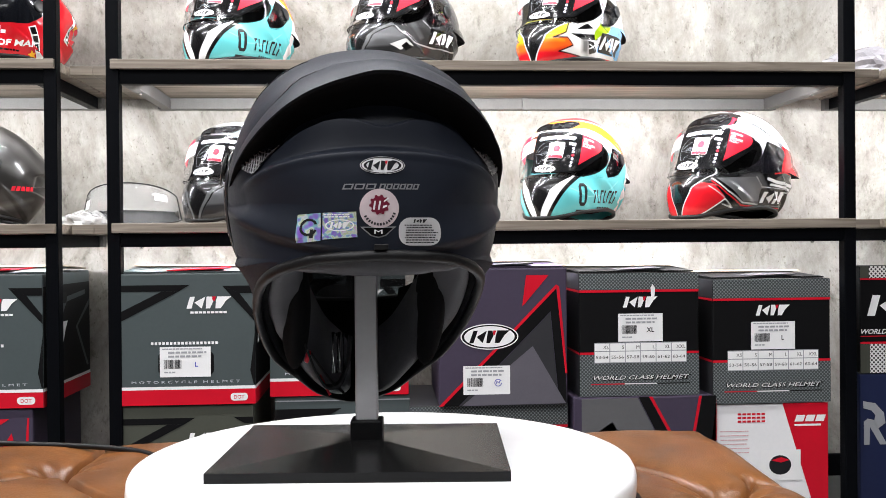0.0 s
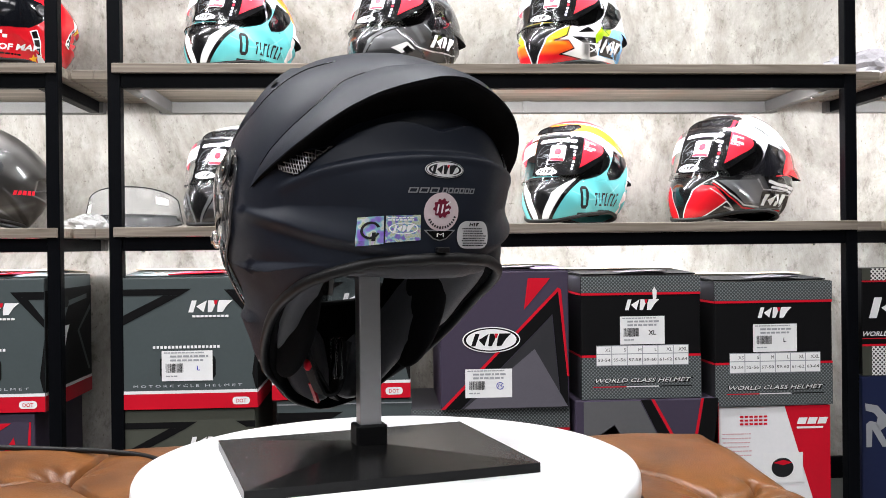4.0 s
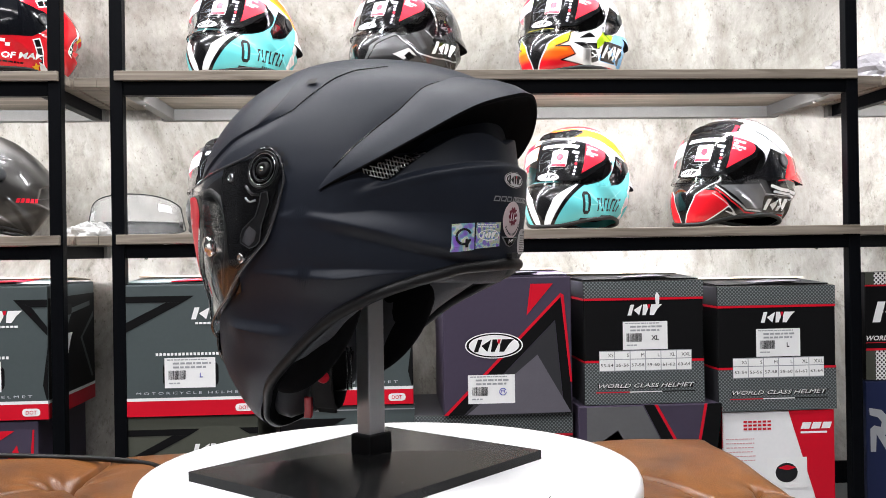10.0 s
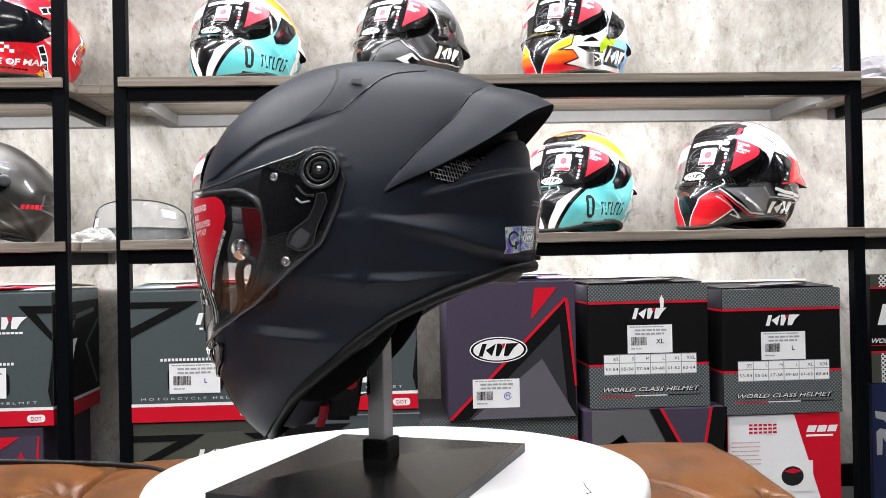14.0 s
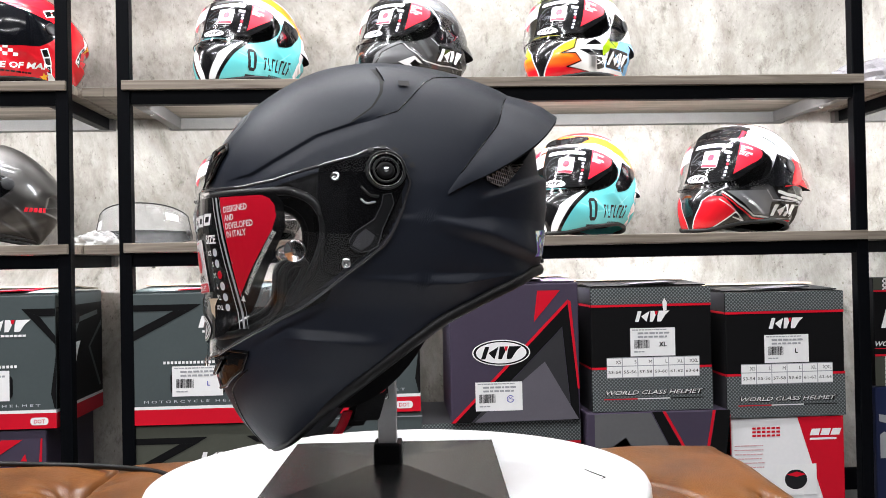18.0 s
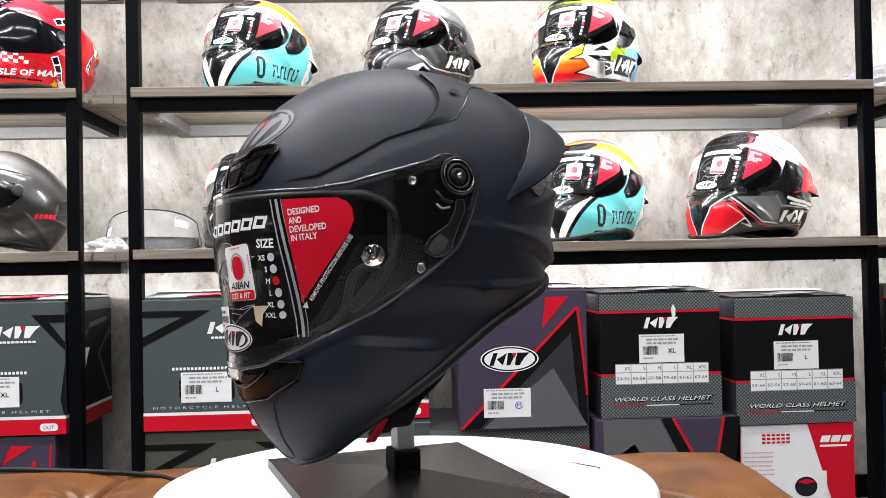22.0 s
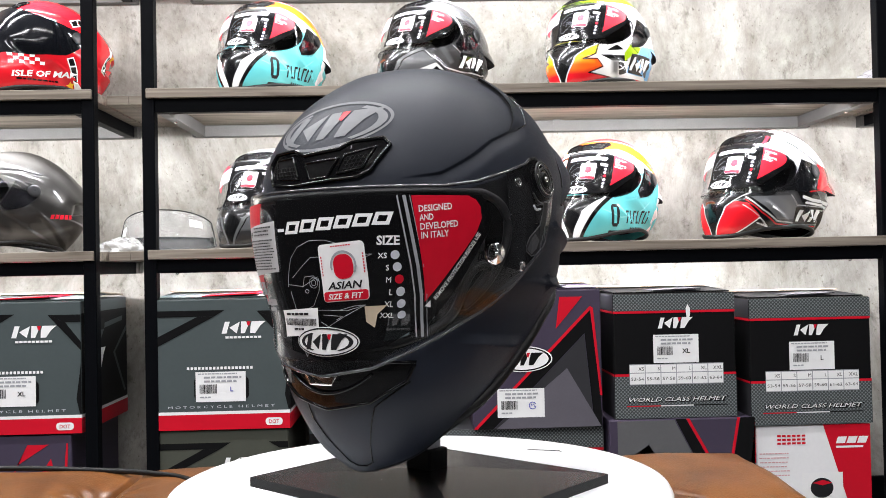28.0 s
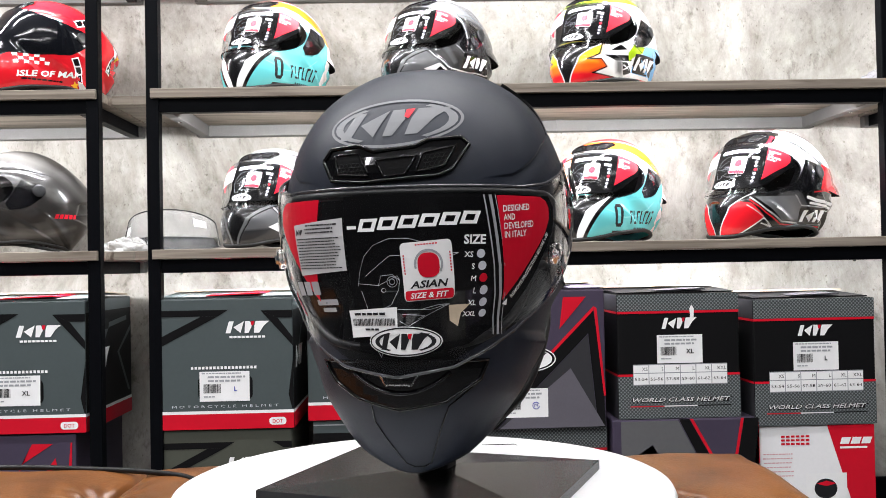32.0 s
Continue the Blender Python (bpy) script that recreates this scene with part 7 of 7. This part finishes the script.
S1, S2, SY = 1.135, 0.751, 1.535
shelf_helmet(-0.373, SY, S1, 25, CYAN, "turquoise and white racing helmet on the upper shelf", sponsor)
shelf_helmet(0.048, SY, S1, 40, GREYD, "dark grey and silver racing helmet on the upper shelf", flank_mark(0.028, 0.081, 0.085, 0.030))
shelf_helmet(0.484, SY, S1, 39, FIRE, "lime, orange and red racing helmet on the upper shelf", flank_mark(0.022, 0.068, 0.080, 0.032, True), 1.03)
shelf_helmet(-0.378, SY, S2, 25, GREYD, "dark grey and white racing helmet on the lower shelf")
shelf_helmet(0.492, SY, S2, 38, CYAN, "turquoise, white and orange racing helmet on the lower shelf", sponsor, 1.04)
shelf_helmet(0.912, SY, S2, 58, RACE, "red, black and white racing helmet on the lower shelf", flank_mark(0.036, 0.052, 0.088, 0.026), 1.11)
shelf_helmet(-0.955, SY - 0.02, S1, 42, ISLE, "glossy red helmet with dark visor and white figures", isle_art)
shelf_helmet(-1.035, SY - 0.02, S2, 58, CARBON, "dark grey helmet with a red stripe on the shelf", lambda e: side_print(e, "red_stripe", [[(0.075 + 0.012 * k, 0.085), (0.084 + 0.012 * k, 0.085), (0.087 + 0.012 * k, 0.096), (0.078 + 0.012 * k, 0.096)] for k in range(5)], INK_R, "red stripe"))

# spare visor in clear wrap, and plastic bags
e = thing("spare_visor", pose(-0.657, 1.635, S2), "spare clear visor in plastic wrap standing on the shelf", "visor")
WRAP = mat("shiny_clear_wrap", (0.93, 0.94, 0.95), 0.05, vary=0, bump=1.0, bscale=30, spec=0.8)
WRAP.node_tree.nodes["Principled BSDF"].inputs["Transmission Weight"].default_value = 0.93


def bowed(t, v, off=0.0):
    """The spare visor's surface: t runs from end to end, v from foot to top."""
    q = t * 1.25
    top = 0.108 - 0.034 * abs(t) ** 2.2
    foot = 0.002 + 0.012 * abs(t) ** 3
    r = 1 - 0.10 * v + off
    return (0.128 * r * math.sin(q) / math.sin(1.25), -0.115 * r * math.cos(q) - 0.004, foot + (top - foot) * v)


ts2 = np.linspace(-1, 1, 61)
pane = [grid(np.array([[bowed(t, v, o) for t in ts2] for v in np.linspace(0, 1, 14)]), flip=f) for o, f in ((0.0, False), (-0.016, True))]
o = part("visor_pane", joined(*pane), WRAP, e, "clear curved pane", True)
o.visible_shadow = False
part("visor_rim", tube([bowed(t, 1.0) for t in ts2] + [bowed(t, 0.0) for t in ts2[::-1]], 0.0017, True, 6), GREYP, e, "dark visor rim", True)
part("seal_band", grid(np.array([[bowed(t, v, -0.022 + 0.004 * k) for t in np.linspace(-0.96, 0.96, 50)] for k, v in enumerate((0.02, 0.18, 0.34 ))])), GLOSS, e, "dark sealing band", True)
for t0, t1, v0, v1 in ((0.48, 0.72, 0.62, 0.82), (-0.86, -0.70, 0.42, 0.70)):
    part("paper_label", grid(np.array([[bowed(t, v, 0.004) for t in np.linspace(t0, t1, 6)] for v in (v0, v1)])), PAPER, e, "small white label", True)
for t0 in (-0.9, 0.9):
    c, c2 = Vector(bowed(t0, 0.28, 0.004)), Vector(bowed(t0, 0.28, 0.3))
    part("pivot_disc", lathe([(0.0, 0.003), (0.006, 0.003), (0.008, 0.0)], 20), ZINC, e, "", True, Matrix.Translation(c) @ (c2 - c).to_track_quat("Z", "Y").to_matrix().to_4x4())


def crumpled(name, m, sx, sy, sz, material, label, seed):
    bm = bmesh.new()
    bmesh.ops.create_icosphere(bm, subdivisions=4, radius=1.0)
    for v in bm.verts:
        p = v.co.copy()
        k = 1 + 0.28 * noise.noise(p * 2.2 + Vector((seed, 0, 0))) + 0.14 * abs(noise.noise(p * 6 + Vector((0, seed, 0))))
        v.co = Vector((p.x * sx * k, p.y * sy * k, max(0.0, p.z) * sz * k))
    return tagged(obj(name, bm, material, smooth=False, m=m), label, "bag")


CLING = mat("grey_plastic_bag", (0.30, 0.29, 0.31), 0.12, vary=0.2, scale=40)
crumpled("plastic_bag", pose(1.305, 1.55, S1), 0.13, 0.10, 0.075, CLING, "crumpled grey plastic bag on the shelf", 3.1)
crumpled("plastic_wrap", pose(-0.742, 1.49, S2), 0.055, 0.05, 0.035, HAZE, "crumpled clear plastic wrap on the shelf", 7.4)


# ---- motion ----
TURN = [(0, 0.00), (1, 4.36), (2, 8.69), (3, 13.77), (3.5, 16.51), (5.5, 27.68), (6, 30.28), (7, 35.17), (8, 40.23), (9, 45.34), (10, 50.48), (11, 55.53), (12, 60.63), (13, 65.58), (14, 70.68), (14.5, 73.24), (16.5, 83.34), (17, 85.92), (18, 91.16), (19, 96.43), (20, 101.49), (21, 106.40), (22, 111.17), (23, 115.92), (24, 120.85), (25, 125.87), (25.5, 128.32), (27.5, 138.21), (28, 140.71), (29, 145.72), (30, 150.60), (31, 155.55), (32, 160.45)]


def motions():
    rows = [(t, a) for t, a in TURN if t not in (3.5, 14.5, 16.5, 25.5)]
    walk(disc, [(t, pose(0, 0, 0.057, 0, 0, a)) for t, a in rows])
    walk(stand, [(t, pose(0, 0, DISC, 0, 0, a)) for t, a in rows])
    walk(helmet, [(t, pose(0, 0, DISC, 0, 0, a)) for t, a in rows])


motions()
